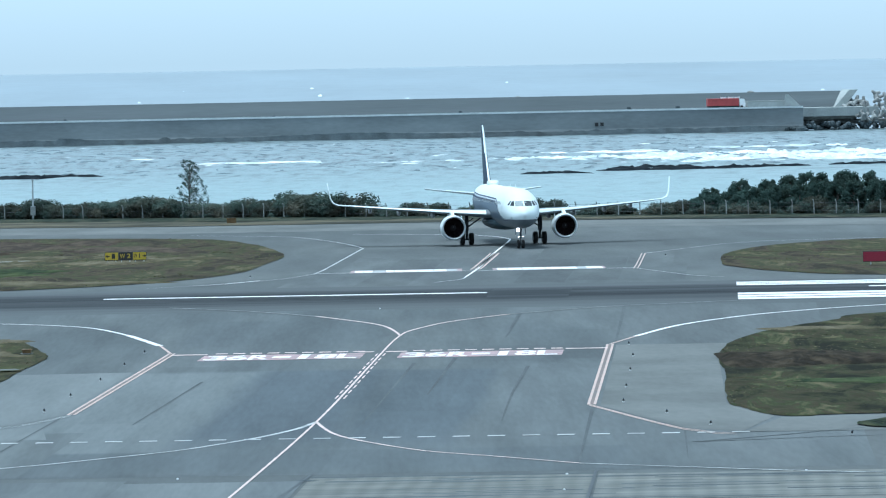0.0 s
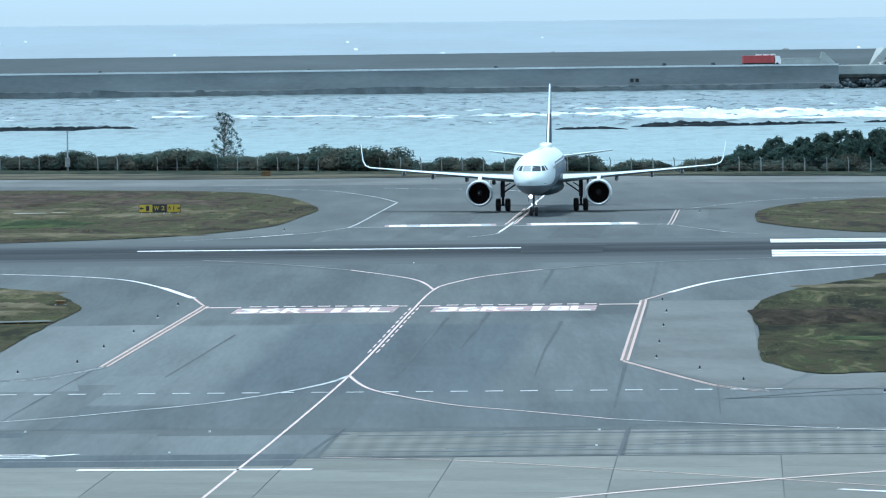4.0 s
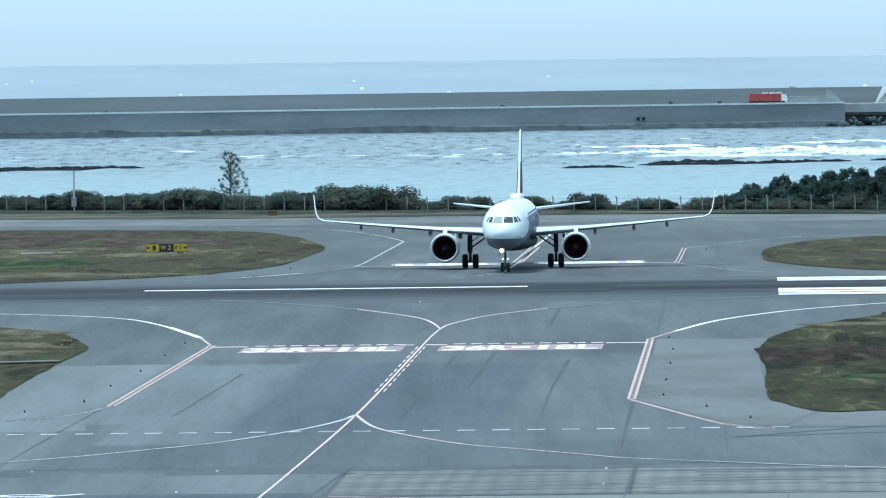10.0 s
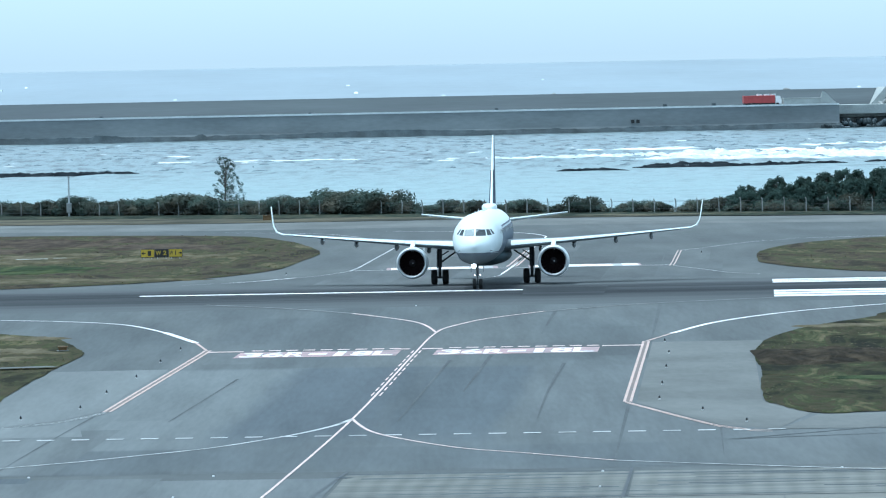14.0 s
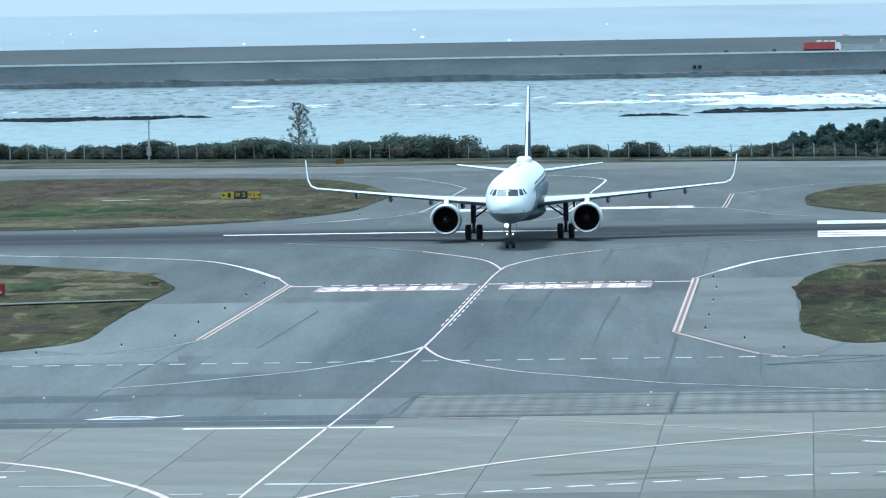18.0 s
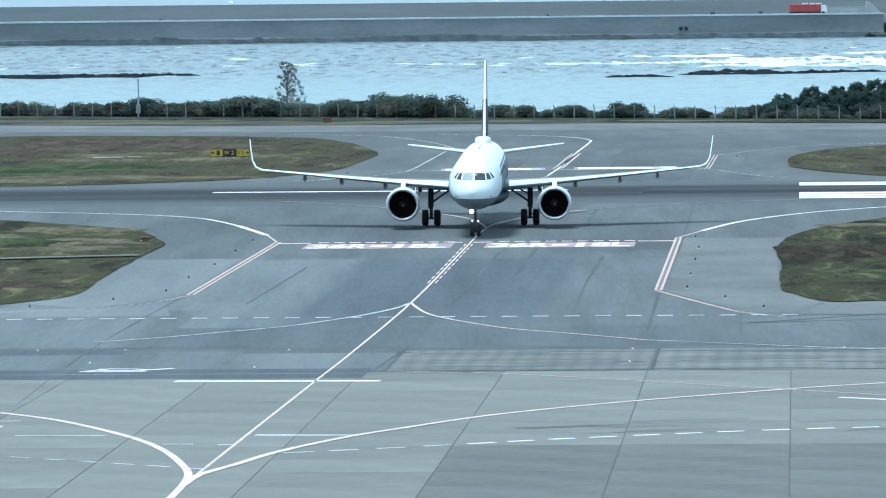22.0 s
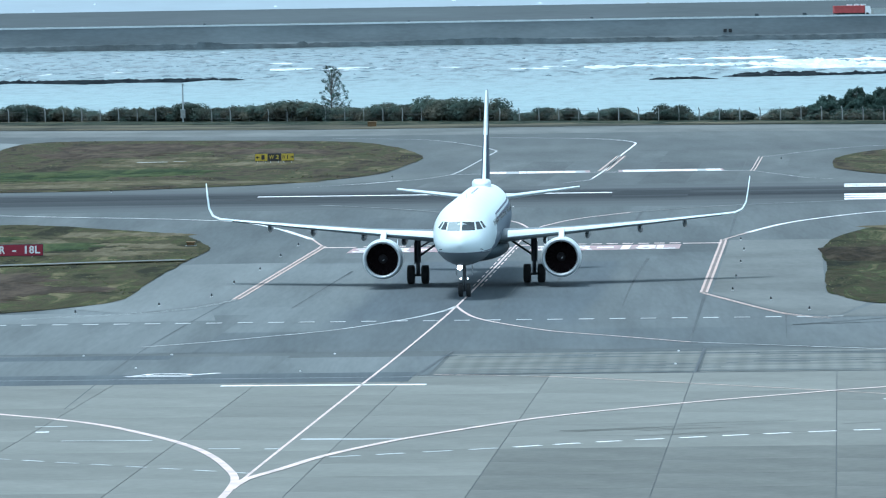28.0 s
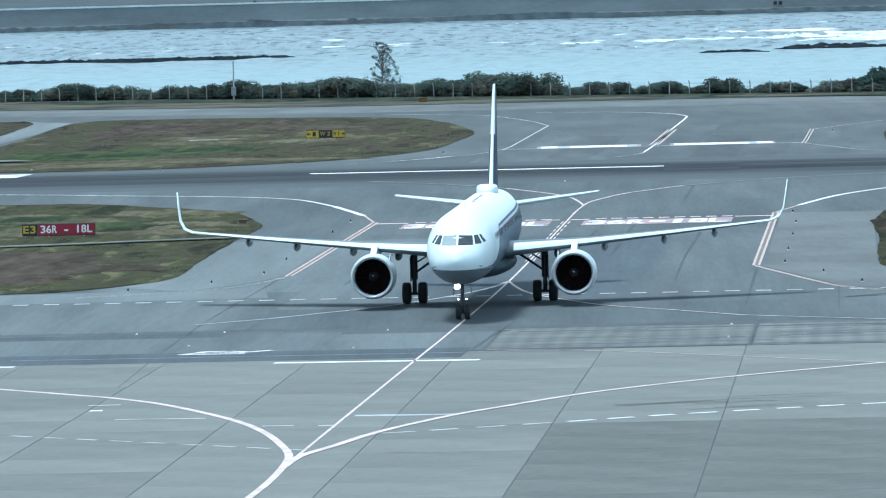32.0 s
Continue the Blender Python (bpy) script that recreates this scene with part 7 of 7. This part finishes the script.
def build_wing(root, sgn):
    bm = bmesh.new()
    rings = [[(sgn * x, yl + u, z + v - (0.03 * u)) for u, v in foil(ch, th)] for x, ch, yl, z, th in WING]
    loft(bm, rings)
    bmesh.ops.recalc_face_normals(bm, faces=bm.faces[:])
    w = part("wing", bm, WINGSHADE, root, "swept wing in grey darkened for underside shade", smooth=True)
    # bright leading edge (slats), kept to the lit upper half; below shows shade grey
    for k, (x0, x1) in enumerate(((2.3, 6.49), (6.5, 9.04), (9.05, 11.44), (11.45, 13.74), (13.75, 16.0))):
        bm = bmesh.new()
        rg = []
        for x in (x0, x1):
            for a, b in zip(WING, WING[1:]):
                if x <= b[0]:
                    t = (x - a[0]) / (b[0] - a[0])
                    ch, yl, z, th = [a[i] + (b[i] - a[i]) * t for i in (1, 2, 3, 4)]
                    break
            F = foil(ch, th * 1.04, 14)
            F = [p for p in F if p[0] < 0.13 * ch and p[1] > 0.004 * ch]
            rg.append([(sgn * x, yl + u - 0.015, z + v - 0.03 * u + 0.006) for u, v in F])
        m = min(len(r) for r in rg)
        loft(bm, [r[:m] for r in rg], closed=False)
        bmesh.ops.recalc_face_normals(bm, faces=bm.faces[:])
        part("slat", bm, WHITE, w, "pale wing slat", smooth=True)
    bm = bmesh.new()
    rings = []
    for x, ch, yl, z, turn in TIP:
        a = radians(turn)
        rings.append([(sgn * (x - v * math.sin(a)), yl + u, z + v * math.cos(a) - 0.03 * u * math.cos(a)) for u, v in foil(ch, 0.1 if turn < 60 else 0.085)])
    loft(bm, rings)
    bmesh.ops.recalc_face_normals(bm, faces=bm.faces[:])
    part("sharklet", bm, WHITE, w, "white upturned wing tip", smooth=True)
    # flap track fairings
    for x, z, ln in ((4.6, 2.72, 4.4), (7.3, 2.98, 3.6), (10.7, 3.25, 3.0), (13.6, 3.52, 2.4)):
        bm = bmesh.new()
        y0 = -3.3 + (x - 6.4) * 0.52 + 1.0
        rings = []
        for u in np.linspace(0, 1, 10):
            e = math.sin(math.pi * (0.03 + 0.94 * u)) ** 0.6
            rings.append([(sgn * x + 0.19 * e * math.cos(t), y0 + ln * u, z - 0.05 + 0.30 * e * math.sin(t)) for t in np.linspace(0, 2 * math.pi, 13)[:-1]])
        loft(bm, rings)
        part("flap_fairing", bm, GREYP, w, "grey flap track fairing", smooth=True)
    return w


fans = []


def build_engine(root, sgn):
    cx, cy, cz = sgn * 5.75, -6.75, 1.72
    e = empty("engine")
    e.parent = root
    bm = bmesh.new()
    revolve(bm, [(1.10, 0.02), (1.16, -0.02), (1.2, 0.05), (1.245, 0.25)], centre=(cx, cy, cz), n=56)
    revolve(bm, [(1.10, 0.02), (1.045, 0.08), (1.02, 0.25), (1.03, 0.45)], centre=(cx, cy, cz), n=56)
    bmesh.ops.recalc_face_normals(bm, faces=bm.faces[:])
    part("inlet_lip", bm, LIP, e, "polished metal inlet lip", smooth=True)
    bm = bmesh.new()
    revolve(bm, [(1.245, 0.25), (1.285, 0.6), (1.30, 1.1), (1.29, 1.7), (1.2, 2.7), (1.05, 3.5), (1.0, 3.5), (1.0, 3.0)], centre=(cx, cy, cz), n=56)
    part("nacelle", bm, WHITE, e, "white engine nacelle", smooth=True)
    bm = bmesh.new()
    revolve(bm, [(1.03, 0.45), (1.04, 1.0), (1.0, 1.6), (0.9, 2.2), (0.0, 2.25)], centre=(cx, cy, cz), n=48)
    part("inlet_duct", bm, FANDARK, e, "dark inlet duct", smooth=True)
    bm = bmesh.new()
    revolve(bm, [(0.62, 3.0), (0.6, 3.9), (0.42, 4.8), (0.3, 5.2), (0.0, 5.6)], centre=(cx, cy, cz), n=32)
    part("core_cowl", bm, STEEL, e, "dark metal core cowl", smooth=True)
    fan = empty("fan", Matrix.Translation((cx, cy + 0.95, cz)))
    fan.parent = e
    bm = bmesh.new()
    prev = None
    for j, r in enumerate((0.3, 0.55, 0.8, 1.02)):
        tw = radians(35 + 28 * j / 3)
        dv = Vector((0, math.cos(tw) * 0.16, math.sin(tw) * 0.13))
        pair = (bm.verts.new(Vector((r, 0, 0)) - dv), bm.verts.new(Vector((r, 0, 0)) + dv))
        if prev:
            bm.faces.new((prev[0], pair[0], pair[1], prev[1]))
        prev = pair
    me = bpy.data.meshes.new("fan_blade")
    bm.to_mesh(me)
    bm.free()
    me.materials.append(BLADE)
    for k in range(20):
        o = new("fan_blade", me)
        o.parent = fan
        o.matrix_basis = Matrix.Rotation(2 * math.pi * k / 20, 4, "Y")
    bm = bmesh.new()
    revolve(bm, [(0.0, -0.42), (0.1, -0.36), (0.22, -0.2), (0.3, 0.02), (0.3, 0.2)], n=24)
    part("spinner", bm, FANDARK, fan, "dark spinner", smooth=True)
    bm = bmesh.new()
    pts = [(0.05, -0.405), (0.085, -0.37)]
    for j in range(3):
        a0, a1 = j * 0.5, j * 0.5 + 0.5
        bm.faces.new([bm.verts.new((r * math.cos(a), y - 0.012, r * math.sin(a))) for r, y, a in ((0.04 + j * 0.012, -0.40 + j * 0.01, a0), (0.075 + j * 0.012, -0.375 + j * 0.012, a0), (0.087 + j * 0.012, -0.363 + j * 0.012, a1), (0.052 + j * 0.012, -0.39 + j * 0.01, a1))])
    part("swirl", bm, SIGNWHITE, fan, "white spinner swirl")
    fans.append(fan)
    # pylon and vortex strake
    bm = bmesh.new()
    loft(bm, [[(cx + sx * 0.17, cy + y, cz + z) for y, z in ((0.9, 1.24), (2.0, 1.62), (3.6, 1.76), (5.6, 1.44), (5.4, 0.5), (2.0, 0.9))] for sx in (-1, 1)])
    bmesh.ops.recalc_face_normals(bm, faces=bm.faces[:])
    part("pylon", bm, WHITE, e, "white engine pylon")
    bm = bmesh.new()
    loft(bm, [[(cx - sgn * 0.93 + d, cy + y, cz + z) for y, z in ((1.0, 0.86), (1.9, 0.9), (1.9, 1.2), (1.6, 1.22))] for d in (-0.015, 0.015)])
    part("strake", bm, WHITE, e, "small nacelle strake")
    e["label"] = "white turbofan engine under the wing"


wheels = []


def wheel(parent, x, y, r, w, name="wheel"):
    h = empty(name, Matrix.Translation((x, y, r)))
    h.parent = parent
    bm = bmesh.new()
    k = w / 2
    revolve(bm, [(r * 0.55, -k * 0.8), (r * 0.8, -k), (r * 0.95, -k * 0.85), (r, -k * 0.45), (r, k * 0.45), (r * 0.95, k * 0.85), (r * 0.8, k), (r * 0.55, k * 0.8)], axis="X", n=32)
    part("tyre", bm, TYRE, h, "black tyre", smooth=True)
    bm = bmesh.new()
    revolve(bm, [(0.0, -k * 0.5), (r * 0.4, -k * 0.6), (r * 0.56, -k * 0.8), (r * 0.56, k * 0.8), (r * 0.4, k * 0.6), (0.0, k * 0.5)], axis="X", n=24)
    for i in range(6):
        a = i * math.pi / 3
        tube(bm, (-k * 0.62, r * 0.3 * math.cos(a), r * 0.3 * math.sin(a)), (-k * 0.7, r * 0.3 * math.cos(a), r * 0.3 * math.sin(a)), 0.03, n=6)
    part("rim", bm, RIM, h, "grey wheel rim")
    wheels.append((h, r))
    return h


def build_gear(root):
    for sgn in (-1, 1):
        g = empty("main_gear")
        g.parent = root
        x = sgn * 3.795
        for dx in (-0.465, 0.465):
            wheel(g, x + dx, 0, 0.62, 0.5)
        bm = bmesh.new()
        tube(bm, (x - 0.4, 0, 0.585), (x + 0.4, 0, 0.585), 0.09, n=12)
        tube(bm, (x, 0, 0.585), (x, 0, 1.5), 0.13, n=12)
        tube(bm, (x, 0, 1.4), (x, 0, 3.1), 0.2, n=14)
        part("leg", bm, STEEL, g, "grey oleo leg")
        bm = bmesh.new()
        tube(bm, (x, 0, 1.75), (x - sgn * 1.45, 0.1, 2.75), 0.075, n=10)
        tube(bm, (x, 0.1, 2.3), (x - sgn * 0.75, 0.1, 2.75), 0.05, n=10)
        part("side_stay", bm, STEEL, g, "diagonal side stay")
        bm = bmesh.new()
        tube(bm, (x, -0.22, 0.7), (x, -0.3, 1.05), 0.035, n=8)
        tube(bm, (x, -0.3, 1.05), (x, -0.16, 1.4), 0.035, n=8)
        part("torque_link", bm, STEEL, g)
        bm = bmesh.new()
        box(bm, x + sgn * 0.2 - 0.03, x + sgn * 0.2 + 0.03, -0.42, 0.42, 1.3, 2.75)
        bevelled(bm, 0.02, 1)
        part("gear_door", bm, GREYP, g, "grey leg door")
        g["label"] = "grey main landing gear with twin wheels"
    g = empty("nose_gear")
    g.parent = root
    y = -16.9
    for dx in (-0.25, 0.25):
        wheel(g, dx, y, 0.42, 0.29)
    bm = bmesh.new()
    tube(bm, (-0.22, y, 0.385), (0.22, y, 0.385), 0.06, n=10)
    tube(bm, (0, y, 0.385), (0, y, 1.1), 0.065, n=12)
    tube(bm, (0, y, 1.05), (0, y - 0.05, 2.2), 0.1, n=12)
    tube(bm, (0, y - 0.05, 1.5), (0, y - 1.3, 2.05), 0.05, n=8)
    part("leg", bm, STEEL, g, "grey nose leg")
    for sgn in (-1, 1):
        bm = bmesh.new()
        box(bm, sgn * 0.5 - 0.015, sgn * 0.5 + 0.015, y - 0.3, y + 0.55, 1.35, 1.98)
        part("gear_door", bm, GREYP, g, "grey nose gear door")
    # lights on the nose leg
    for x, z, r, name in ((-0.28, 1.84, 0.16, "taxi_light"), (-0.22, 1.14, 0.035, "turn_off_light"), (0.22, 1.14, 0.035, "turn_off_light")):
        bm = bmesh.new()
        revolve(bm, [(0.0, -0.03), (r * 0.7, -0.02), (r, 0.02), (r, 0.06)], centre=(x, y - 0.2, z), n=20)
        part(name, bm, LAMPGLOW, g, "lit landing light", smooth=True)
        bm = bmesh.new()
        revolve(bm, [(r * 1.1, 0.0), (r * 1.12, 0.08), (r * 0.6, 0.16), (0, 0.18)], centre=(x, y - 0.2, z), n=20)
        part("lamp_housing", bm, STEEL, g)
    g["label"] = "grey nose landing gear with lit lamps"


def build_tail(root):
    bm = bmesh.new()
    rings = []
    for z, yl, ch, th in ((5.2, 12.6, 7.2, 0.07), (6.2, 13.6, 6.0, 0.1), (7.0, 14.4, 5.5, 0.1), (9.0, 16.4, 4.1, 0.1), (11.35, 18.6, 2.65, 0.1), (11.97, 19.3, 2.0, 0.085)):
        rings.append([(v, yl + u, z) for u, v in [(p[0], p[1] - 0.02 * ch * (1 - (2 * p[0] / ch - 0.8) ** 2)) for p in foil(ch, th)]])
    loft(bm, rings)
    bmesh.ops.recalc_face_normals(bm, faces=bm.faces[:])
    for f in bm.faces:
        c = f.calc_center_median()
        lead = 12.6 + (c.z - 5.2) * 1.02
        if c.z > 5.6 and c.y > lead + 0.1:
            f.material_index = 1
    part("fin", bm, [WHITE, BLUE], root, "dark blue fin with white leading edge", smooth=True)
    for sgn in (-1, 1):
        bm = bmesh.new()
        rings = [[(sgn * x, yl + u, z + v * -0.9) for u, v in foil(ch, 0.1)] for x, ch, yl, z in ((0.3, 4.2, 15.6, 4.72), (1.1, 3.9, 16.1, 4.8), (6.1, 1.7, 19.4, 5.3), (6.22, 1.4, 19.7, 5.31))]
        loft(bm, rings)
        bmesh.ops.recalc_face_normals(bm, faces=bm.faces[:])
        part("tailplane", bm, WHITE, root, "white tailplane", smooth=True)
    bm = bmesh.new()
    revolve(bm, [(0.17, 0), (0.13, 0.25), (0.0, 0.25)], centre=(0, NOSE + 44.3, 5.0), n=16)
    part("exhaust", bm, BLACK, root, "dark tail exhaust")


def build_airliner():
    root = empty("airliner")
    tagged(root, "white twin-engine airliner with blue stripe taxiing, lamps lit", "airplane")
    fus = build_fuselage(root)
    build_cockpit(fus)
    build_details(root, fus)
    for sgn in (-1, 1):
        build_wing(root, sgn)
        build_engine(root, sgn)
    build_gear(root)
    build_tail(root)
    for c in root.children:
        if "gear" not in c.name:
            c.location.z += LIFT
    return root


airliner = build_airliner()


def on_ground(x, y, heading):
    """The airliner's pose: its main wheels at (x, y), the nose wheel on the ground too."""
    h = radians(heading)
    z0 = gz(x, y)
    z1 = gz(x + 16.9 * math.sin(h), y - 16.9 * math.cos(h))
    return pose(x, y, z0 + 0.015, -math.degrees(math.atan2(z1 - z0, 16.9)), 0, heading)


def motions():
    rows = [
        (0.0, on_ground(10.27, 744.17, 5.11)),
        (1.0, on_ground(10.89, 733.46, 0.93)),
        (2.0, on_ground(10.90, 722.23, -1.38)),
        (3.0, on_ground(10.56, 711.47, -2.87)),
        (4.0, on_ground(10.08, 701.74, -3.50)),
        (5.0, on_ground(9.47, 692.04, -3.56)),
        (6.0, on_ground(8.83, 682.17, -3.46)),
        (7.0, on_ground(8.12, 671.95, -3.42)),
        (8.0, on_ground(7.40, 661.51, -3.39)),
        (9.0, on_ground(6.68, 651.02, -3.21)),
        (10.0, on_ground(6.01, 639.62, -2.88)),
        (11.0, on_ground(5.37, 627.85, -2.56)),
        (12.0, on_ground(4.77, 616.24, -2.37)),
        (13.0, on_ground(4.21, 605.28, -2.37)),
        (14.0, on_ground(3.72, 595.72, -2.68)),
        (15.0, on_ground(3.19, 586.61, -2.98)),
        (16.0, on_ground(2.61, 577.25, -3.15)),
        (17.0, on_ground(1.93, 568.38, -3.12)),
        (18.0, on_ground(1.16, 559.46, -2.78)),
        (19.0, on_ground(0.50, 549.18, -2.17)),
        (20.0, on_ground(0.04, 537.05, -1.54)),
        (21.0, on_ground(-0.42, 524.86, -1.18)),
        (22.0, on_ground(-0.86, 512.34, -1.27)),
        (23.0, on_ground(-1.30, 499.92, -1.58)),
        (24.0, on_ground(-1.90, 487.13, -1.70)),
        (25.0, on_ground(-2.45, 473.96, -1.64)),
        (26.0, on_ground(-2.98, 459.98, -1.77)),
        (27.0, on_ground(-3.49, 445.89, -1.91)),
        (28.0, on_ground(-4.01, 431.61, -2.04)),
        (29.0, on_ground(-4.59, 417.58, -2.23)),
        (30.0, on_ground(-5.14, 404.74, -2.38)),
        (31.0, on_ground(-5.79, 392.56, -2.49)),
        (32.0, on_ground(-6.43, 380.98, -2.43)),
    ]
    walk(airliner, rows)
    # wheels turn with the way gone, the fans at a steady rate
    ts = [k * 0.08 for k in range(401)]
    way = [0.0]
    for (t0, m0), (t1, m1) in zip(rows, rows[1:]):
        way.append(way[-1] + (m1.translation - m0.translation).length)
    times = [t for t, m in rows]
    gone = [float(np.interp(t, times, way)) for t in ts]
    for h, r in wheels:
        base = h.matrix_basis.translation.copy()
        walk(h, [(t, Matrix.Translation(base) @ Matrix.Rotation(g / r, 4, "X")) for t, g in zip(ts, gone)])
    for f in fans:
        base = f.matrix_basis.translation.copy()
        walk(f, [(t, Matrix.Translation(base) @ Matrix.Rotation(radians(62) * k, 4, "Y")) for k, t in enumerate(ts)])
    # surf rolls slowly towards the shore
    for i, (t, x, y) in enumerate(breakers):
        v = 0.9 + 0.3 * math.sin(i * 2.1)
        walk(t, [(s, pose(x + 0.15 * s, y - v * s, SEA + 0.12 + 0.22 * math.sin(i + s * 0.5))) for s in range(0, 33, 4)])


motions()
